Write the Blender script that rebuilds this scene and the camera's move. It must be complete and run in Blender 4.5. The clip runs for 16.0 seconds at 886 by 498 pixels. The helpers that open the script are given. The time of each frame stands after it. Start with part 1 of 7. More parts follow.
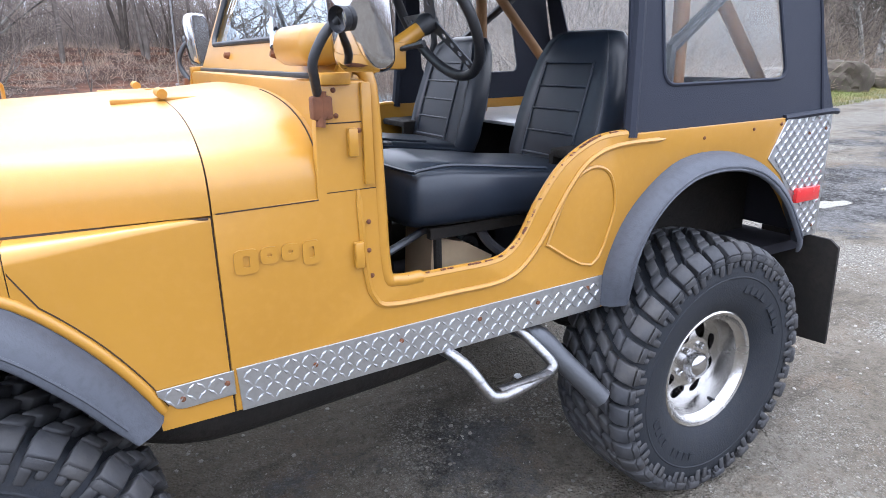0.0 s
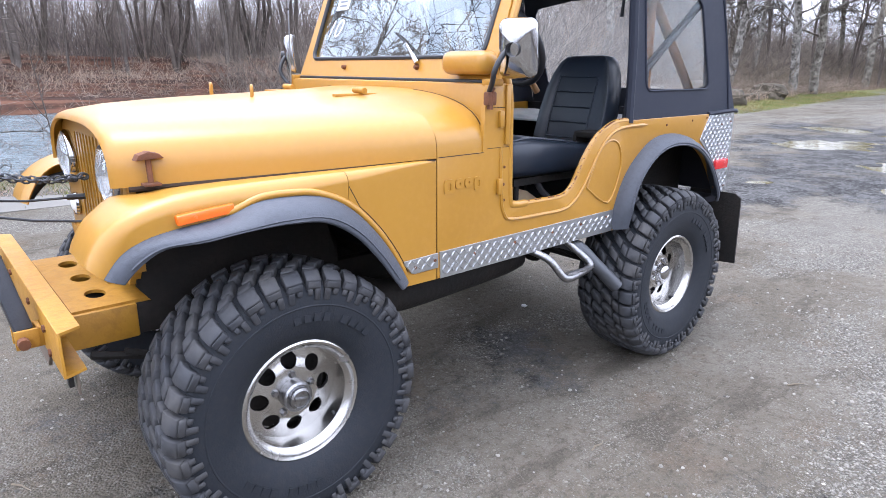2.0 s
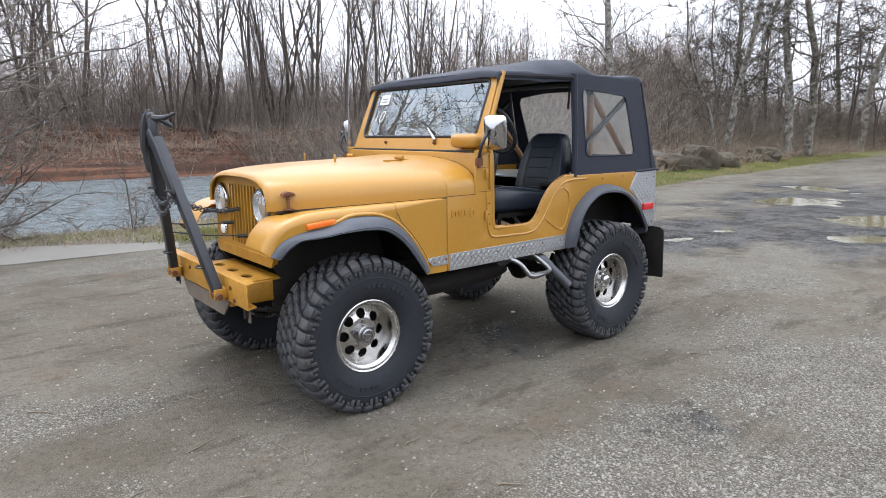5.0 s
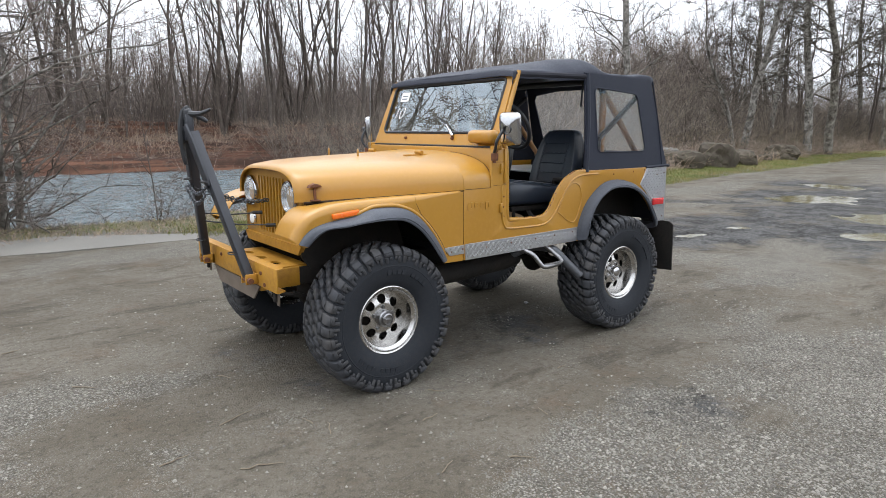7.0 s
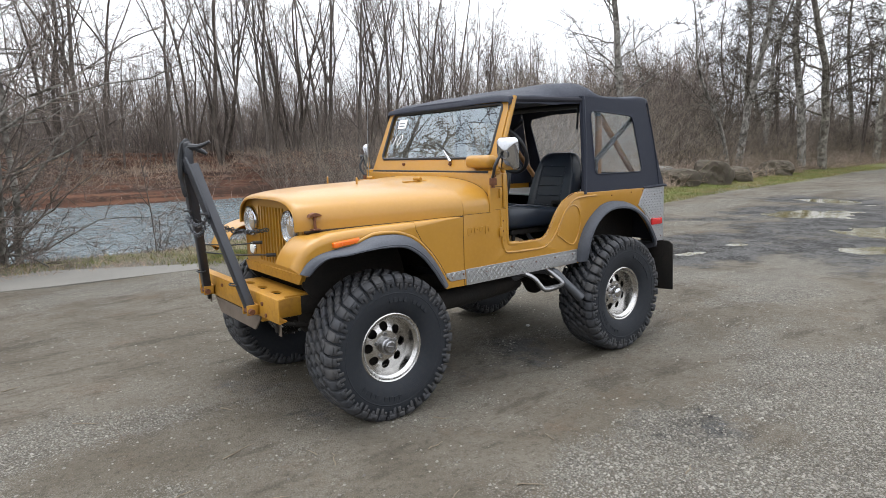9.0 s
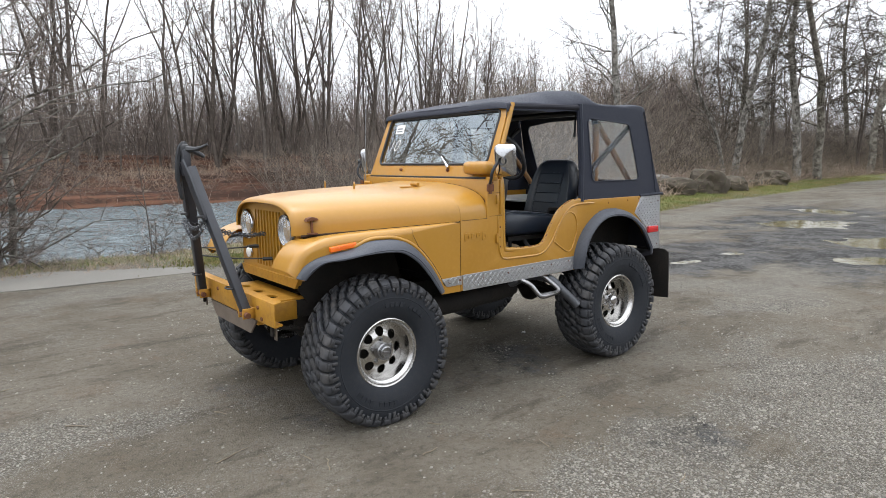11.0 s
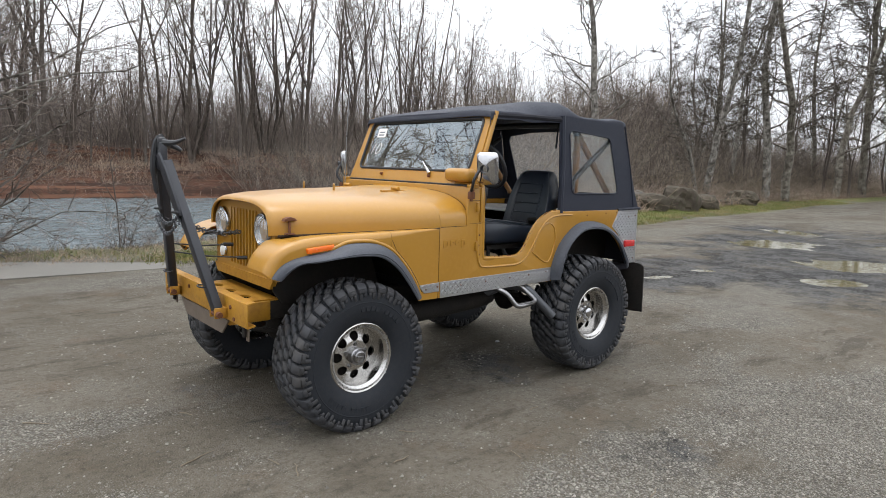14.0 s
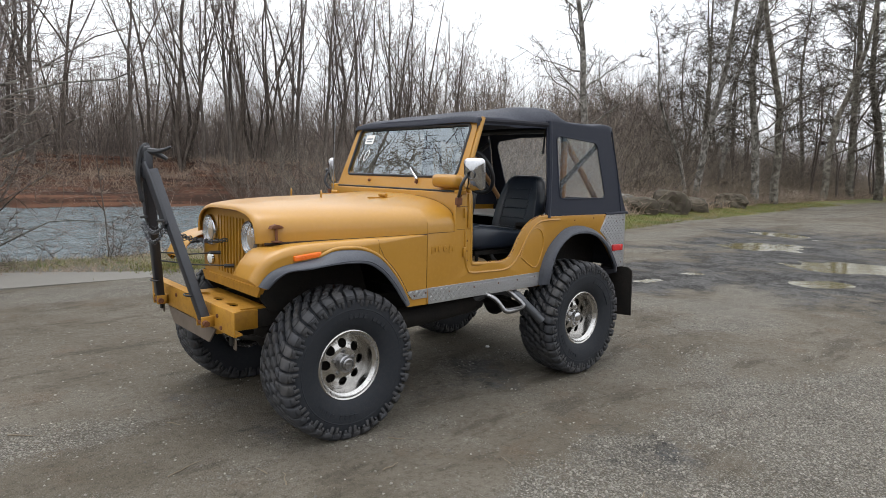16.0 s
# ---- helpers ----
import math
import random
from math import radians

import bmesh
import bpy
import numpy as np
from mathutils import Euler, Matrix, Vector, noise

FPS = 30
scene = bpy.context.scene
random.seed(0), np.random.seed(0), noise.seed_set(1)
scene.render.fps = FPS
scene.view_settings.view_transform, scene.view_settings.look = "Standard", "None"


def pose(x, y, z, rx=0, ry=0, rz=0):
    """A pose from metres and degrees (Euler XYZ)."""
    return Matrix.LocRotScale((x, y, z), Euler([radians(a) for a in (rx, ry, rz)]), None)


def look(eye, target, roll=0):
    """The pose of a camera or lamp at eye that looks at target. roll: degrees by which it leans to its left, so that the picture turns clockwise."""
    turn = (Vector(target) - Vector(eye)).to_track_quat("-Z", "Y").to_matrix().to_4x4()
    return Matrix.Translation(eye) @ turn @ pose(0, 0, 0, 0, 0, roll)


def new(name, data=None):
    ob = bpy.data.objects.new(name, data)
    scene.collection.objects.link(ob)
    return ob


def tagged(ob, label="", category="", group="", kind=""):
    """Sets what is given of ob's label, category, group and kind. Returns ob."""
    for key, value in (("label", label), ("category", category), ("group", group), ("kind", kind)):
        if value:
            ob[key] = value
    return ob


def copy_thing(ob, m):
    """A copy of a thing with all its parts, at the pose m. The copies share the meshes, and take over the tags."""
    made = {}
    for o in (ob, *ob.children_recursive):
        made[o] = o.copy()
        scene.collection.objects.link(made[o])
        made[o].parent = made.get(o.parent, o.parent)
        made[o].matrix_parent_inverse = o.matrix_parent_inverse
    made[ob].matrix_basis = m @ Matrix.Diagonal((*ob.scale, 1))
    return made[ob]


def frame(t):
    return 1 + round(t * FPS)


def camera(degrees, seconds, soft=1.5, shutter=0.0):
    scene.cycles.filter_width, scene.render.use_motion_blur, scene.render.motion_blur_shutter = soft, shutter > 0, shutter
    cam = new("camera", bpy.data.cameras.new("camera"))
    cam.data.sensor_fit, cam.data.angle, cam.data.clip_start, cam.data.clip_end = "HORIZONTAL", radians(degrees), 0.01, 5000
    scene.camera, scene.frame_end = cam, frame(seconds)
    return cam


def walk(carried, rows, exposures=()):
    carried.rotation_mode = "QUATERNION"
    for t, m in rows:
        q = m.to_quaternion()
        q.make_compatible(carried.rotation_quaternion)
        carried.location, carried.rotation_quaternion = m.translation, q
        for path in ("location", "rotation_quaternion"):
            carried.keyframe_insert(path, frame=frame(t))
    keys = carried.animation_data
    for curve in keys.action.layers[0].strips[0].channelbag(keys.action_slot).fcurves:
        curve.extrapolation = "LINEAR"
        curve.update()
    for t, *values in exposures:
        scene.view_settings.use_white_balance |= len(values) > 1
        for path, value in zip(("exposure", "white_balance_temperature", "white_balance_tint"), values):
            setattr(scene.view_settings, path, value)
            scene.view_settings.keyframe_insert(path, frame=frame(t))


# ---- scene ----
cam = camera(69.7, 16.0, soft=0.6)
PATH = [
    (0, (0.382, -2.112, 1.497), (1.335, -0.455, 0.91), -1.0),
    (0.5, (0.007, -2.175, 1.52), (1.079, -0.597, 0.917), -1.1),
    (1, (-0.275, -2.342, 1.488), (0.801, -0.785, 0.84), 0.7),
    (1.5, (-0.613, -2.381, 1.481), (0.543, -0.876, 0.85), 0.6),
    (2, (-0.869, -2.542, 1.5), (0.373, -1.073, 0.953), 0.2),
    (2.5, (-1.1, -2.811, 1.518), (0.159, -1.332, 1.041), 0.8),
    (3, (-1.348, -3.005, 1.519), (-0.095, -1.507, 1.091), -0.1),
    (5.5, (-1.902, -3.88, 1.566), (-0.68, -2.334, 1.223), 0.2),
    (6, (-1.95, -3.931, 1.55), (-0.738, -2.374, 1.22), 0.8),
    (6.5, (-1.987, -3.925, 1.572), (-0.782, -2.368, 1.219), -0.5),
    (7, (-1.995, -3.923, 1.563), (-0.797, -2.365, 1.196), 0.0),
    (7.5, (-2.011, -3.895, 1.555), (-0.797, -2.34, 1.222), -0.6),
    (8, (-1.997, -3.936, 1.566), (-0.799, -2.363, 1.262), -1.3),
    (8.5, (-1.999, -3.93, 1.569), (-0.796, -2.359, 1.283), -1.5),
    (9, (-2.003, -3.912, 1.578), (-0.793, -2.347, 1.283), -1.4),
    (11.5, (-2.012, -3.911, 1.576), (-0.785, -2.354, 1.311), -0.2),
    (12, (-2.019, -3.908, 1.574), (-0.791, -2.35, 1.321), 0.4),
    (12.5, (-2.01, -3.93, 1.571), (-0.797, -2.361, 1.313), 0.5),
    (13, (-2.031, -3.886, 1.581), (-0.804, -2.328, 1.323), 0.5),
    (13.5, (-2.032, -3.859, 1.561), (-0.78, -2.318, 1.314), 1.0),
    (14, (-2.015, -3.865, 1.573), (-0.727, -2.357, 1.316), 1.9),
    (14.5, (-1.986, -3.908, 1.569), (-0.686, -2.412, 1.3), 1.6),
    (15, (-1.986, -3.875, 1.565), (-0.676, -2.389, 1.283), 2.1),
    (15.5, (-1.984, -3.895, 1.568), (-0.687, -2.392, 1.329), 1.1),
    (16, (-1.996, -3.885, 1.577), (-0.688, -2.391, 1.338), 1.4),
]
walk(cam, [(t, look(eye, target, roll)) for t, eye, target, roll in PATH],
     exposures=[(0.0, 1.55, 5700, 15), (1.0, 1.47, 5600, 18), (2.0, 1.39, 5700, 17), (3.0, 1.32, 5800, 16), (5.5, 0.74, 6200, 11), (7.0, 0.64, 6250, 10), (9.0, 0.62, 6350, 10), (12.5, 0.64, 6400, 10), (13.5, 0.6, 6400, 10), (14.0, 0.44, 6450, 10), (15.0, 0.29, 6450, 10), (16.0, 0.3, 6500, 10)])

# ---- world and light ----
world = bpy.data.worlds.new("overcast_sky")
scene.world = world
world.use_nodes = True
wn, wl = world.node_tree.nodes, world.node_tree.links
wn.clear()
w_out, w_bg, w_sky = wn.new("ShaderNodeOutputWorld"), wn.new("ShaderNodeBackground"), wn.new("ShaderNodeTexSky")
w_sky.sky_type, w_sky.sun_disc = "NISHITA", False
w_sky.sun_elevation, w_sky.sun_rotation = radians(75), radians(323)
w_sky.air_density, w_sky.dust_density, w_sky.ozone_density = 1.0, 6.0, 1.0
w_hsv, w_mix = wn.new("ShaderNodeHueSaturation"), wn.new("ShaderNodeMix")
w_hsv.inputs["Saturation"].default_value = 0.25
w_mix.data_type = "RGBA"
w_mix.inputs["Factor"].default_value = 0.75
w_cloud, w_ramp = wn.new("ShaderNodeTexNoise"), wn.new("ShaderNodeValToRGB")
w_cloud.inputs["Scale"].default_value = 1.6
w_cloud.inputs["Detail"].default_value = 5
w_ramp.color_ramp.elements[0].position, w_ramp.color_ramp.elements[0].color = 0.3, (8.2, 8.6, 9.2, 1)
w_ramp.color_ramp.elements[1].position, w_ramp.color_ramp.elements[1].color = 0.7, (11.0, 11.2, 11.5, 1)
w_geo = wn.new("ShaderNodeTexCoord")
wl.new(w_geo.outputs["Generated"], w_cloud.inputs["Vector"])
wl.new(w_cloud.outputs["Fac"], w_ramp.inputs["Fac"])
wl.new(w_sky.outputs["Color"], w_hsv.inputs["Color"])
wl.new(w_hsv.outputs["Color"], w_mix.inputs["A"])
wl.new(w_ramp.outputs["Color"], w_mix.inputs["B"])
# An overcast sky is brightest overhead.
w_sep, w_lift, w_mul = wn.new("ShaderNodeSeparateXYZ"), wn.new("ShaderNodeMapRange"), wn.new("ShaderNodeMix")
wl.new(w_geo.outputs["Generated"], w_sep.inputs["Vector"])
wl.new(w_sep.outputs["Z"], w_lift.inputs["Value"])
for key, v in (("From Min", 0.0), ("From Max", 0.9), ("To Min", 0.94), ("To Max", 1.72)):
    w_lift.inputs[key].default_value = v
w_mul.data_type, w_mul.blend_type = "RGBA", "MULTIPLY"
w_mul.inputs["Factor"].default_value = 1.0
wl.new(w_mix.outputs["Result"], w_mul.inputs["A"])
wl.new(w_lift.outputs["Result"], w_mul.inputs["B"])
w_bg.inputs["Strength"].default_value = 0.115
wl.new(w_mul.outputs["Result"], w_bg.inputs["Color"])
wl.new(w_bg.outputs["Background"], w_out.inputs["Surface"])

sun = new("sun", bpy.data.lights.new("sun", "SUN"))
sun.data.energy, sun.data.angle, sun.data.color = 0.5, radians(30), (1.0, 0.96, 0.9)
sun.matrix_world = look((-3, 4, 20), (0, 0, 0))


# ---- materials ----
def material(name, color, rough=0.6, metal=0.0, second=None, scale=8.0, detail_scale=60.0, bump=0.0, bump_scale=80.0,
             rough_var=0.1, amount=0.5, third=None, coat=0.0, spec=0.5, island=0.0):
    """A surface with colour variation at two scales, varied gloss and fine relief."""
    m = bpy.data.materials.new(name)
    m.use_nodes = True
    n, l = m.node_tree.nodes, m.node_tree.links
    b = n["Principled BSDF"]
    co = n.new("ShaderNodeTexCoord")
    big, fine = n.new("ShaderNodeTexNoise"), n.new("ShaderNodeTexNoise")
    big.inputs["Scale"].default_value, big.inputs["Detail"].default_value = scale, 6
    fine.inputs["Scale"].default_value, fine.inputs["Detail"].default_value = detail_scale, 4
    l.new(co.outputs["Object"], big.inputs["Vector"])
    l.new(co.outputs["Object"], fine.inputs["Vector"])
    mix = n.new("ShaderNodeMix")
    mix.data_type = "RGBA"
    ramp = n.new("ShaderNodeMapRange")
    ramp.inputs["From Min"].default_value, ramp.inputs["From Max"].default_value = 0.35, 0.68
    ramp.inputs["To Max"].default_value = amount
    l.new(big.outputs["Fac"], ramp.inputs["Value"])
    l.new(ramp.outputs["Result"], mix.inputs["Factor"])
    mix.inputs["A"].default_value = (*color, 1)
    mix.inputs["B"].default_value = (*(second or [c * 0.8 for c in color]), 1)
    mix2 = n.new("ShaderNodeMix")
    mix2.data_type = "RGBA"
    ramp2 = n.new("ShaderNodeMapRange")
    ramp2.inputs["From Min"].default_value, ramp2.inputs["From Max"].default_value = 0.45, 0.75
    ramp2.inputs["To Max"].default_value = amount
    l.new(fine.outputs["Fac"], ramp2.inputs["Value"])
    l.new(ramp2.outputs["Result"], mix2.inputs["Factor"])
    l.new(mix.outputs["Result"], mix2.inputs["A"])
    mix2.inputs["B"].default_value = (*(third or [c * 0.88 for c in color]), 1)
    last = mix2.outputs["Result"]
    if island:
        geo, hsv, vr = n.new("ShaderNodeNewGeometry"), n.new("ShaderNodeHueSaturation"), n.new("ShaderNodeMapRange")
        vr.inputs["To Min"].default_value, vr.inputs["To Max"].default_value = 1 - island, 1 + island
        l.new(geo.outputs["Random Per Island"], vr.inputs["Value"])
        l.new(vr.outputs["Result"], hsv.inputs["Value"])
        l.new(last, hsv.inputs["Color"])
        last = hsv.outputs["Color"]
    l.new(last, b.inputs["Base Color"])
    rr = n.new("ShaderNodeMapRange")
    rr.inputs["To Min"].default_value, rr.inputs["To Max"].default_value = max(rough - rough_var, 0.02), min(rough + rough_var, 1)
    l.new(big.outputs["Fac"], rr.inputs["Value"])
    l.new(rr.outputs["Result"], b.inputs["Roughness"])
    b.inputs["Metallic"].default_value = metal
    b.inputs["Coat Weight"].default_value = coat
    b.inputs["Coat Roughness"].default_value = 0.25
    b.inputs["Specular IOR Level"].default_value = spec
    if bump:
        bn, bt = n.new("ShaderNodeBump"), n.new("ShaderNodeTexNoise")
        bt.inputs["Scale"].default_value, bt.inputs["Detail"].default_value = bump_scale, 5
        l.new(co.outputs["Object"], bt.inputs["Vector"])
        l.new(bt.outputs["Fac"], bn.inputs["Height"])
        bn.inputs["Strength"].default_value, bn.inputs["Distance"].default_value = min(bump * 20, 1), 0.02 * bump
        l.new(bn.outputs["Normal"], b.inputs["Normal"])
    return m


def clear(name, color, rough=0.02, alpha=1.0, low=0.05, high=0.6, haze=False):
    """A thin pane: mostly see-through, mirrored more at a slant."""
    m = bpy.data.materials.new(name)
    m.use_nodes = True
    n, l = m.node_tree.nodes, m.node_tree.links
    n.clear()
    out, mix = n.new("ShaderNodeOutputMaterial"), n.new("ShaderNodeMixShader")
    tr, gl, fr = n.new("ShaderNodeBsdfTransparent"), n.new("ShaderNodeBsdfGlossy"), n.new("ShaderNodeLayerWeight")
    tr.inputs["Color"].default_value = (*color, 1)
    gl.inputs["Roughness"].default_value = rough
    gl.inputs["Color"].default_value = (0.84, 0.94, 1.0, 1)
    fr.inputs["Blend"].default_value = 0.5
    rg = n.new("ShaderNodeMapRange")
    rg.inputs["To Min"].default_value, rg.inputs["To Max"].default_value = low, high
    l.new(fr.outputs["Facing"], rg.inputs["Value"])
    l.new(rg.outputs["Result"], mix.inputs["Fac"])
    l.new(tr.outputs["BSDF"], mix.inputs[1])
    l.new(gl.outputs["BSDF"], mix.inputs[2])
    last = mix.outputs["Shader"]
    if alpha < 1:
        df, m2 = n.new("ShaderNodeBsdfTranslucent" if haze else "ShaderNodeBsdfDiffuse"), n.new("ShaderNodeMixShader")
        df.inputs["Color"].default_value = (0.62, 0.62, 0.61, 1)
        m2.inputs["Fac"].default_value = 1 - alpha
        l.new(last, m2.inputs[1])
        l.new(df.outputs["BSDF"], m2.inputs[2])
        last = m2.outputs["Shader"]
    l.new(last, out.inputs["Surface"])
    return m


PAINT = material("mustard_paint", (0.382, 0.190, 0.019), 0.35, 0.0, (0.335, 0.160, 0.014), 2.2, 40.0, 0.02, 300, 0.07, 0.55, (0.402, 0.202, 0.028), coat=0.40, spec=0.45)
PAINT_WORN = material("worn_mustard_paint", (0.408, 0.205, 0.018), 0.5, 0.0, (0.342, 0.160, 0.015), 9.0, 35.0, 0.05, 120, 0.1, 0.6, (0.247, 0.110, 0.015))
SEAM = material("seam_shadow_gap", (0.03, 0.016, 0.008), 0.9)
FLARE = material("weathered_grey_rubber", (0.048, 0.054, 0.068), 0.58, 0, (0.068, 0.074, 0.090), 5.0, 60.0, 0.06, 200, 0.12, 0.6, (0.034, 0.038, 0.048))
TYRE = material("tyre_rubber", (0.011, 0.014, 0.019), 0.7, 0, (0.018, 0.020, 0.026), 7.0, 50.0, 0.08, 150, 0.1, 0.6, (0.024, 0.024, 0.025), spec=0.35)
LUG = material("dusty_tread_rubber", (0.030, 0.032, 0.037), 0.68, 0, (0.058, 0.054, 0.050), 9.0, 45.0, 0.05, 120, 0.1, 0.7, (0.027, 0.028, 0.033), spec=0.4, island=0.15)
ALLOY = material("polished_aluminium", (0.56, 0.55, 0.535), 0.25, 1.0, (0.44, 0.43, 0.415), 12.0, 90.0, 0.02, 250, 0.1, 0.5, (0.34, 0.33, 0.31))
PLATE = material("aluminium_tread_plate", (0.56, 0.57, 0.585), 0.36, 1.0, (0.44, 0.45, 0.465), 10.0, 70.0, 0.04, 150, 0.1, 0.5, (0.38, 0.38, 0.385))
CHROME = material("chrome", (0.50, 0.50, 0.51), 0.08, 1.0, (0.52, 0.52, 0.53), 20.0, rough_var=0.04)
WORN_CHROME = material("worn_chrome", (0.36, 0.36, 0.37), 0.32, 1.0, (0.20, 0.20, 0.20), 18.0, 90.0, 0.04, 200, 0.15, 0.7, (0.12, 0.11, 0.10))
STEEL = material("galvanised_pipe", (0.085, 0.09, 0.10), 0.45, 0.5, (0.055, 0.055, 0.06), 14.0, 80.0, 0.05, 120, 0.1, 0.6)
RUST = material("rusty_steel", (0.16, 0.06, 0.025), 0.85, 0.1, (0.08, 0.035, 0.02), 25.0, 90.0, 0.12, 140, 0.1, 0.8)
UNDER = material("oily_underbody", (0.011, 0.010, 0.009), 0.8, 0, (0.026, 0.021, 0.017), 8.0, 40.0, 0.2, 60, 0.1, 0.7, spec=0.3)
BLACK = material("black_coated_steel", (0.012, 0.013, 0.016), 0.45, 0.0, (0.022, 0.023, 0.027), 12.0, 60.0, 0.05, 150, 0.1, 0.6)
VINYL = material("black_seat_vinyl", (0.014, 0.019, 0.029), 0.33, 0, (0.024, 0.032, 0.045), 6.0, 90.0, 0.012, 160, 0.08, 0.5)
CANVAS = material("black_top_fabric", (0.0078, 0.0108, 0.0225), 0.66, 0, (0.0125, 0.0165, 0.0300), 4.0, 120.0, 0.05, 300, 0.1, 0.6, spec=0.42)
LINING = material("dark_inner_fabric", (0.020, 0.020, 0.026), 0.85, spec=0.25)
BARWOOD = material("tan_padded_bar", (0.24, 0.115, 0.035), 0.6, 0, (0.17, 0.08, 0.03), 9.0, 60.0, 0.05, 120)
AMBER = material("amber_lens", (0.85, 0.16, 0.01), 0.25, 0, (0.7, 0.10, 0.005), 30.0, 120.0, coat=0.5)
RED = material("red_lens", (0.55, 0.02, 0.02), 0.25, 0, (0.42, 0.012, 0.015), 30.0, 120.0, coat=0.5)
WHITE = material("white_paper", (0.8, 0.8, 0.78), 0.7, 0, (0.72, 0.72, 0.70), 20.0)
INK = material("grey_print", (0.2, 0.22, 0.25), 0.8)
GLASS = clear("windscreen_glass", (0.72, 0.80, 0.80), 0.01, 1.0, 0.06, 0.52)
SOFT_PANE = clear("clear_vinyl_window", (0.95, 0.93, 0.90), 0.05, 0.86, 0.02, 0.12, haze=True)
LENS = clear("headlamp_glass", (0.95, 0.96, 0.97), 0.05, 0.80)
BARK_DARK = material("dark_bark", (0.051, 0.041, 0.034), 0.9, 0, (0.102, 0.085, 0.071), 2.0, 14.0, 0.6, 20, 0.05, 0.8, (0.060, 0.048, 0.041), spec=0.2)
BARK_MID = material("grey_brown_bark", (0.084, 0.070, 0.060), 0.9, 0, (0.165, 0.141, 0.123), 2.0, 14.0, 0.6, 20, 0.05, 0.8, (0.082, 0.069, 0.060), spec=0.2)
BARK_BROWN = material("brown_grey_bark", (0.074, 0.060, 0.050), 0.9, 0, (0.140, 0.117, 0.099), 1.6, 11.0, 0.6, 20, 0.05, 0.8, (0.070, 0.057, 0.048), spec=0.2)
BARK_PALE = material("pale_mottled_bark", (0.33, 0.31, 0.28), 0.85, 0, (0.050, 0.045, 0.036), 4.5, 13.0, 0.6, 25, 0.05, 1.0, (0.045, 0.040, 0.033), spec=0.2)
BARK_LICHEN = material("lichen_flecked_bark", (0.085, 0.072, 0.058), 0.9, 0, (0.32, 0.30, 0.255), 4.5, 15.0, 0.6, 25, 0.05, 0.95, (0.035, 0.030, 0.024), spec=0.2)
TWIG = material("bare_twigs", (0.152, 0.124, 0.107), 0.9, 0, (0.240, 0.202, 0.176), 0.6, 4.0, spec=0.2, island=0.5)
TWIG_DARK = material("mossy_dark_twigs", (0.057, 0.049, 0.039), 0.9, 0, (0.095, 0.084, 0.061), 0.8, 4.0, spec=0.2, island=0.25)
BRUSH = material("dead_brush", (0.196, 0.147, 0.120), 0.9, 0, (0.307, 0.259, 0.209), 0.25, 2.5, amount=0.8, third=(0.140, 0.103, 0.091), spec=0.2, island=0.55)
SCRUB = material("brown_scrub", (0.132, 0.109, 0.090), 0.9, 0, (0.235, 0.204, 0.170), 0.4, 3.0, spec=0.2, island=0.8)
STICK = material("weathered_stick", (0.16, 0.13, 0.095), 0.9, 0, (0.27, 0.23, 0.175), 30.0, 90.0, 0.1, 100, spec=0.2)
PRIMED = material("bare_primed_steel", (0.17, 0.135, 0.105), 0.6, 0.2, (0.11, 0.085, 0.065), 12.0, 60.0, 0.04, 120)
STRAW = material("dead_straw", (0.390, 0.300, 0.225), 0.9, 0, (0.270, 0.200, 0.148), 0.4, 3.0, amount=0.8, spec=0.2, island=0.35)
GRASS = material("short_grass", (0.120, 0.142, 0.034), 0.8, 0, (0.26, 0.195, 0.095), 0.7, 5.0, amount=1.0, third=(0.085, 0.125, 0.032), spec=0.2, island=0.3)
STONE = material("weathered_boulder", (0.050, 0.040, 0.031), 0.9, 0, (0.105, 0.086, 0.066), 1.8, 12.0, 0.8, 14, 0.05, 0.8, (0.052, 0.054, 0.028), spec=0.25)
PALE_STONE = material("pale_boulder", (0.20, 0.19, 0.175), 0.9, 0, (0.11, 0.105, 0.092), 2.2, 14.0, 0.8, 14, 0.05, 0.8, (0.12, 0.115, 0.10), spec=0.25)
PEBBLE = material("loose_gravel", (0.215, 0.203, 0.178), 0.88, 0, (0.11, 0.10, 0.086), 3.0, 40.0, 0.2, 80, 0.08, 0.7, spec=0.25, island=0.55)
CONCRETE = material("ramp_concrete", (0.168, 0.158, 0.140), 0.85, 0, (0.144, 0.137, 0.124), 1.2, 14.0, 0.2, 60, 0.06, 0.7, (0.158, 0.155, 0.137), spec=0.3)
TRAY = material("pale_glossy_sheet", (0.50, 0.51, 0.52), 0.22, 0, (0.36, 0.37, 0.39), 5.0, 30.0, 0.06, 30, 0.08, 0.6)
TOWPAINT = material("scuffed_tow_bar_paint", (0.022, 0.024, 0.031), 0.42, 0.0, (0.036, 0.038, 0.046), 9.0, 50.0, 0.05, 150, 0.1, 0.6, (0.022, 0.023, 0.028))
FOIL = material("crumpled_litter", (0.75, 0.76, 0.76), 0.4, 0, (0.5, 0.5, 0.5), 40.0)
CARD = material("tan_carton", (0.50, 0.38, 0.24), 0.8, 0, (0.36, 0.26, 0.16), 8.0)

# ---- mesh helpers ----
def finish(bm, name, mat, angle=38):
    me = bpy.data.meshes.new(name)
    bmesh.ops.recalc_face_normals(bm, faces=bm.faces[:])
    bm.to_mesh(me)
    bm.free()
    me.materials.append(mat)
    me.polygons.foreach_set("use_smooth", [True] * len(me.polygons))
    me.set_sharp_from_angle(angle=radians(angle))
    return me


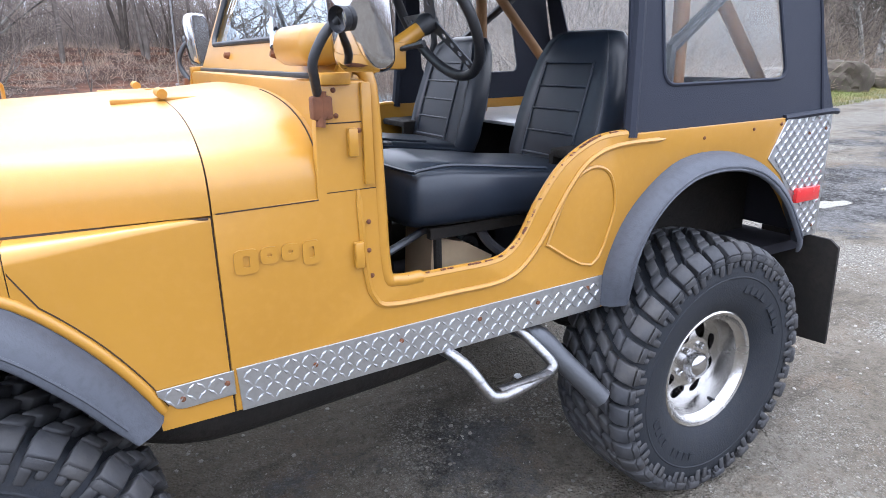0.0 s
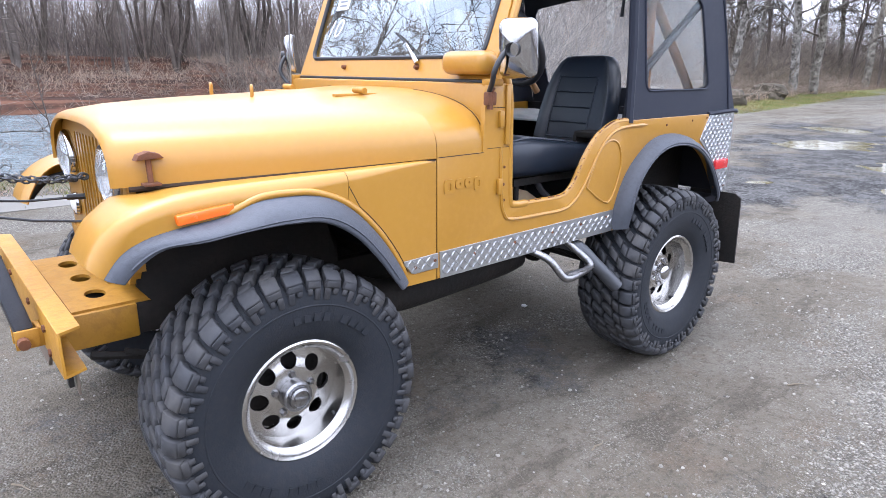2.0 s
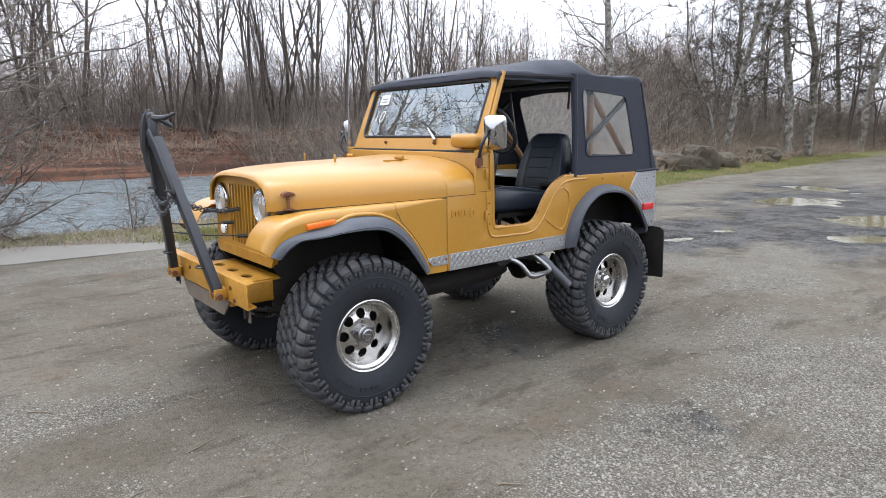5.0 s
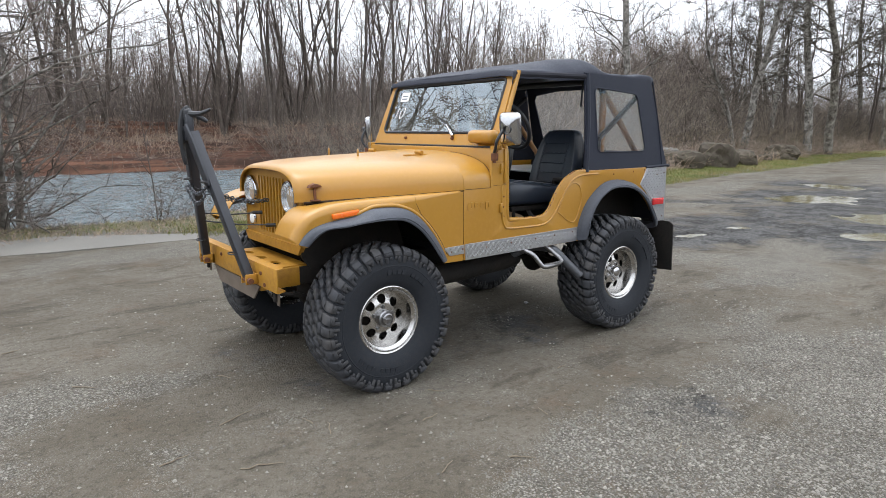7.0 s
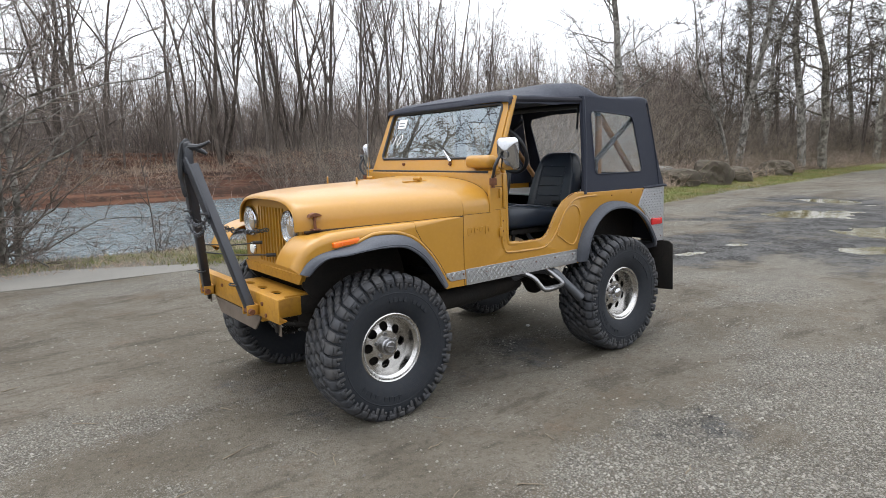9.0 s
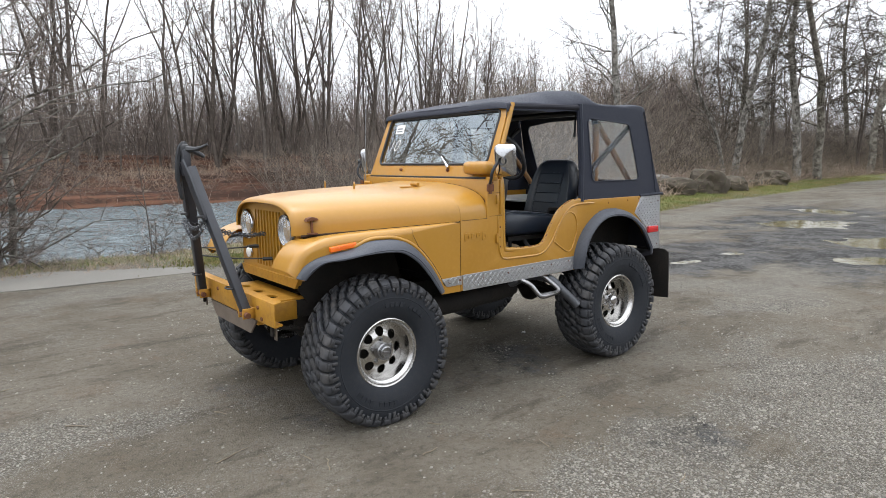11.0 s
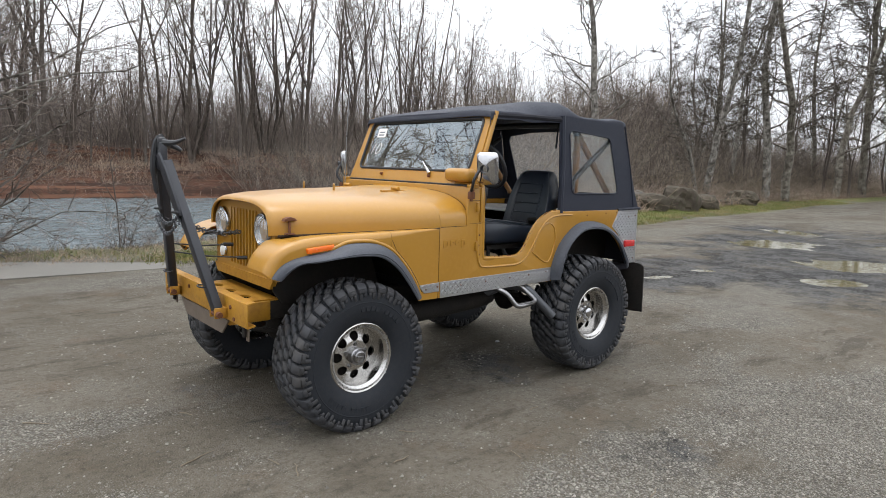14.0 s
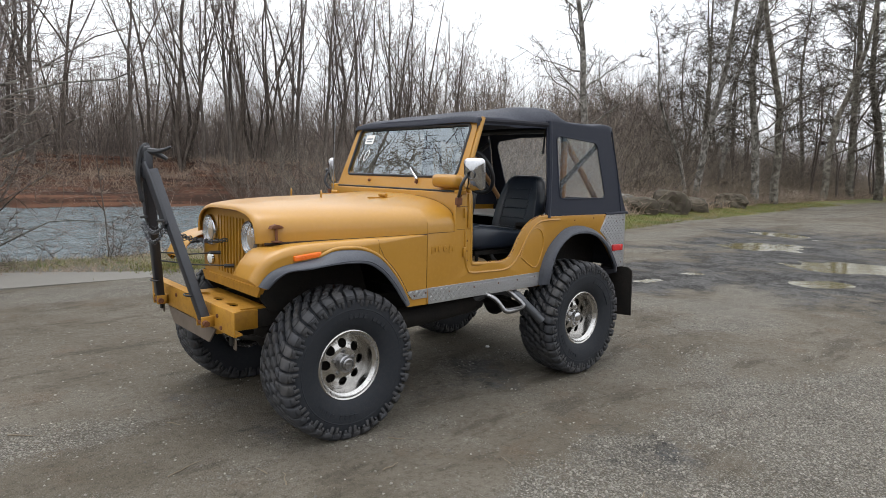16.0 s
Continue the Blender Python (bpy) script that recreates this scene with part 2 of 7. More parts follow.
def part(name, bm, mat, parent, label="", angle=38):
    """One mesh under a thing or a part."""
    ob = new(name, finish(bm, name, mat, angle))
    ob.parent = parent
    if parent is not None:
        ob.matrix_parent_inverse = Matrix.Identity(4)
    if label:
        tagged(ob, label)
    return ob


def raw_mesh(name, verts, faces, mat, smooth=True):
    me = bpy.data.meshes.new(name)
    me.from_pydata(verts, [], faces)
    me.materials.append(mat)
    if smooth:
        me.polygons.foreach_set("use_smooth", [True] * len(me.polygons))
    return me


def box(bm, x0, x1, y0, y1, z0, z1, bevel=0.0, seg=2, m=None):
    made = bmesh.ops.create_cube(bm, size=1.0)["verts"]
    at = Matrix.Translation(((x0 + x1) / 2, (y0 + y1) / 2, (z0 + z1) / 2)) @ Matrix.Diagonal((abs(x1 - x0), abs(y1 - y0), abs(z1 - z0), 1))
    bmesh.ops.transform(bm, matrix=(m @ at) if m else at, verts=made)
    if bevel:
        edges = list({e for v in made for e in v.link_edges})
        bmesh.ops.bevel(bm, geom=edges, offset=bevel, segments=seg, profile=0.5, affect="EDGES")
    return bm


def tube(bm, pts, r, n=10, close=False, caps=True):
    """A round bar along points; r is one radius or one for each point."""
    pts = [Vector(p) for p in pts]
    rs = r if isinstance(r, (list, tuple)) else [r] * len(pts)
    rings, side = [], None
    for i, p in enumerate(pts):
        a = pts[(i - 1) % len(pts)] if (i or close) else p
        b = pts[(i + 1) % len(pts)] if (i + 1 < len(pts) or close) else p
        d = (b - a).normalized()
        if side is None:
            side = d.cross((0, 0, 1)) if abs(d.z) < 0.9 else d.cross((1, 0, 0))
        side = (side - d * side.dot(d)).normalized()
        up = d.cross(side)
        rings.append([bm.verts.new(p + rs[i] * (math.cos(t) * side + math.sin(t) * up)) for t in (k * math.tau / n for k in range(n))])
    count = len(rings) if close else len(rings) - 1
    for i in range(count):
        u, v = rings[i], rings[(i + 1) % len(rings)]
        for k in range(n):
            bm.faces.new((u[k], u[(k + 1) % n], v[(k + 1) % n], v[k]))
    if caps and not close:
        bm.faces.new(rings[0][::-1])
        bm.faces.new(rings[-1])
    return bm


def curve(pts, steps=6):
    """A smooth line through points (Catmull-Rom)."""
    p = [Vector(q) for q in pts]
    out = []
    for i in range(len(p) - 1):
        a, b, c, d = p[max(i - 1, 0)], p[i], p[i + 1], p[min(i + 2, len(p) - 1)]
        for k in range(steps):
            t = k / steps
            out.append(0.5 * ((2 * b) + (c - a) * t + (2 * a - 5 * b + 4 * c - d) * t * t + (3 * b - a - 3 * c + d) * t ** 3))
    return out + [p[-1]]


def lathe(bm, profile, n=48, m=None, close=False, caps=False):
    """Turns (radius, along) pairs round the y axis."""
    rings = []
    for r, y in profile:
        rings.append([bm.verts.new((m or Matrix()) @ Vector((r * math.cos(t), y, r * math.sin(t)))) for t in (k * math.tau / n for k in range(n))])
    pairs = list(zip(rings, rings[1:])) + ([(rings[-1], rings[0])] if close else [])
    for u, v in pairs:
        for k in range(n):
            bm.faces.new((u[k], u[(k + 1) % n], v[(k + 1) % n], v[k]))
    if caps:
        if profile[0][0] > 1e-5:
            bm.faces.new(rings[0])
        if profile[-1][0] > 1e-5:
            bm.faces.new(rings[-1][::-1])
    return bm


def loft(bm, rows, close=False):
    vs = [[bm.verts.new(p) for p in row] for row in rows]
    for u, v in zip(vs, vs[1:]):
        k = len(u)
        for i in range(k if close else k - 1):
            bm.faces.new((u[i], u[(i + 1) % k], v[(i + 1) % k], v[i]))
    return vs


def slab(bm, outline, y0, y1, holes=(), bevel=0.0, put=None):
    """A plate: an outline in x and z (with holes) from y0 to y1; put maps (x, y, z) to its place."""
    put = put or (lambda x, y, z: (x, y, z))
    loops = [outline, *holes]
    edges = []
    for loop in loops:
        vs = [bm.verts.new((x, y0, z)) for x, z in loop]
        edges += [bm.edges.new((vs[i], vs[(i + 1) % len(vs)])) for i in range(len(vs))]
    got = bmesh.ops.triangle_fill(bm, use_beauty=True, use_dissolve=False, edges=edges)
    faces = [g for g in got["geom"] if isinstance(g, bmesh.types.BMFace)]
    ext = bmesh.ops.extrude_face_region(bm, geom=faces)
    moved = [g for g in ext["geom"] if isinstance(g, bmesh.types.BMVert)]
    for v in moved:
        v.co.y = y1
    allv = list({v for e in edges if e.is_valid for v in e.verts} | set(moved))
    if bevel:
        rim = [e for e in {e for v in moved for e in v.link_edges} if len(e.link_faces) == 2 and e.calc_face_angle(0) > 0.6
               and all(abs(v.co.y - y1) < 1e-6 for v in e.verts)]
        bmesh.ops.bevel(bm, geom=rim, offset=bevel, segments=2, profile=0.5, affect="EDGES")
        allv = [v for v in bm.verts]
    for v in allv:
        if v.is_valid:
            v.co = Vector(put(*v.co))
    return bm


def sheet(bm, outline, y, put):
    """A thin clear pane, one sheet."""
    bm.faces.new([bm.verts.new(put(x, y, z)) for x, z in outline])
    return bm


def solid(bm, thick):
    """Gives an open sheet a thickness."""
    bmesh.ops.recalc_face_normals(bm, faces=bm.faces[:])
    bmesh.ops.solidify(bm, geom=bm.faces[:], thickness=thick)
    return bm


def circle(cx, cz, r, n=24, a0=0.0):
    return [(cx + r * math.cos(a0 + k * math.tau / n), cz + r * math.sin(a0 + k * math.tau / n)) for k in range(n)]


def rounded(x0, x1, z0, z1, r, n=5, shift=0.0):
    """A rectangle with rounded corners; shift leans its top."""
    out = []
    for cx, cz, a in ((x1 - r, z1 - r, 0), (x0 + r, z1 - r, 90), (x0 + r, z0 + r, 180), (x1 - r, z0 + r, 270)):
        for k in range(n + 1):
            t = radians(a + 90 * k / n)
            x, z = cx + r * math.cos(t), cz + r * math.sin(t)
            out.append((x + shift * (z - z0), z))
    return out

# ---- the ground ----
WATER = -1.35


def bank_lip(x):
    """Where the near bank starts to fall to the river."""
    return np.interp(x, [-60, -20, -6, -3, 1, 6, 12, 20, 31, 60, 120, 400], [12, 11, 10, 8.3, 7.8, 9.8, 14.5, 20, 25, 40, 70, 200])


def far_shore(x):
    return np.interp(x, [-80, -30, 4, 28, 60, 120, 400], [60, 50, 45, 43, 50, 85, 220])


def grass_edge(x):
    return np.interp(x, [8, 11, 14.2, 21.2, 27.1, 37.8, 53, 90, 400], [9.0, 7.4, 6.6, 7.9, 8.5, 10.1, 10.3, 12, 40])


PUDDLES = [(14.05, 2.30, 0.98, 1.00, -27), (17.8, 3.62, 0.55, 0.95, -22), (11.5, 0.05, 1.08, 0.72, -38), (8.95, -0.38, 0.50, 0.40, -50), (8.2, 1.35, 0.24, 0.12, -28), (6.9, 1.38, 0.30, 0.09, -15), (16.0, 0.65, 0.42, 0.26, -25)]


def step(a, b, v):
    t = np.clip((v - a) / (b - a), 0, 1)
    return t * t * (3 - 2 * t)


def waves(x, y, scale, seed):
    """Cheap smooth noise of a few crossed waves."""
    rng, out = np.random.RandomState(seed), 0
    for k in range(9):
        a, f, p = rng.uniform(0, math.tau), scale * rng.uniform(0.5, 2.2), rng.uniform(0, math.tau)
        out = out + np.sin((x * math.cos(a) + y * math.sin(a)) * f + p) / 9 ** 0.5
    return out


def puddle_depth(x, y):
    d = np.zeros_like(x)
    for cx, cy, a, b, turn in PUDDLES:
        c, s = math.cos(radians(turn)), math.sin(radians(turn))
        u, v = ((x - cx) * c + (y - cy) * s) / a, (-(x - cx) * s + (y - cy) * c) / b
        r = np.sqrt(u * u + v * v) + 0.16 * waves(x, y, 1.6, 5) + 0.14 * waves(x, y, 5.0, 6) + 0.10 * waves(x, y, 11.0, 7)
        d = np.maximum(d, 0.06 * (1 - step(0.6, 1.35, r)))
    return d


def ground_z(x, y):
    near, far = y - bank_lip(x), y - far_shore(x)
    calm = step(1.2, 4.0, np.hypot(x - 1.0, y))
    z = calm * (0.012 * waves(x, y, 0.8, 1) + 0.006 * waves(x, y, 3.0, 2)) + 0.003 * waves(x, y, 9.0, 3)
    z = z - puddle_depth(x, y)
    z = z + 0.25 * step(30, 80, x) * step(-40, 5, y) + (0.15 * step(0, 3, y - grass_edge(x)) + 1.25 * step(2.5, 11, y - grass_edge(x))) * step(11, 17, x)
    down = step(0, 4.5, near)
    z = z * (1 - down) + down * (-2.2)
    rough = 0.35 * waves(x, y, 0.5, 8) + 0.18 * waves(x, y, 1.7, 9)
    up = -2.2 + 1.7 * step(-1.8, 0.6, far + rough) + 1.3 * step(2.0, 5.5, far + 2 * rough) + 1.5 * step(5.0, 9.5, far + 3 * rough) + 0.12 * rough
    return np.where(far > -4, np.maximum(up, -2.2), z)


def spread(fine0, fine1, fine, mid0, mid1, mid, reach):
    a = np.arange(fine0, fine1, fine)
    b = np.arange(fine1, mid1, mid)
    c = -np.arange(-fine0 + mid, -mid0, mid)[::-1]
    out = np.concatenate([c, a, b])
    g = 1.35 ** np.arange(1, 16) * 3
    return np.concatenate([out[0] - np.cumsum(g)[::-1], out, out[-1] + np.cumsum(g)])


xs, ys = spread(-4.5, 19.0, 0.085, -60, 110, 0.9, 0), spread(-4.6, 9.0, 0.085, -40, 75, 0.7, 0)
GX, GY = np.meshgrid(xs, ys)
GZ = ground_z(GX, GY)
nx, ny = len(xs), len(ys)
idx = np.arange(nx * ny).reshape(ny, nx)
quads = np.stack([idx[:-1, :-1], idx[:-1, 1:], idx[1:, 1:], idx[1:, :-1]], -1).reshape(-1, 4)
g_me = bpy.data.meshes.new("ground")
g_me.from_pydata(np.stack([GX, GY, GZ], -1).reshape(-1, 3).tolist(), [], quads.tolist())
g_me.polygons.foreach_set("use_smooth", [True] * len(g_me.polygons))



def below(some, v):
    """The index of the last entry not over v."""
    lo, hi = 0, len(some) - 2
    while lo < hi:
        mid = (lo + hi + 1) // 2
        if some[mid] <= v:
            lo = mid
        else:
            hi = mid - 1
    return lo


XL, YL, ZL = xs.tolist(), ys.tolist(), GZ.tolist()


def level(x, y):
    """The height of the ground sheet at a place."""
    i, j = below(XL, x), below(YL, y)
    u, v = (x - XL[i]) / (XL[i + 1] - XL[i]), (y - YL[j]) / (YL[j + 1] - YL[j])
    a, b = ZL[j], ZL[j + 1]
    return (a[i] * (1 - u) + a[i + 1] * u) * (1 - v) + (b[i] * (1 - u) + b[i + 1] * u) * v


def gravelly(x, y):
    """How thickly loose gravel lies: long drifts left by wheels, and a broad patch at the open end."""
    u, v = 0.45 * (0.97 * x - 0.24 * y), 1.25 * (0.24 * x + 0.97 * y)
    drift = waves(u, v, 1.3, 21) + 0.6 * waves(u, v, 3.4, 22) + 0.4 * waves(x, y, 5.0, 23)
    return step(-0.35, 0.95, drift + 1.1 * np.exp(-((x - 3.2) / 1.5) ** 2 - ((y + 2.2) / 0.9) ** 2))


# Cover of the ground: grass, damp soil round the puddles, darker patches by the vehicle, bare river-bank earth.
cov = g_me.attributes.new("cover", "FLOAT_COLOR", "POINT")
mottle = waves(GX, GY, 0.9, 11) + 0.6 * waves(GX, GY, 3.5, 12)
right = step(0.1, 0.9, GY - grass_edge(GX) + 0.35 * mottle) * step(10, 13, GX) * (1 - step(2.5, 4.5, GY - grass_edge(GX) + 0.8 * mottle) * 0.8)
left = step(6.7, 7.6, GY + 0.4 * mottle) * (1 - step(10, 13, GX)) * 0.55
grass_cover = np.maximum(right, left) * (GY < bank_lip(GX) + 1)
damp_dark = np.zeros_like(GX)
for cx, cy, a, b, turn in PUDDLES:
    damp_dark = np.maximum(damp_dark, 1 - step(0.9, 2.6, np.hypot((GX - cx) / (a + 0.5), (GY - cy) / (b + 0.5)) + 0.35 * mottle))
damp_dark = np.maximum(damp_dark, 0.80 * step(5.5, 9.0, GX - 0.5 * GY + 0.9 * mottle) * (1 - step(19, 25, GX + mottle)) * (1 - step(-4.0, -1.5, GY - grass_edge(GX) + 0.5 * mottle)))
# Darker ground too: one patch beside the vehicle, three under it.
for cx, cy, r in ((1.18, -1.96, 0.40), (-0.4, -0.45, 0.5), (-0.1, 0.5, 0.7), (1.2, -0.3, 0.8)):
    damp_dark = np.maximum(damp_dark, (0.62 if cy < -1.5 else 0.50) * (1 - step(0.4, 1.3, np.hypot(GX - cx, (GY - cy) * 1.1) / r + 0.25 * mottle)))
earth = step(0.3, 2.0, GY - bank_lip(GX))
grey = gravelly(GX, GY)
data = np.stack([grass_cover, damp_dark, earth, grey], -1).reshape(-1).astype(np.float32)
cov.data.foreach_set("color", data)


def ground_material():
    m = bpy.data.materials.new("gravel_lot")
    m.use_nodes = True
    n, l = m.node_tree.nodes, m.node_tree.links
    b = n["Principled BSDF"]
    co, at = n.new("ShaderNodeTexCoord"), n.new("ShaderNodeAttribute")
    at.attribute_name = "cover"
    sep = n.new("ShaderNodeSeparateColor")
    l.new(at.outputs["Color"], sep.inputs["Color"])

    def noise_tex(scale, detail=6, rough=0.6):
        t = n.new("ShaderNodeTexNoise")
        t.inputs["Scale"].default_value, t.inputs["Detail"].default_value, t.inputs["Roughness"].default_value = scale, detail, rough
        l.new(co.outputs["Object"], t.inputs["Vector"])
        return t.outputs["Fac"]

    def ranged(value, a, b2, lo=0.0, hi=1.0):
        r = n.new("ShaderNodeMapRange")
        for key, v in (("From Min", a), ("From Max", b2), ("To Min", lo), ("To Max", hi)):
            r.inputs[key].default_value = v
        l.new(value, r.inputs["Value"])
        return r.outputs["Result"]

    def mixed(fac, a, b2):
        x = n.new("ShaderNodeMix")
        x.data_type = "RGBA"
        l.new(fac, x.inputs["Factor"])
        for key, v in (("A", a), ("B", b2)):
            if isinstance(v, tuple):
                x.inputs[key].default_value = (*v, 1)
            else:
                l.new(v, x.inputs[key])
        return x.outputs["Result"]

    def cells(scale):
        t = n.new("ShaderNodeTexVoronoi")
        t.inputs["Scale"].default_value = scale
        l.new(co.outputs["Object"], t.inputs["Vector"])
        c = n.new("ShaderNodeSeparateColor")
        l.new(t.outputs["Color"], c.inputs["Color"])
        return t.outputs["Distance"], c.outputs

    def times(a, b2, how="MULTIPLY"):
        x = n.new("ShaderNodeMath")
        x.operation = how
        l.new(a, x.inputs[0])
        l.new(b2, x.inputs[1])
        return x.outputs["Value"]

    streak = n.new("ShaderNodeTexNoise")
    mp = n.new("ShaderNodeMapping")
    mp.inputs["Scale"].default_value, mp.inputs["Rotation"].default_value = (0.5, 1.5, 1), (0, 0, radians(-14))
    l.new(co.outputs["Object"], mp.inputs["Vector"])
    l.new(mp.outputs["Vector"], streak.inputs["Vector"])
    streak.inputs["Scale"].default_value, streak.inputs["Detail"].default_value, streak.inputs["Roughness"].default_value = 1.9, 10, 0.68
    # Packed dirt: broad brown and grey-green drifts, finer soiling, pale dusty and damp streaks.
    dirt = mixed(ranged(noise_tex(0.55, 8, 0.7), 0.40, 0.60), (0.088, 0.076, 0.057), (0.136, 0.121, 0.097))
    dirt = mixed(ranged(noise_tex(1.7, 8, 0.7), 0.54, 0.68, 0, 0.6), dirt, (0.112, 0.079, 0.052))
    dirt = mixed(ranged(streak.outputs["Fac"], 0.53, 0.60, 0, 0.65), dirt, (0.050, 0.042, 0.032))
    dirt = mixed(ranged(noise_tex(22.0, 10, 0.85), 0.49, 0.60, 0, 0.7), dirt, (0.048, 0.040, 0.031))
    # Loose gravel lies in ragged patches over the packed dirt, thinning out round them.
    ragged = times(noise_tex(1.0, 14, 0.84), ranged(streak.outputs["Fac"], 0.0, 1.0, 0.07, -0.07), "ADD")
    patch = times(ranged(at.outputs["Alpha"], 0.0, 1.0, -0.10, 0.085), ragged, "ADD")
    loose = ranged(patch, 0.490, 0.550)
    some = ranged(patch, 0.38, 0.52, 0.15, 1.0)
    d1, c1 = cells(92)
    d2, c2 = cells(46)
    d3, c3 = cells(185)
    # Grit between the stones, then small stones, then single larger ones; each stone has its own shade.
    grit = mixed(ranged(c3["Red"], 0.1, 0.9), (0.060, 0.055, 0.047), (0.265, 0.252, 0.222))
    stones = mixed(ranged(c1["Green"], 0.0, 1.0), (0.078, 0.072, 0.061), (0.268, 0.255, 0.224))
    stones = mixed(ranged(d1, 0.42, 0.66, 0, 0.85), stones, (0.050, 0.044, 0.036))
    base = mixed(times(some, ranged(c3["Green"], 0.58, 0.62, 0, 0.7)), dirt, grit)
    base = mixed(times(loose, ranged(c1["Blue"], 0.30, 0.40, 0.10, 0.9)), base, stones)
    base = mixed(times(some, times(ranged(c1["Red"], 0.84, 0.86, 0, 0.9), ranged(d1, 0.44, 0.36))), base, stones)
    big = mixed(c2["Green"], (0.10, 0.088, 0.070), (0.37, 0.345, 0.30))
    base = mixed(times(some, times(ranged(c2["Red"], 0.93, 0.94, 0, 0.95), ranged(d2, 0.40, 0.33))), base, big)
    # Damp ground and the darker patches share one mask and colour.
    wet_dark = ranged(times(ranged(sep.outputs["Green"], 0, 1, -0.20, 0.055), times(noise_tex(0.9, 14, 0.86), ranged(streak.outputs["Fac"], 0.0, 1.0, -0.06, 0.06), "ADD"), "ADD"), 0.43, 0.52)
    damp_dark = mixed(ranged(noise_tex(1.7, 14, 0.78), 0.46, 0.54), (0.009, 0.009, 0.010), (0.060, 0.060, 0.060))
    base = mixed(ranged(wet_dark, 0, 1, 0, 0.88), base, damp_dark)
    soil = mixed(ranged(noise_tex(0.9, 10, 0.75), 0.42, 0.58), (0.080, 0.038, 0.025), (0.038, 0.024, 0.018))
    soil = mixed(ranged(noise_tex(2.0, 10, 0.8), 0.52, 0.66), soil, (0.105, 0.066, 0.044))
    layers, flat = n.new("ShaderNodeTexNoise"), n.new("ShaderNodeMapping")
    flat.inputs["Scale"].default_value = (0.10, 0.10, 4.5)
    l.new(co.outputs["Object"], flat.inputs["Vector"])
    l.new(flat.outputs["Vector"], layers.inputs["Vector"])
    layers.inputs["Scale"].default_value, layers.inputs["Detail"].default_value = 1.0, 8
    soil = mixed(ranged(layers.outputs["Fac"], 0.52, 0.60, 0, 0.8), soil, (0.036, 0.021, 0.016))
    soil = mixed(ranged(layers.outputs["Fac"], 0.46, 0.38, 0, 0.7), soil, (0.150, 0.075, 0.048))
    base = mixed(sep.outputs["Blue"], base, soil)
    turf = mixed(ranged(noise_tex(1.3), 0.35, 0.65), (0.110, 0.135, 0.036), (0.20, 0.160, 0.080))
    turf = mixed(ranged(noise_tex(18.0), 0.4, 0.7), turf, (0.065, 0.075, 0.03))
    base = mixed(sep.outputs["Red"], base, turf)
    l.new(base, b.inputs["Base Color"])
    sheen = times(ranged(wet_dark, 0.4, 1.0), ranged(noise_tex(24.0, 10, 0.8), 0.46, 0.58))
    l.new(ranged(sheen, 0, 1, 0.97, 0.58), b.inputs["Roughness"])
    l.new(ranged(sheen, 0, 1, 0.16, 0.4), b.inputs["Specular IOR Level"])
    b1, b2n = n.new("ShaderNodeBump"), n.new("ShaderNodeBump")
    b1.inputs["Strength"].default_value, b1.inputs["Distance"].default_value = 0.9, 0.007
    b2n.inputs["Strength"].default_value, b2n.inputs["Distance"].default_value = 0.5, 0.03
    l.new(d1, b1.inputs["Height"])
    b1.invert = True
    l.new(noise_tex(26.0), b2n.inputs["Height"])
    l.new(b1.outputs["Normal"], b2n.inputs["Normal"])
    l.new(b2n.outputs["Normal"], b.inputs["Normal"])
    return m


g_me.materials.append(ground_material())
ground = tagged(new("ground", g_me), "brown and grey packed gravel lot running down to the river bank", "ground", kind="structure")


def water_material(name, tint, scale, height, rough, lean=0.0):
    m = bpy.data.materials.new(name)
    m.use_nodes = True
    n, l = m.node_tree.nodes, m.node_tree.links
    b = n["Principled BSDF"]
    b.inputs["Base Color"].default_value = (*tint, 1)
    b.inputs["Roughness"].default_value = rough
    b.inputs["IOR"].default_value = 1.333
    co, mp, t, bn = n.new("ShaderNodeTexCoord"), n.new("ShaderNodeMapping"), n.new("ShaderNodeTexNoise"), n.new("ShaderNodeBump")
    mp.inputs["Scale"].default_value = (1.0, 2.2, 1.0)
    mp.inputs["Rotation"].default_value = (0, 0, radians(20))
    t.inputs["Scale"].default_value, t.inputs["Detail"].default_value = scale, 5
    l.new(co.outputs["Object"], mp.inputs["Vector"])
    l.new(mp.outputs["Vector"], t.inputs["Vector"])
    chop, both_waves = n.new("ShaderNodeTexNoise"), n.new("ShaderNodeMath")
    chop.inputs["Scale"].default_value, chop.inputs["Detail"].default_value = scale * 0.28, 2
    l.new(mp.outputs["Vector"], chop.inputs["Vector"])
    both_waves.operation = "MULTIPLY"
    l.new(t.outputs["Fac"], both_waves.inputs[0])
    l.new(chop.outputs["Fac"], both_waves.inputs[1])
    l.new(both_waves.outputs["Value"], bn.inputs["Height"])
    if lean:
        # Shading normal tipped so flat water mirrors higher, brighter sky; the mesh stays level.
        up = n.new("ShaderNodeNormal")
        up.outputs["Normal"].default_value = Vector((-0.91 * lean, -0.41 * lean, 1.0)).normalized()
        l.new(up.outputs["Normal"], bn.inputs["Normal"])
    bn.inputs["Strength"].default_value, bn.inputs["Distance"].default_value = 1.0, height
    l.new(bn.outputs["Normal"], b.inputs["Normal"])
    return m


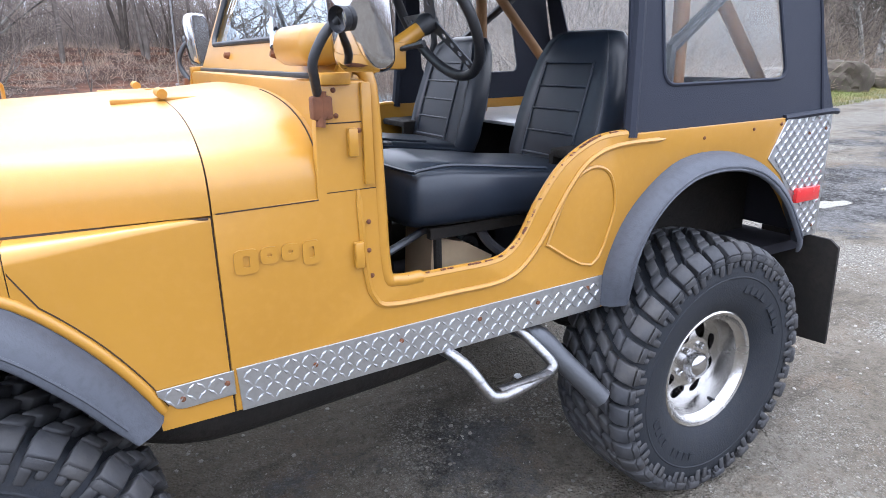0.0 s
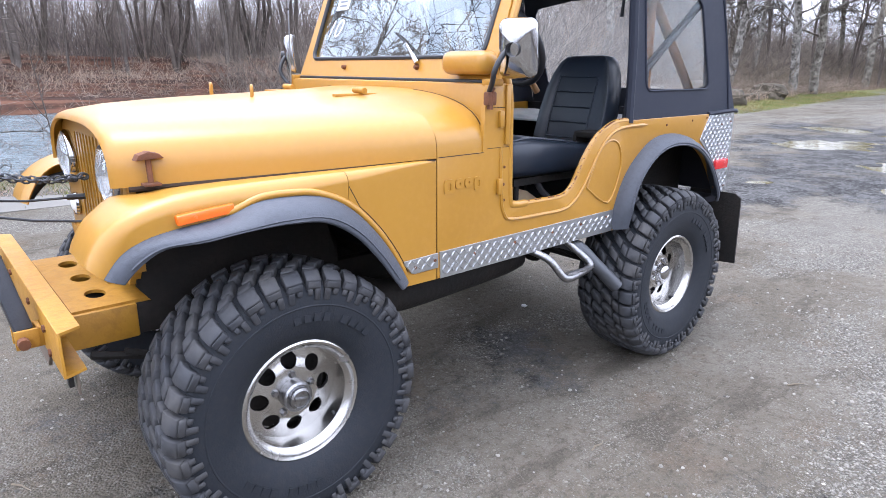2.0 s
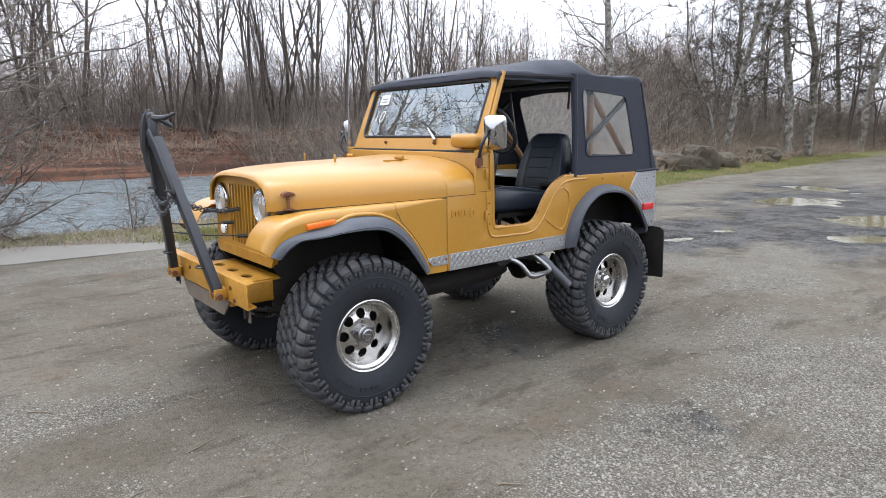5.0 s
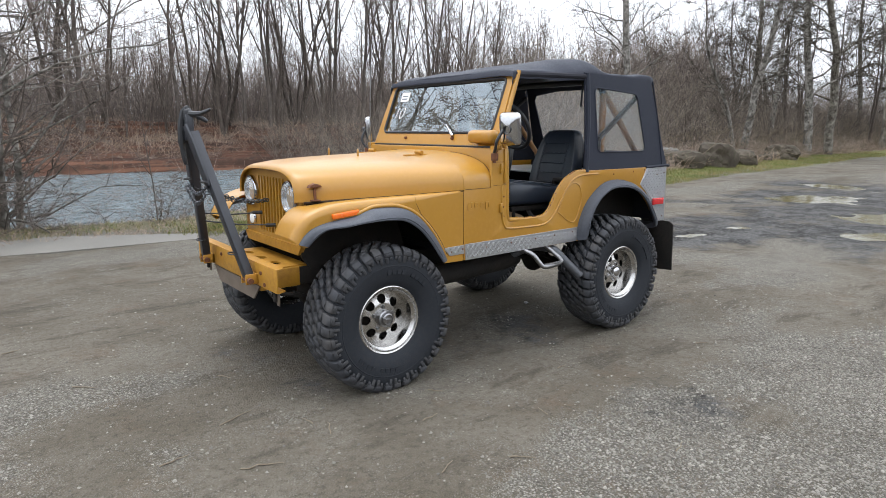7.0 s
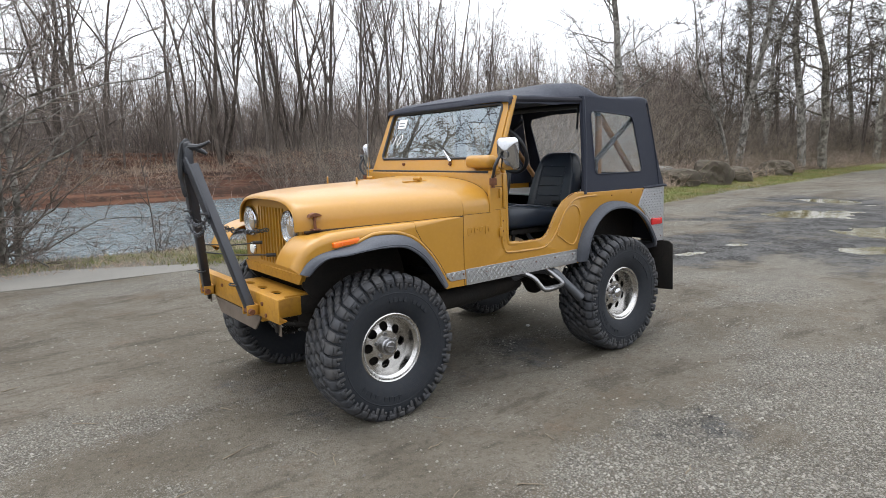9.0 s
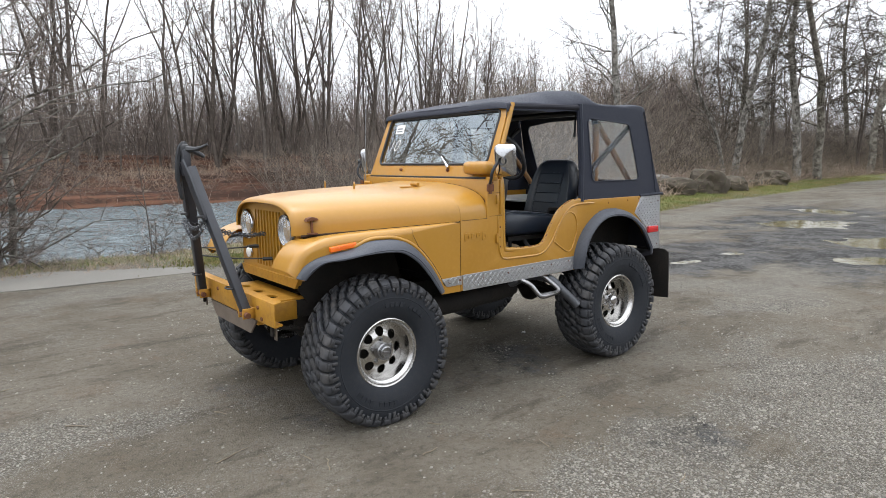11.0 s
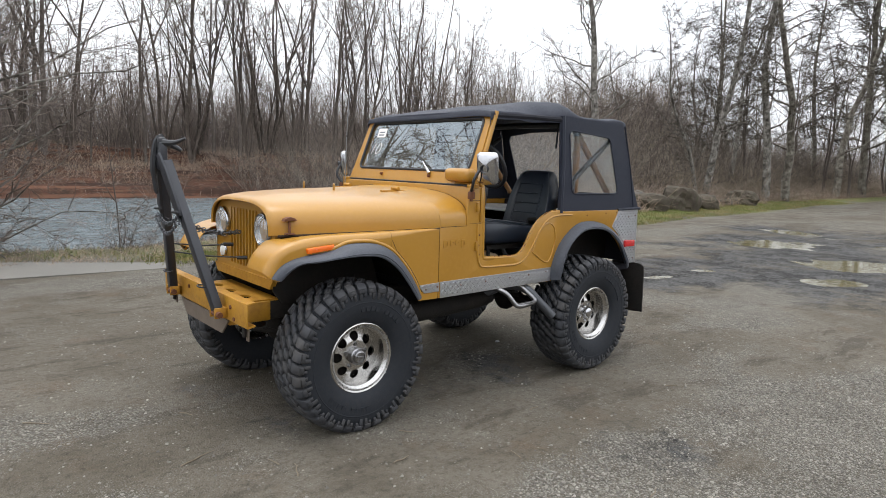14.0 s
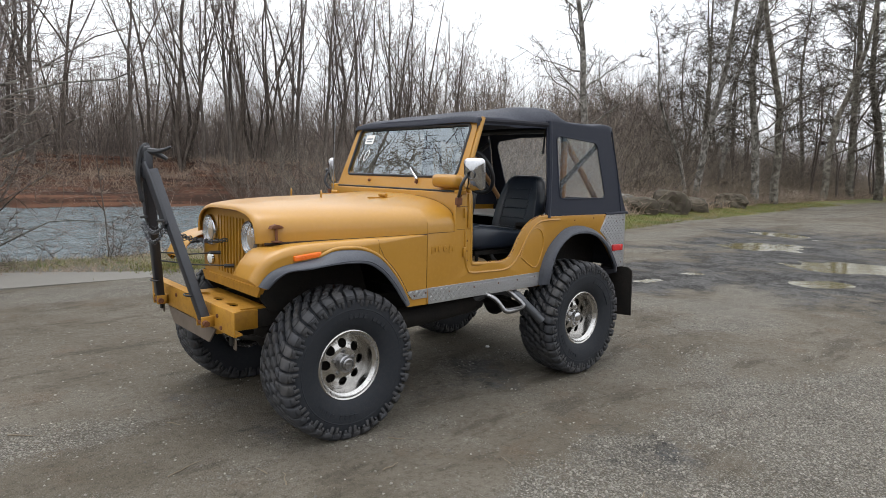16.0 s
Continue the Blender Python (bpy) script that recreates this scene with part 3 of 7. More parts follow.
RIVER = water_material("rippled_river_water", (0.112, 0.138, 0.148), 2.0, 0.75, 0.09)
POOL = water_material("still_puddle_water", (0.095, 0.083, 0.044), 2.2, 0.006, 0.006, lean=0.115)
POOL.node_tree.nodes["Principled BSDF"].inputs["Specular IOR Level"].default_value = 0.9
wx = np.concatenate([np.linspace(-160, -14, 12), np.arange(-12, 44, 0.32), np.linspace(46, 400, 24)])
wv = np.concatenate([[-30.0], np.arange(9.5, 52, 0.30), [60.0, 120.0, 230.0]])
WX, WY = np.meshgrid(wx, wv)
WZ = WATER + 0.034 * (waves(WX, WY, 2.6, 31) + 0.8 * waves(WX, WY * 1.5, 4.2, 32)) * ((WY > 8) & (WY < 55) & (WX > -13) & (WX < 45))
inside = (WY > bank_lip(WX) - 2.0) & (WY < far_shore(WX) + 6.5)
wi = np.arange(WX.size).reshape(WX.shape)
keep = inside[:-1, :-1] | inside[1:, 1:]
wq = np.stack([wi[:-1, :-1], wi[:-1, 1:], wi[1:, 1:], wi[1:, :-1]], -1)[keep]
WZ = np.where(WY < bank_lip(WX) + 0.3, WATER - 0.4, WZ)
tagged(new("river_water", raw_mesh("river_water", np.stack([WX, WY, WZ], -1).reshape(-1, 3).tolist(), wq.tolist(), RIVER)), "grey-green rippled river below a low earth bank", "river", kind="structure")
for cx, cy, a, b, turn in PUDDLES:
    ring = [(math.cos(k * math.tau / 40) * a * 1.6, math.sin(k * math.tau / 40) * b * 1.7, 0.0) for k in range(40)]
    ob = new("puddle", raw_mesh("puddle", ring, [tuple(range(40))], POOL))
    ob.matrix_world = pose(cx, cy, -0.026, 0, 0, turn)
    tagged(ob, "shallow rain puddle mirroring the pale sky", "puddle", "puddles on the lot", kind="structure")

# Concrete boat ramp beside the verge.
bm = bmesh.new()
slab(bm, [(-14.0, 13.4), (-14.0, 16.6), (-0.9, 6.95), (0.95, 5.95), (0.80, 5.45), (-1.1, 5.55), (-5.0, 6.8)], 0.0, 1.0, put=lambda x, y, z: (x, z, -0.12 + 0.135 * y - 0.10 * max(0.0, -x - 4)))
tagged(part("boat_ramp", bm, CONCRETE, None), "pale worn concrete ramp edge beside the gravel", "ramp", kind="structure")

# ---- the vehicle ----
CY, W = 0.035, 0.795
car = tagged(new("off_road_vehicle"), "lifted mustard-yellow open off-roader with black soft top and mud tyres", "car")
car.location = (0, CY, 0)


def both(make):
    for s in (-1, 1):
        make(s)


# Tub: a plate for each side with the door cut-out and the wheel arch.
DOOR = [(v.x, v.z) for v in curve([(1.80, 0, 1.262), (1.74, 0, 1.262), (1.66, 0, 1.248), (1.56, 0, 1.195), (1.48, 0, 1.105), (1.42, 0, 1.01), (1.37, 0, 0.965), (1.31, 0, 0.95), (1.19, 0, 0.95), (1.06, 0, 0.952)], 5)] + \
       [(1.02, 0.957), (1.002, 0.975), (0.995, 1.01), (0.987, 1.20), (0.98, 1.44)]
R_ARCH = [(v.x, v.z) for v in curve([(1.735, 0, 0.735), (1.745, 0, 0.85), (1.80, 0, 0.975), (1.90, 0, 1.08), (2.04, 0, 1.15), (2.22, 0, 1.16), (2.40, 0, 1.11), (2.56, 0, 1.01), (2.68, 0, 0.87), (2.73, 0, 0.80)], 4)]
SIDE = [(0.609, 0.722), (1.72, 0.735)] + R_ARCH + [(2.835, 0.80), (2.825, 1.262)] + DOOR + [(0.86, 1.44), (0.845, 1.352), (0.838, 1.190), (0.609, 1.186)]


def tub_side(s):
    bm = bmesh.new()
    slab(bm, SIDE, s * (W - 0.022), s * W, bevel=0.003)
    rim = [(x, s * (W - 0.012), z) for x, z in DOOR]
    tube(bm, curve([(1.10, s * (W - 0.012), 0.952), (1.03, s * (W - 0.012), 0.955), (1.000, s * (W - 0.012), 0.985), (0.992, s * (W - 0.012), 1.20), (0.983, s * (W - 0.014), 1.43), (0.955, s * (W - 0.030), 1.475)], 5), 0.0175, 12)
    tube(bm, rim, 0.013, 8)
    ridge = curve([(0.935, s * W, 1.20), (0.945, s * W, 1.0), (0.965, s * W, 0.925), (1.01, s * W, 0.898), (1.19, s * W, 0.893), (1.33, s * W, 0.893), (1.41, s * W, 0.92), (1.48, s * W, 0.99), (1.56, s * W, 1.11), (1.64, s * W, 1.195), (1.75, s * W, 1.232), (1.95, s * W, 1.236)], 5)
    tube(bm, ridge, [0.004] + [0.0085] * (len(ridge) - 2) + [0.003], 6)
    panel = [(1.50, 0.972), (1.67, 0.882), (1.745, 1.01), (1.752, 1.09), (1.725, 1.155), (1.675, 1.178), (1.62, 1.165), (1.57, 1.12)]
    tube(bm, [(x, s * W, z) for x, z in [(v.x, v.z) for v in curve([(a, 0, b) for a, b in panel + panel[:1]], 4)][:-1]], 0.006, 6, close=True)
    return part("tub_side", bm, PAINT, car)


both(tub_side)
rng = random.Random(8)
for s in (-1, 1):
    bm = bmesh.new()
    for _ in range(70):
        k = rng.randrange(4, len(DOOR) - 5)
        (xa, za), (xb, zb) = DOOR[k], DOOR[k + 1]
        t = rng.random()
        bmesh.ops.create_icosphere(bm, subdivisions=1, radius=1.0, matrix=Matrix.Translation((xa + (xb - xa) * t, s * (W - 0.004), za + (zb - za) * t + 0.011)) @ Matrix.Diagonal((rng.uniform(0.003, 0.009), 0.004, rng.uniform(0.002, 0.004), 1)))
    tagged(part("chipped_edge", bm, RUST, car), "rusty chips along the door opening", kind="stuff")

bm = bmesh.new()
box(bm, 0.62, 2.80, -W + 0.03, W - 0.03, 0.74, 0.78)
box(bm, 2.80, 2.828, -W + 0.02, W - 0.02, 0.80, 1.262, 0.006)
part("tub_floor", bm, LINING, car, "dark floor and tailgate of the tub")


def wheel_box(s):
    bm = bmesh.new()
    box(bm, 1.72, 2.75, s * (W - 0.27), s * (W - 0.04), 1.17, 1.20, 0.01)
    box(bm, 1.72, 2.75, s * (W - 0.27), s * (W - 0.25), 0.78, 1.18)
    part("wheel_well", bm, UNDER, car)


both(wheel_box)
bm = bmesh.new()
box(bm, 0.64, 0.67, -W + 0.03, W - 0.03, 0.75, 1.17)
part("firewall", bm, UNDER, car)


# Cowl and bonnet: round-shouldered sections.
def section(x, w, zb, zt, power=3.4, count=15, bulge=0.0):
    out = []
    for k in range(2 * count + 1):
        a = math.pi * k / (2 * count)
        c, q = math.cos(a), math.sin(a)
        y = w * math.copysign(abs(c) ** (2 / power), c)
        z = zb + (zt - zb) * q ** (2 / power)
        if bulge and abs(y) < 0.30 and q > 0.5:
            z += bulge * (1 - float(step(0.22, 0.29, abs(y))))
        out.append((x, y, z))
    return out


def hood_at(x):
    t = (x + 0.40) / 1.0
    w = 0.462 + (W - 0.462) * t ** 0.93
    return w, 1.141 + 0.043 * t, 1.350 + 0.046 * t ** 0.8


rows = []
for x in (-0.405, -0.40, -0.39, -0.37, -0.33, -0.25, -0.10, 0.05, 0.20, 0.35, 0.48, 0.57, 0.6045):
    w, zb, zt = hood_at(max(x, -0.40))
    drop = {-0.405: 0.030, -0.40: 0.018, -0.39: 0.009, -0.37: 0.003}.get(x, 0.0)
    rows.append(section(x, w - drop * 0.6, zb, zt - drop, 3.3, 17, 0.010 * float(step(-0.36, -0.2, x))))
bm = bmesh.new()
loft(bm, rows)
solid(bm, 0.012)
hood = part("hood", bm, PAINT, car, angle=50)

rows = []
for x, w, zt in ((0.609, W, 1.396), (0.63, W, 1.398), (0.70, W - 0.001, 1.405), (0.78, W - 0.004, 1.412), (0.830, W - 0.003, 1.416), (0.845, W - 0.008, 1.417), (0.866, W - 0.012, 1.418)):
    rows.append(section(x, w, 1.186, zt, 3.1, 17))
bm = bmesh.new()
loft(bm, rows)
solid(bm, 0.012)
part("cowl", bm, PAINT, car, angle=50)
bm = bmesh.new()
box(bm, 0.862, 0.978, -W + 0.003, W - 0.003, 1.20, 1.445, 0.010)
part("cowl_panel", bm, PAINT, car)

# Grille: pressed panel with seven slots.
GX0 = -0.348
GW = 0.452
top_line = [(y, z) for _, y, z in section(0, GW, 1.15, 1.335, 3.3, 12)]
outline = [(-GW, 0.862), (-GW, 1.15)] + [(y, z) for y, z in top_line[::-1]][1:-1] + [(GW, 1.15), (GW, 0.862)]
slots = []
for k in range(9):
    c = -0.192 + 0.048 * k
    slots.append(rounded(c - 0.0145, c + 0.0145, 0.895, 1.268, 0.014, 4))
bm = bmesh.new()
slab(bm, outline, 0.0, 0.028, slots, put=lambda x, y, z: (GX0 + y - 0.014, x, z))
part("grille", bm, PAINT, car)
bm = bmesh.new()
box(bm, GX0 + 0.05, GX0 + 0.09, -0.40, 0.40, 0.85, 1.30)
part("radiator", bm, UNDER, car, "dark radiator behind the grille slots")
bm = bmesh.new()
slab(bm, [(-0.405, 0.812), (0.405, 0.812), (0.452, 0.872), (-0.452, 0.872)], -0.02, 0.012, put=lambda x, y, z: (GX0 + y - 0.01, x, z))
part("grille_apron", bm, PAINT_WORN, car)

for s in (-1, 1):
    turn = Matrix.Translation((GX0 - 0.014, s * 0.312, 1.160)) @ Matrix.Rotation(radians(-90), 4, "Z")
    lamp = part("headlight", lathe(bmesh.new(), [(0.078, -0.01), (0.104, 0.0), (0.106, -0.012), (0.100, -0.026), (0.090, -0.028), (0.086, -0.018), (0.06, 0.012), (0.0, 0.03)], 40, turn), CHROME, car, "round headlight with chrome ring")
    part("lens", lathe(bmesh.new(), [(0.090, -0.024), (0.075, -0.034), (0.05, -0.042), (0.025, -0.046), (0.0005, -0.047)], 36, turn), LENS, lamp)
    turn = Matrix.Translation((GX0 - 0.014, s * 0.312, 0.968)) @ Matrix.Rotation(radians(-90), 4, "Z")
    park = part("parking_light", lathe(bmesh.new(), [(0.044, 0.0), (0.048, -0.008), (0.044, -0.018), (0.038, -0.016), (0.0, -0.008)], 24, turn), CHROME, car, "small round white parking light")
    part("lens", lathe(bmesh.new(), [(0.038, -0.016), (0.02, -0.026), (0.0005, -0.029)], 20, turn), WHITE, park)

# Front wings: a top sheet rolled over at the edge, falling at the nose.
TOPLINE = curve([(-0.545, 0, 0.968), (-0.53, 0, 1.005), (-0.497, 0, 1.056), (-0.44, 0, 1.101), (-0.36, 0, 1.132), (-0.25, 0, 1.150), (-0.08, 0, 1.160), (0.10, 0, 1.166), (0.235, 0, 1.170), (0.42, 0, 1.175), (0.598, 0, 1.180)], 4)
A_FRONT = [(-0.512, 0.938), (-0.466, 0.995), (-0.400, 1.034), (-0.305, 1.056), (-0.175, 1.074), (-0.06, 1.112), (0.125, 1.106), (0.238, 1.052), (0.340, 0.947), (0.416, 0.838), (0.460, 0.757)]
B_FRONT = [(-0.468, 0.922), (-0.422, 0.972), (-0.358, 1.012), (-0.27, 1.022), (-0.14, 1.040), (0.0, 1.046), (0.11, 1.032), (0.21, 0.972), (0.298, 0.878), (0.362, 0.792), (0.398, 0.744)]
A_REAR = [(1.712, 0.742), (1.722, 0.852), (1.785, 0.990), (1.890, 1.096), (2.03, 1.170), (2.22, 1.180), (2.41, 1.130), (2.57, 1.025), (2.69, 0.870), (2.735, 0.790)]
B_REAR = [(1.775, 0.750), (1.785, 0.870), (1.840, 0.985), (1.930, 1.070), (2.05, 1.118), (2.22, 1.120), (2.37, 1.075), (2.50, 0.980), (2.60, 0.850), (2.645, 0.770)]


def wing_edge(x):
    """How far out the wing's edge lies."""
    return float(np.interp(x, [-0.53, -0.45, -0.30, -0.15, 0.0, 0.20, 0.36, 0.61], [0.715, 0.722, 0.736, 0.750, 0.765, 0.785, 0.792, 0.793]))


def arch_z(x):
    """The lower edge of the wing's skirt and of the panel behind it."""
    if x > 0.4515:
        return 0.722
    return float(np.interp(x, [p[0] for p in A_FRONT], [p[1] - 0.008 for p in A_FRONT]))


def top_z(x):
    return float(np.interp(x, [v.x for v in TOPLINE], [v.z for v in TOPLINE]))


def wing_row(x, z, s):
    """One rib of the wing, from under the bonnet over the shoulder and down the skirt."""
    fall = float(step(-0.40, -0.53, x))
    out = wing_edge(x)
    r = float(np.interp(x, [-0.5, 0.05, 0.25, 0.45, 0.61], [0.045, 0.045, 0.034, 0.016, 0.008]))
    inner = max(0.43, hood_at(max(x, -0.40))[0] - 0.035) if x > -0.40 else 0.43
    dip = 0.020 * float(np.interp(x, [-0.40, -0.34, 0.3, 0.6], [0.0, 1.0, 0.85, 0.5]))
    row = [(x + 0.02 * fall, inner, z - dip - 0.004)]
    for k in range(1, 8):
        q = k / 7
        row.append((x, inner + (out - r - inner) * q, z - dip * (1 - q) ** 1.5 + 0.003 * math.sin(q * math.pi)))
    for a in (20, 40, 60, 80, 90):
        t = radians(a)
        row.append((x + 0.045 * fall * (1 - math.cos(t)), out - r + r * math.sin(t), z - r * (1 - math.cos(t))))
    low = min(arch_z(x), z - r - 0.01) if x > -0.40 else z - r - 0.05 * (1 - fall)
    for k in range(1, 5):
        q = k / 4
        row.append((x + 0.06 * fall, out, (z - r) * (1 - q) + low * q))
    return [(a, s * b, c) for a, b, c in row]


BEAD = [(v.x, v.z) for v in curve([(-0.175, 0, 1.076), (-0.13, 0, 1.093), (-0.06, 0, 1.118), (0.03, 0, 1.122), (0.125, 0, 1.112), (0.238, 0, 1.060), (0.342, 0, 0.957), (0.420, 0, 0.846), (0.460, 0, 0.768)], 4)]


def wing(s):
    bm, rows = bmesh.new(), []
    for v in TOPLINE:
        if v.x < 0.10:
            rows.append(wing_row(v.x, v.z, s))
    for x in (0.12, 0.15, 0.18, 0.21, 0.2335):
        rows.append(wing_row(x, top_z(x), s))
    loft(bm, rows)
    solid(bm, 0.006)
    part("front_wing", bm, PAINT, car, angle=55)
    bm = bmesh.new()
    loft(bm, [wing_row(float(x), top_z(float(x)), s) for x in np.concatenate([[0.2355], np.arange(0.248, 0.46, 0.012), [0.4514, 0.4516, 0.50, 0.56, 0.6045]]) if not 0.4517 < x < 0.47])
    solid(bm, 0.006)
    part("side_panel", bm, PAINT, car, angle=55)
    bm = bmesh.new()
    tube(bm, [(x, s * (wing_edge(x) - 0.003), z) for x, z in BEAD], [0.004, 0.008] + [0.0125] * (len(BEAD) - 3) + [0.010], 10)
    part("arch_bead", bm, PAINT, car)
    bm = bmesh.new()
    slab(bm, [(-0.36, 0.92), (-0.36, 1.05), (-0.2, 1.12), (0.2, 1.135), (0.30, 1.05), (0.36, 0.9), (0.40, 0.75), (0.2, 0.70), (-0.3, 0.72), (-0.36, 0.80)], s * 0.42, s * 0.40)
    part("inner_wing", bm, UNDER, car)
    lens = bmesh.new()
    box(lens, -0.313, -0.143, s * 0.728, s * 0.757, 1.073, 1.103, 0.005, m=Matrix.Translation((-0.228, 0, 1.087)) @ Matrix.Rotation(radians(-6), 4, "Y") @ Matrix.Translation((0.228, 0, -1.087)))
    part("marker_light", lens, AMBER, car, "amber side marker light")


both(wing)


# Dark strips along the panel gaps, standing for the shade inside them.
bm = bmesh.new()
seam = [(x, y, z) for x, y, z in section(0.6068, W - 0.007, 1.183, 1.3925, 3.2, 17)]
tube(bm, seam, 0.004, 6)


def seams(s):
    tube(bm, [(0.6068, s * (W - 0.007), 1.19), (0.6068, s * (W - 0.007), 0.72)], 0.004, 5)
    tube(bm, [(0.615, s * (W + 0.0002), 1.1855), (0.84, s * (W + 0.0002), 1.187)], 0.0016, 5)
    tube(bm, [(x, s * y, z) for x, y, z in section(0.850, W - 0.0075, 1.186, 1.4175, 3.1, 17)[:15]], 0.0018, 5)
    tube(bm, [(0.865, s * W, 1.354), (0.975, s * W, 1.354)], 0.0015, 5)
    tube(bm, [(0.86, s * W, 1.20), (0.986, s * W, 1.20)], 0.0012, 5)
    tube(bm, [(x, s * (hood_at(x)[0] - 0.001), hood_at(x)[1] - 0.006) for x in (-0.36, -0.2, 0.0, 0.2, 0.4, 0.6)], [0.009, 0.009, 0.0085, 0.007, 0.005, 0.003], 6)
    edge = [(0.2345, s * (wing_edge(0.2345) - 0.032), top_z(0.2345) - 0.001), (0.2345, s * (wing_edge(0.2345) - 0.009), top_z(0.2345) - 0.012), (0.238, s * (wing_edge(0.238) - 0.0005), 1.120)]
    edge += [(x + 0.011, s * wing_edge(x + 0.011), z + 0.010) for x, z in BEAD if x > 0.245]
    tube(bm, edge, 0.0017, 5)


both(seams)
part("panel_gap", bm, SEAM, car, "dark strips for the shade in the body panel gaps")


def flare(s, a_line, b_line, out):
    a = curve([(x, 0, z) for x, z in a_line], 4)
    b = curve([(x, 0, z) for x, z in b_line], 4)
    bm, rows, last = bmesh.new(), [], len(a) - 1
    for i, (p, q) in enumerate(zip(a, b)):
        e = min(i, last - i) / 3
        o = out * (0.80 + 0.20 * min(e, 1))
        row = []
        for t, y in ((0.0, 0.0), (0.02, 0.012), (0.10, 0.35), (0.28, 0.62), (0.52, 0.82), (0.78, 0.95), (0.94, 1.0), (1.0, 0.98), (1.04, 0.90)):
            c = p.lerp(q, t)
            base = (wing_edge(p.x) - 0.002) if p.x < 0.6 else W - 0.012
            reach = W - 0.012 + o if p.x > 0.6 else float(np.interp(p.x, [-0.53, -0.42, -0.28, -0.06, 0.30, 0.46], [0.742, 0.778, 0.832, 0.868, 0.872, 0.862]))
            row.append((c.x, s * (base + (reach - base) * y), c.z))
        rows.append(row)
    loft(bm, rows)
    solid(bm, 0.012)
    tube(bm, [row[5] for row in rows[3:-3]], 0.004, 5)
    part("wheel_arch_flare", bm, FLARE, car, "faded grey rubber wheel arch flare", angle=50)


for s in (-1, 1):
    flare(s, A_FRONT, B_FRONT, 0.085)
    flare(s, A_REAR, B_REAR, 0.090)


# Tread plate with raised lozenges.
def tread_plate(name, s, outline, thick=0.004, proud=0.0038):
    bm = bmesh.new()
    slab(bm, outline, s * (W + 0.0005), s * (W + thick), bevel=0.0012)
    xs_, zs_ = [p[0] for p in outline], [p[1] for p in outline]

    def inside(x, z):
        hit = False
        for (x0, z0), (x1, z1) in zip(outline, outline[1:] + outline[:1]):
            if (z0 > z) != (z1 > z) and x < (x1 - x0) * (z - z0) / (z1 - z0) + x0:
                hit = not hit
        return hit

    pitch, i = 0.0225, 0
    x = min(xs_)
    while x < max(xs_):
        z, j = min(zs_), 0
        while z < max(zs_):
            a = radians(45 if (i + j) % 2 else -45)
            dx, dz = 0.0135 * math.cos(a), 0.0135 * math.sin(a)
            if all(inside(x + k * dx * 1.15, z + k * dz * 1.15) for k in (-1, 1)):
                nx_, nz_ = -0.0040 * math.sin(a), 0.0040 * math.cos(a)
                y0, y1 = s * (W + thick - 0.0005), s * (W + thick + proud)
                base = [bm.verts.new((x + p * dx + q * nx_, y0, z + p * dz + q * nz_)) for p, q in ((-1, 0), (0, -1), (1, 0), (0, 1))]
                top = [bm.verts.new((x + p * dx * 0.62 + q * nx_ * 0.5, y1, z + p * dz * 0.62 + q * nz_ * 0.5)) for p, q in ((-1, 0), (0, -1), (1, 0), (0, 1))]
                bm.faces.new(top)
                for k in range(4):
                    bm.faces.new((base[k], base[(k + 1) % 4], top[(k + 1) % 4], top[k]))
            z += pitch
            j += 1
        x += pitch
        i += 1
    return part(name, bm, PLATE, car, "bright aluminium tread plate", angle=20)


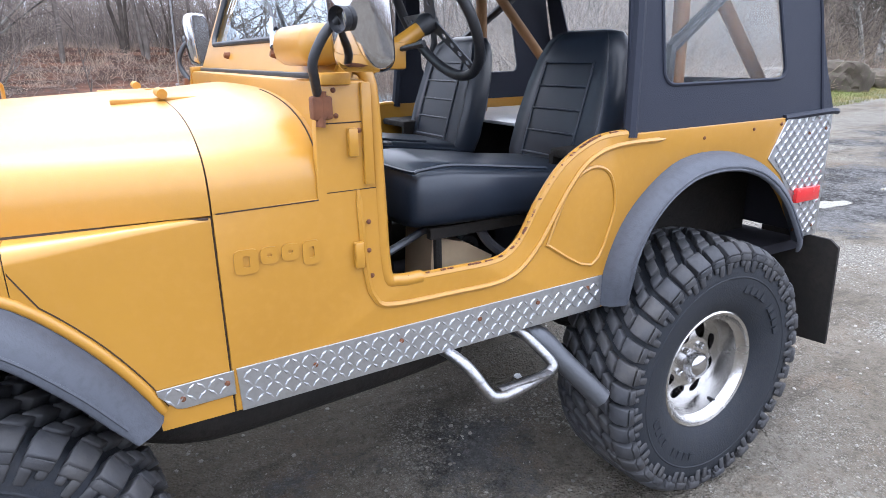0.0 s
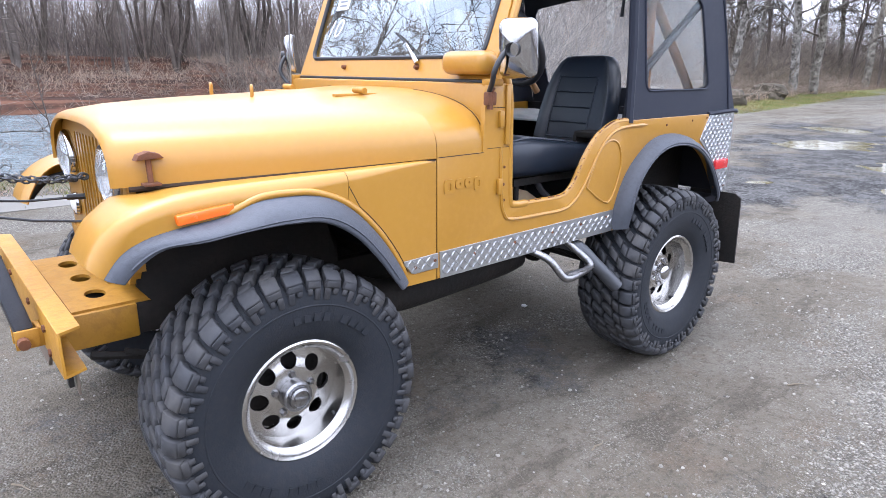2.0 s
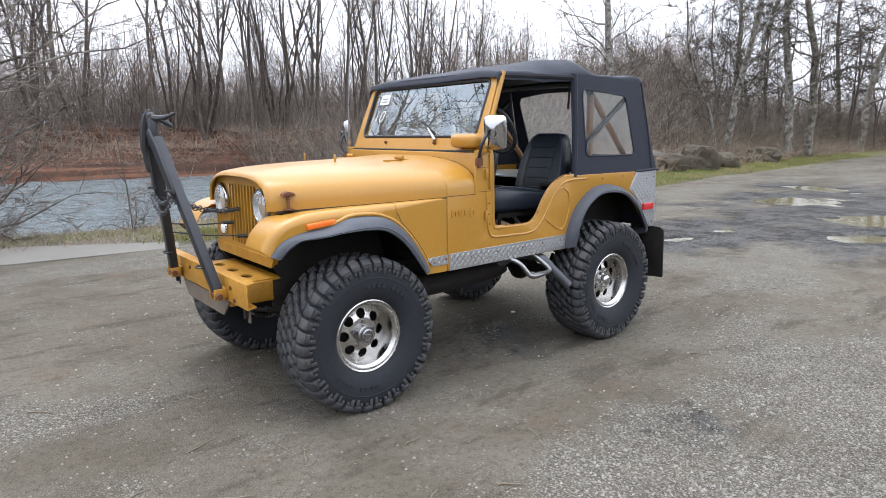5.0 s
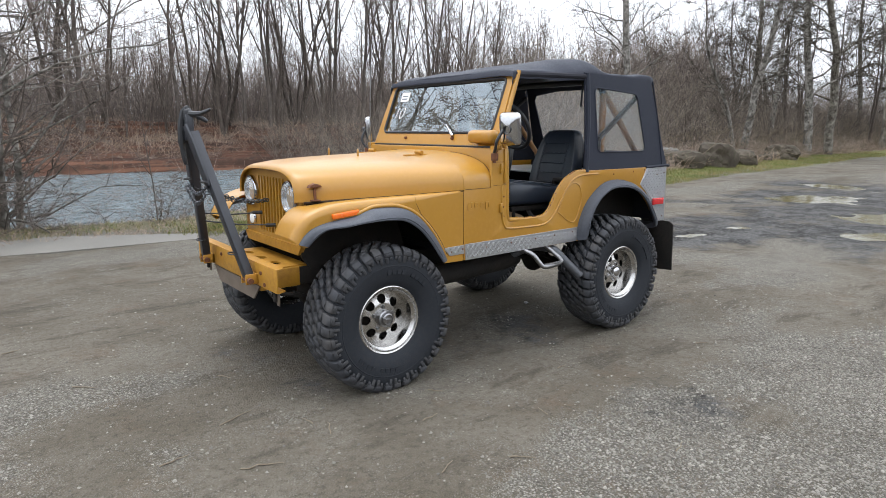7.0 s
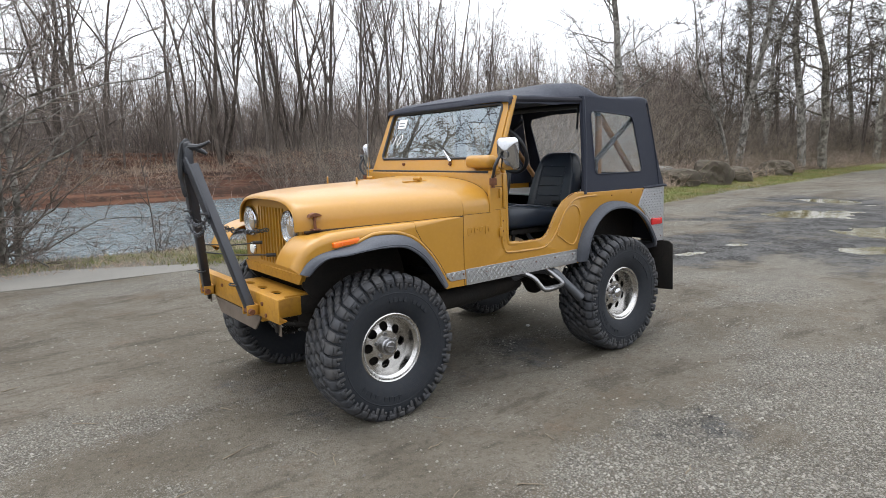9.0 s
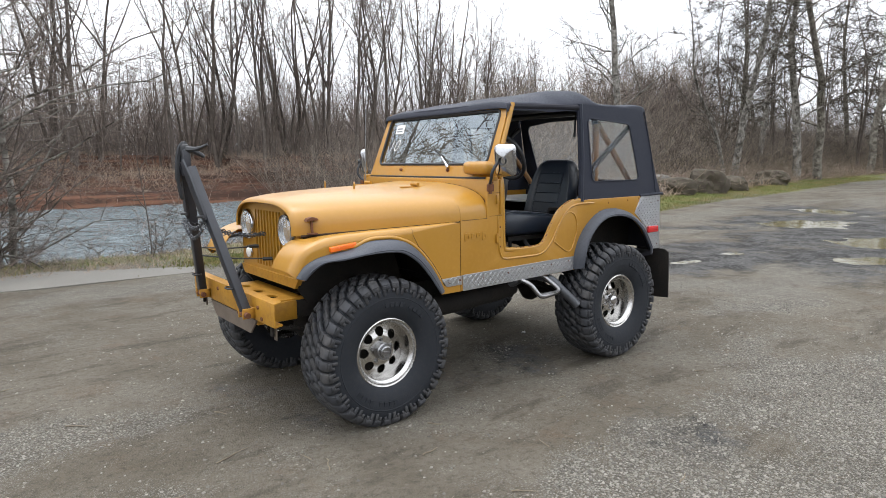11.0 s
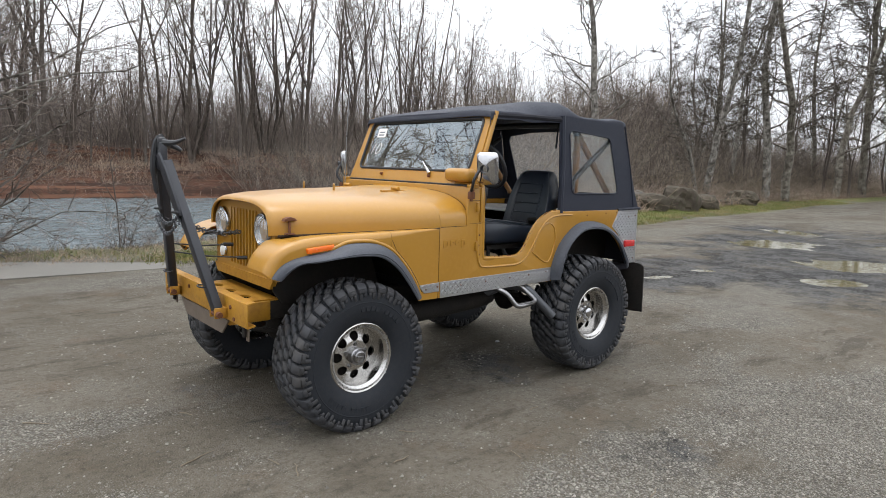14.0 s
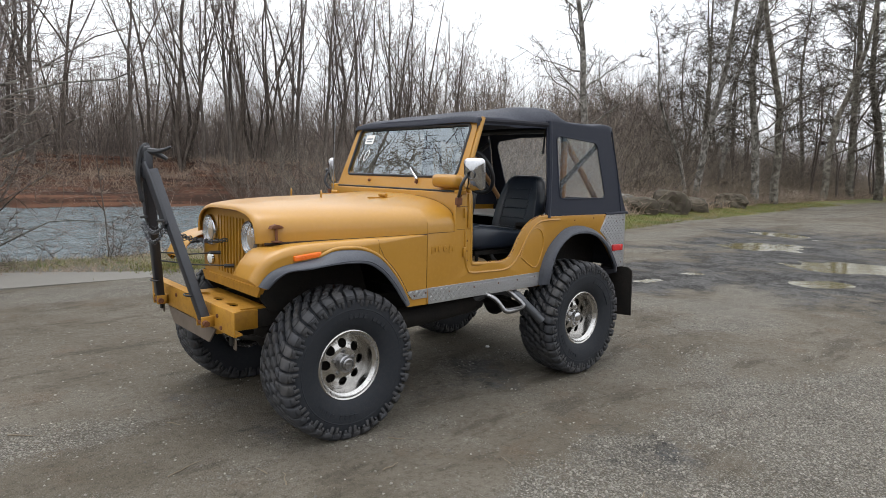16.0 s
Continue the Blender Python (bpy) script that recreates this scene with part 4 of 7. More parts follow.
for s in (-1, 1):
    tread_plate("rocker_plate", s, [(0.622, 0.722), (1.715, 0.737), (1.718, 0.842), (0.618, 0.829)])
    tread_plate("wing_plate", s, [(0.485, 0.770), (0.500, 0.766), (0.612, 0.768), (0.612, 0.827), (0.450, 0.822), (0.452, 0.808)])
    tread_plate("corner_plate", s, [(2.842, 0.80), (2.832, 1.268), (2.565, 1.268), (2.475, 1.125), (2.56, 1.06), (2.65, 0.95), (2.71, 0.86), (2.735, 0.80)])
    bm = bmesh.new()
    box(bm, 2.655, 2.80, s * W, s * (W + 0.020), 0.945, 1.000, 0.006)
    part("rear_marker", bm, RED, car, "red rectangular rear side marker")
    for x, z in ((0.595, 0.800), (0.50, 0.79), (0.80, 0.79), (1.03, 0.795), (1.27, 0.80), (1.47, 0.805), (1.66, 0.812), (2.70, 1.20), (2.80, 1.21), (2.68, 0.84), (2.80, 0.84)):
        part("plate_screw", lathe(bmesh.new(), [(0.0065, 0.0), (0.006, 0.003), (0.0, 0.004)], 10, Matrix.Translation((x, s * (W + 0.004), z)) @ Matrix.Diagonal((1, s, 1, 1))), RUST, car)
    for x, z in ((2.13, 1.225), (2.38, 1.235), (2.53, 1.243), (0.89, 1.425), (0.893, 1.37), (0.945, 1.335), (0.958, 1.12), (0.955, 1.05), (0.96, 0.985)):
        part("snap_stud", lathe(bmesh.new(), [(0.006, 0.0), (0.006, 0.002), (0.003, 0.004), (0.0, 0.005)], 10, Matrix.Translation((x, s * W, z)) @ Matrix.Diagonal((1, s, 1, 1))), RUST, car)
    # Door hinge halves on the post and the raised seam strip.
    for z in (1.31, 1.045):
        bm = bmesh.new()
        box(bm, 0.915, 0.938, s * W, s * (W + 0.016), z - 0.032, z + 0.032, 0.004)
        part("door_hinge", bm, PAINT, car)
    bm = bmesh.new()
    box(bm, 0.952, 0.976, s * (W - 0.002), s * (W + 0.010), 1.21, 1.44, 0.003)
    part("post_strip", bm, PAINT, car)
    # Raised maker's mark, as plain blocks.
    bm = bmesh.new()
    for k, (x, wdt, z0, z1) in enumerate(((0.640, 0.052, 1.045, 1.100), (0.697, 0.040, 1.060, 1.098), (0.744, 0.040, 1.060, 1.098), (0.792, 0.042, 1.042, 1.098))):
        slab(bm, rounded(x, x + wdt, z0, z1, 0.012, 4), s * (W - 0.001), s * (W + 0.0045), [rounded(x + wdt * 0.36, x + wdt * 0.64, z0 + 0.016, z1 - 0.014, 0.004, 3)])
    part("badge", bm, PAINT, car, "embossed maker's badge in body colour")

# Bonnet hardware.
for s in (-1, 1):
    latch = part("hood_latch", tube(bmesh.new(), [(-0.305, s * 0.520, 1.150), (-0.305, s * 0.512, 1.235)], 0.009, 8), RUST, car, "rusty bonnet latch")
    bm = bmesh.new()
    slab(bm, [(-0.345, 1.228), (-0.262, 1.232), (-0.275, 1.246), (-0.305, 1.254), (-0.335, 1.245)], s * 0.492, s * 0.532, bevel=0.003)
    part("latch_hook", bm, RUST, latch)
    bm = bmesh.new()
    box(bm, -0.33, -0.28, s * 0.500, s * 0.545, 1.150, 1.158, 0.002)
    part("latch_plate", bm, RUST, latch)
bm = bmesh.new()
box(bm, 0.48, 0.72, 0.30, 0.33, 1.384, 1.400, 0.004)
tube(bm, [(0.60, 0.275, 1.410), (0.60, 0.355, 1.412)], 0.013, 10)
part("hood_hinge", bm, PAINT_WORN, car, "bonnet hinge with rusty pin")
bm = bmesh.new()
box(bm, 0.48, 0.70, -0.32, -0.29, 1.384, 1.400, 0.004)
tube(bm, [(0.60, -0.345, 1.410), (0.60, -0.27, 1.412)], 0.013, 10)
part("hood_hinge", bm, PAINT_WORN, car, "bonnet hinge with rusty pin")
for x, y in ((0.20, -0.16), (0.20, 0.26)):
    bm = bmesh.new()
    tube(bm, curve([(x, y, 1.385), (x, y, 1.425), (x + 0.01, y + 0.02, 1.432), (x + 0.02, y + 0.04, 1.425), (x + 0.02, y + 0.04, 1.385)], 4), 0.006, 8)
    part("windscreen_loop", bm, PAINT, car, "small tie-down loop on the bonnet")

# Windscreen.
def screen(x, y, z):
    """From the flat screen (across, through, up its slope) to the leaning one."""
    return (0.925 + 0.385 * (z - 1.445) + y, x, z)


F_OUT = [(-0.765, 1.448), (0.765, 1.448), (0.735, 1.958), (-0.735, 1.958)]
hole = rounded(-0.675, 0.675, 1.548, 1.912, 0.045, 5)
ws = part("windscreen_frame", slab(bmesh.new(), F_OUT, -0.024, 0.024, [hole], put=screen), PAINT, car)
bm = bmesh.new()
rim = [screen(x, -0.022, z) for x, z in rounded(-0.678, 0.678, 1.545, 1.915, 0.045, 6)]
tube(bm, rim, 0.011, 8, close=True)
part("screen_seal", bm, BLACK, ws, "black rubber screen seal")
bm = bmesh.new()
sheet(bm, rounded(-0.674, 0.674, 1.549, 1.911, 0.045, 5), -0.012, screen)
pane = part("pane", bm, GLASS, ws)
pane.visible_shadow = False
bm = bmesh.new()
box(bm, 0.895, 0.935, -W + 0.03, W - 0.03, 1.440, 1.458, 0.006)
part("hinge_seal", bm, BLACK, ws, "black rubber strip at the foot of the screen")
for s in (-1, 1):
    bm = bmesh.new()
    tube(bm, [(0.905, s * 0.775, 1.40), (1.125, s * 0.742, 1.958)], 0.017, 8)
    part("screen_post", bm, PAINT, ws)
    for k in range(4):
        z = 1.56 + 0.10 * k
        bm = bmesh.new()
        lathe(bm, [(0.008, 0), (0.007, 0.004), (0, 0.006)], 8, Matrix.Translation((0.925 + 0.385 * (z - 1.445), s * (0.775 - 0.05 * (z - 1.44)), z)) @ Matrix.Diagonal((1, s, 1, 1)))
        part("post_bolt", bm, RUST, ws)
for y in (-0.28, 0.32):
    bm = bmesh.new()
    tube(bm, [(0.925, y, 1.502), (0.905, y, 1.505)], [0.013, 0.009], 8)
    part("screen_knob", bm, RUST, ws)
wiper = part("wiper", tube(bmesh.new(), [(0.918, -0.285, 1.520), (0.935, -0.22, 1.565), (0.952, -0.16, 1.605)], [0.014, 0.009, 0.006], 8), CHROME, car, "chrome windscreen wiper")
bm = bmesh.new()
tube(bm, [(0.945, -0.22, 1.575), (0.978, -0.05, 1.655)], 0.006, 6)
part("blade", bm, BLACK, wiper)
bm = bmesh.new()
box(bm, 0.835, 0.935, -0.785, -0.530, 1.475, 1.565, 0.036, 4)
part("wiper_motor_cover", bm, PAINT, car, "rounded yellow wiper motor cover")

# Sticker and chalked number on the glass.
bm = bmesh.new()
slab(bm, rounded(0.46, 0.575, 1.795, 1.868, 0.004, 2), -0.0185, -0.0165, put=screen)
sticker = part("sticker", bm, WHITE, ws, "white paper sale sticker")
bm = bmesh.new()
for k in range(2):
    slab(bm, [(0.480, 1.842 - 0.022 * k), (0.555, 1.842 - 0.022 * k), (0.555, 1.832 - 0.022 * k), (0.480, 1.832 - 0.022 * k)], -0.0205, -0.0195, put=screen)
part("print", bm, INK, sticker)
txt = bpy.data.curves.new("chalk_number", "FONT")
txt.body, txt.size, txt.extrude, txt.align_x, txt.shear = "10", 0.145, 0.0006, "CENTER", 0.3
txt.offset = -0.0035
txt.materials.append(WHITE)
num = new("chalk_number", txt)
num.parent = ws
num.matrix_local = Matrix.Translation(screen(0.545, -0.018, 1.655)) @ Matrix.Rotation(radians(-90), 4, "Z") @ Matrix.Rotation(radians(69), 4, "X")
tagged(num, "white chalked number ten")

# Door mirrors.
for s in (-1, 1):
    arm = bmesh.new()
    tube(arm, curve([(0.855, s * (W + 0.005), 1.405), (0.835, s * (W + 0.045), 1.45), (0.83, s * (W + 0.06), 1.49), (0.855, s * (W + 0.07), 1.54), (0.888, s * (W + 0.075), 1.572)], 5), 0.0105, 10)
    mirror = part("door_mirror", arm, BLACK, car, "door mirror on a black bent arm")
    bm = bmesh.new()
    head = Matrix.Translation((0.925, s * (W + 0.085), 1.570)) @ Matrix.Rotation(radians(22 if s < 0 else -38), 4, "Z") @ Matrix.Rotation(radians(-5), 4, "Y")
    shape = rounded(-0.074, 0.074, -0.108, 0.108, 0.032, 6)
    vs = loft(bm, [[head @ Vector((d, x * k, z * k)) for x, z in shape] for k, d in ((0.90, 0.018), (0.97, 0.018), (1.0, 0.012), (1.0, 0.0), (0.97, -0.012), (0.90, -0.023), (0.78, -0.031), (0.60, -0.037), (0.36, -0.041), (0.12, -0.043))], close=True)
    bm.faces.new(vs[0])
    bm.faces.new(vs[-1][::-1])
    part("mirror_head", bm, CHROME, mirror, "domed chrome mirror back", angle=85)
    bm = bmesh.new()
    slab(bm, [(x * 0.88, z * 0.90) for x, z in shape], 0.0185, 0.0205, put=lambda x, y, z: head @ Vector((y, x, z)))
    part("mirror_glass", bm, CHROME, mirror, "mirror glass")
    bm = bmesh.new()
    lathe(bm, [(0.026, 0.0), (0.024, 0.02), (0.012, 0.026)], 16, head @ Matrix.Translation((-0.062, 0, 0)) @ Matrix.Rotation(radians(-90), 4, "Z"))
    part("mirror_joint", bm, BLACK, mirror)
    bm = bmesh.new()
    box(bm, 0.832, 0.878, s * W, s * (W + 0.03), 1.365, 1.415, 0.006)
    tube(bm, [(0.850, s * (W + 0.02), 1.35), (0.857, s * (W + 0.02), 1.425)], 0.011, 8)
    part("mirror_bracket", bm, RUST, mirror, "rusty mirror bracket")
    bm = bmesh.new()
    box(bm, 0.86, 0.93, s * (W - 0.04), s * (W + 0.012), 1.435, 1.462, 0.006)
    part("screen_hinge", bm, PAINT_WORN, car)
bm = bmesh.new()
tube(bm, [(0.79, 0.66, 1.33), (0.79, 0.66, 1.40)], [0.016, 0.012], 10)
tube(bm, [(0.79, 0.66, 1.40), (0.80, 0.66, 1.80), (0.825, 0.66, 2.25)], [0.0042, 0.0038, 0.003], 6)
part("antenna", bm, WORN_CHROME, car, "thin whip antenna")

# Front frame, bumper and tow bar.
for s in (-1, 1):
    bm = bmesh.new()
    box(bm, -0.60, 2.80, s * 0.32, s * 0.38, 0.625, 0.735, 0.008)
    part("frame_rail", bm, UNDER, car)
    bm = bmesh.new()
    box(bm, -0.615, -0.36, s * 0.315, s * 0.385, 0.62, 0.738, 0.006)
    part("frame_horn", bm, PAINT_WORN, car)
bm = bmesh.new()
holes = [[(-0.45 + 0.033 * c, y + 0.05 * q) for c, q in circle(0, 0, 1.0, 18)] for y in (-0.22, 0.0, 0.22)]
slab(bm, [(-0.552, -0.37), (-0.30, -0.37), (-0.30, 0.37), (-0.552, 0.37)], 0.0, 0.012, holes, put=lambda x, y, z: (x, z, 0.735 + y))
part("frame_cover", bm, PAINT_WORN, car, "yellow plate with round holes behind the bumper")
bm = bmesh.new()
BW = 0.690
box(bm, -0.640, -0.632, -BW, BW, 0.668, 0.805, 0.002)
for z0 in (0.668, 0.797):
    slab(bm, [(-0.634, -BW), (-0.578, -BW + 0.03), (-0.578, BW - 0.03), (-0.634, BW)], z0, z0 + 0.008, put=lambda x, y, z: (x, z, y))
part("bumper", bm, PAINT_WORN, car, "chipped yellow channel bumper")
for s in (-1, 1):
    for y, z in ((0.20, 0.76), (0.47, 0.75), (0.52, 0.69)):
        part("bumper_bolt", lathe(bmesh.new(), [(0.012, 0.0), (0.012, -0.007), (0.0, -0.009)], 6, Matrix.Translation((-0.640, s * y, z)) @ Matrix.Rotation(radians(-90), 4, "Z")), RUST, car)
    bm = bmesh.new()
    box(bm, -0.600, -0.592, s * (BW - 0.11), s * (BW - 0.075), 0.575, 0.672, 0.003)
    part("bumper_hanger", bm, PRIMED, car)
bm = bmesh.new()
slab(bm, [(-0.30, 0.56), (0.30, 0.56), (0.40, 0.655), (-0.40, 0.655)], -0.628, -0.618, put=lambda x, y, z: (y, x, z))
part("bumper_gusset", bm, PRIMED, car, "grey plate under the bumper")
for s in (-1, 1):
    bm = bmesh.new()
    box(bm, -0.62, -0.605, s * 0.575, s * 0.605, 0.60, 0.660, 0.003)
    part("bumper_bracket", bm, UNDER, car)

tow = part("tow_bar", box(bmesh.new(), -0.872, -0.828, -0.040, 0.040, 1.50, 1.66, 0.012), TOWPAINT, car, "black folding A-frame tow bar standing upright")
APEX = Vector((-0.842, 0.0, 1.60))
for s in (-1, 1):
    foot, head = Vector((-0.685, s * 0.385, 0.725)), Vector((-0.840, s * 0.045, 1.55))
    d = (head - foot).normalized()
    side = d.cross(Vector((1, 0, 0))).normalized()
    m = Matrix.Translation(foot) @ Matrix((side, d.cross(side), d)).transposed().to_4x4()
    bm = bmesh.new()
    box(bm, -0.031, 0.031, -0.025, 0.025, 0, (head - foot).length, 0.006, m=m)
    part("leg", bm, TOWPAINT, tow)
    bm = bmesh.new()
    long = (head - foot).length
    slab(bm, [(-0.034, long - 0.30), (-0.020, long - 0.335), (0.020, long - 0.335), (0.034, long - 0.30), (0.038, long - 0.05), (0.022, long + 0.05), (-0.022, long + 0.05), (-0.038, long - 0.05)], 0.0, 0.012, bevel=0.002, put=lambda x, y, z: m @ Vector((x, y + 0.0255, z)))
    part("gusset", bm, TOWPAINT, tow)
    bm = bmesh.new()
    box(bm, -0.715, -0.635, s * 0.345, s * 0.357, 0.68, 0.740, 0.003)
    box(bm, -0.715, -0.635, s * 0.413, s * 0.425, 0.68, 0.740, 0.003)
    box(bm, -0.655, -0.641, s * 0.345, s * 0.425, 0.68, 0.740, 0.003)
    part("lug", bm, PAINT_WORN, tow)
    bm = bmesh.new()
    tube(bm, [(-0.695, s * 0.325, 0.705), (-0.695, s * 0.455, 0.705)], 0.017, 10)
    part("pivot_bolt", bm, RUST, tow)
    bm = bmesh.new()
    loop = [foot + d * 0.14 + Vector((-0.03 - 0.024 * math.cos(k * math.tau / 14), -s * 0.03 + 0.042 * math.sin(k * math.tau / 14), 0)) for k in range(14)]
    tube(bm, loop, 0.005, 6, close=True)
    part("safety_ring", bm, BLACK, tow)
    bm = bmesh.new()
    q = foot.lerp(head, 0.66)
    tube(bm, [q + Vector((-0.045, -0.05, 0)), q + Vector((-0.045, 0.06, -0.008))], 0.008, 8)
    part("chain_pin", bm, BLACK, tow)
bm = bmesh.new()
box(bm, -0.875, -0.825, -0.024, 0.024, 1.60, 1.690, 0.020, 3)
tube(bm, curve([(-0.872, 0.035, 1.36), (-0.885, 0.04, 1.46), (-0.882, 0.038, 1.58), (-0.865, 0.025, 1.672), (-0.845, 0.0, 1.69)], 4), [0.008] + [0.014] * 4 + [0.021] * 8 + [0.018] * 4, 8)
part("coupler", bm, BLACK, tow)
bm = bmesh.new()
tube(bm, curve([(-0.85, -0.02, 1.655), (-0.81, -0.045, 1.655), (-0.775, -0.07, 1.668), (-0.745, -0.09, 1.685)], 4), [0.022, 0.022, 0.021, 0.02, 0.018, 0.016, 0.014, 0.012, 0.011, 0.010, 0.010, 0.009, 0.009], 8)
tube(bm, [(-0.81, -0.045, 1.645), (-0.775, -0.055, 1.625), (-0.76, -0.065, 1.612)], [0.016, 0.013, 0.010], 8)
part("coupler_lever", bm, BLACK, tow)


def chain(start, end, sag, links, parent):
    bm = bmesh.new()
    a, b = Vector(start), Vector(end)
    for i in range(links):
        t = (i + 0.5) / links
        c = a.lerp(b, t) - Vector((0, 0, sag * 4 * t * (1 - t)))
        d = (b - a - Vector((0, 0, sag * 4 * (1 - 2 * t)))).normalized()
        u = d.cross(Vector((0, 0, 1))).normalized()
        if i % 2:
            u = d.cross(u)
        ln = (b - a).length / links * 0.72
        pts = [c + d * ln * math.cos(k * math.tau / 10) + u * 0.011 * math.sin(k * math.tau / 10) for k in range(10)]
        tube(bm, pts, 0.0036, 5, close=True)
    part("chain", bm, STEEL, parent, "grey steel safety chain")


chain((-0.83, -0.17, 1.235), (-0.372, 0.03, 1.115), 0.035, 24, tow)
chain((-0.83, 0.17, 1.235), (-0.372, 0.06, 1.115), 0.05, 24, tow)
chain((-0.83, 0.17, 1.235), (-0.83, -0.17, 1.235), 0.05, 18, tow)
chain((-0.84, 0.18, 1.22), (-0.84, -0.19, 1.20), 0.08, 20, tow)
for z0, z1, y1 in ((1.035, 1.018, 0.17), (0.985, 0.958, -0.05)):
    bm = bmesh.new()
    tube(bm, [(-0.745, 0.27, z0), (-0.55, (0.27 + y1) / 2, (z0 + z1) / 2 - 0.012), (-0.362, y1, z1)], 0.005, 6)
    tube(bm, [(-0.420, y1 + 0.02, z1 + 0.001), (-0.362, y1, z1)], 0.012, 8)
    part("bungee_cord", bm, BLACK, tow, "black stretched tie cord")

# Running gear below.
for x, y in ((0.0, 0.66), (2.134, 0.70)):
    bm = bmesh.new()
    tube(bm, [(x, -y, 0.43), (x, y, 0.43)], 0.042, 12)
    lathe(bm, [(0.0, -0.10), (0.08, -0.085), (0.125, -0.02), (0.125, 0.02), (0.08, 0.085), (0.0, 0.10)], 16, Matrix.Translation((x, 0.18 if x < 1 else 0.05, 0.43)))
    part("axle", bm, UNDER, car)
for s in (-1, 1):
    for x in (0.0, 2.134):
        bm = bmesh.new()
        for k in range(3):
            tube(bm, curve([(x - 0.52 + 0.1 * k, s * 0.40, 0.60 - 0.015 * k), (x - 0.2, s * 0.40, 0.515 - 0.015 * k), (x, s * 0.40, 0.50 - 0.015 * k), (x + 0.2, s * 0.40, 0.515 - 0.015 * k), (x + 0.52 - 0.1 * k, s * 0.40, 0.60 - 0.015 * k)], 4), 0.014, 6)
        part("leaf_spring", bm, UNDER, car)
        bm = bmesh.new()
        tube(bm, [(x + 0.12, s * 0.43, 0.48), (x + 0.20, s * 0.40, 0.86)], [0.030, 0.024], 10)
        part("shock_absorber", bm, UNDER, car)
bm = bmesh.new()
box(bm, 0.0, 0.55, -0.20, 0.20, 0.56, 0.80, 0.05)
box(bm, 0.55, 1.35, -0.28, 0.24, 0.50, 0.74, 0.06)
tube(bm, [(1.30, 0.05, 0.58), (2.05, 0.05, 0.45)], 0.035, 10)
tube(bm, [(0.60, 0.18, 0.55), (0.08, 0.18, 0.45)], 0.030, 10)
part("gearbox", bm, UNDER, car, "oily engine sump, gearbox and shafts")
bm = bmesh.new()
tube(bm, curve([(0.40, -0.50, 0.64), (0.58, -0.50, 0.575), (0.95, -0.50, 0.585), (1.25, -0.50, 0.605), (1.36, -0.50, 0.63)], 4), [0.04] + [0.075] * 15 + [0.04], 14)
part("silencer", bm, UNDER, car, "dark silencer under the sill")
bm = bmesh.new()
tube(bm, curve([(1.25, -0.52, 0.62), (1.40, -0.62, 0.70), (1.48, -0.76, 0.695), (1.55, -0.835, 0.605), (1.640, -0.905, 0.492)], 5), 0.033, 14, caps=False)
tube(bm, [(1.55, -0.835, 0.605), (1.640, -0.905, 0.492)], 0.029, 14, caps=False)
part("exhaust_pipe", bm, STEEL, car, "grey exhaust tailpipe turned out before the wheel")
bm = bmesh.new()
tube(bm, curve([(1.14, -0.70, 0.74), (1.19, -0.84, 0.705), (1.235, -0.895, 0.628), (1.262, -0.905, 0.612), (1.31, -0.900, 0.608), (1.42, -0.872, 0.606), (1.475, -0.858, 0.612), (1.488, -0.840, 0.635), (1.42, -0.74, 0.735)], 5), 0.0165, 12)
stepbar = part("side_step", bm, WORN_CHROME, car, "worn chrome tubular side step")
bm = bmesh.new()
box(bm, 1.275, 1.46, -0.899, -0.872, 0.620, 0.627, 0.003)
part("tread", bm, WORN_CHROME, stepbar)
for s in (-1, 1):
    bm = bmesh.new()
    slab(bm, [(s * 0.60, 0.36), (s * 0.925, 0.385), (s * 0.915, 0.775), (s * 0.88, 0.80), (s * 0.60, 0.80)], 2.80, 2.812, put=lambda x, y, z: (y, x, z))
    part("mud_flap", bm, UNDER, car, "black rubber mud flap")


# Wheels.
def tyre_mesh():
    bm = bmesh.new()
    lathe(bm, [(0.205, 0.112), (0.218, 0.128), (0.255, 0.147), (0.31, 0.160), (0.36, 0.160), (0.400, 0.152), (0.421, 0.129), (0.428, 0.06), (0.428, -0.06), (0.421, -0.129), (0.400, -0.152), (0.36, -0.160), (0.31, -0.160), (0.255, -0.147), (0.218, -0.128), (0.205, -0.112)], 64)
    # Raised sidewall marks, unreadable, as plain blocks, and a moulded ring.
    lathe(bm, [(0.338, -0.1600), (0.340, -0.1622), (0.343, -0.1622), (0.345, -0.1600)], 64)
    for a0 in (0.9, 0.9 + math.pi):
        for k in range(9):
            if k == 4:
                continue
            a = a0 + 0.115 * k
            m = Matrix.Rotation(-a, 4, "Y") @ Matrix.Translation((0.302, -0.1585, 0))
            box(bm, -0.013, 0.013, -0.0035, 0.003, -0.012, 0.012, m=m)
    return finish(bm, "tyre", TYRE, 60)


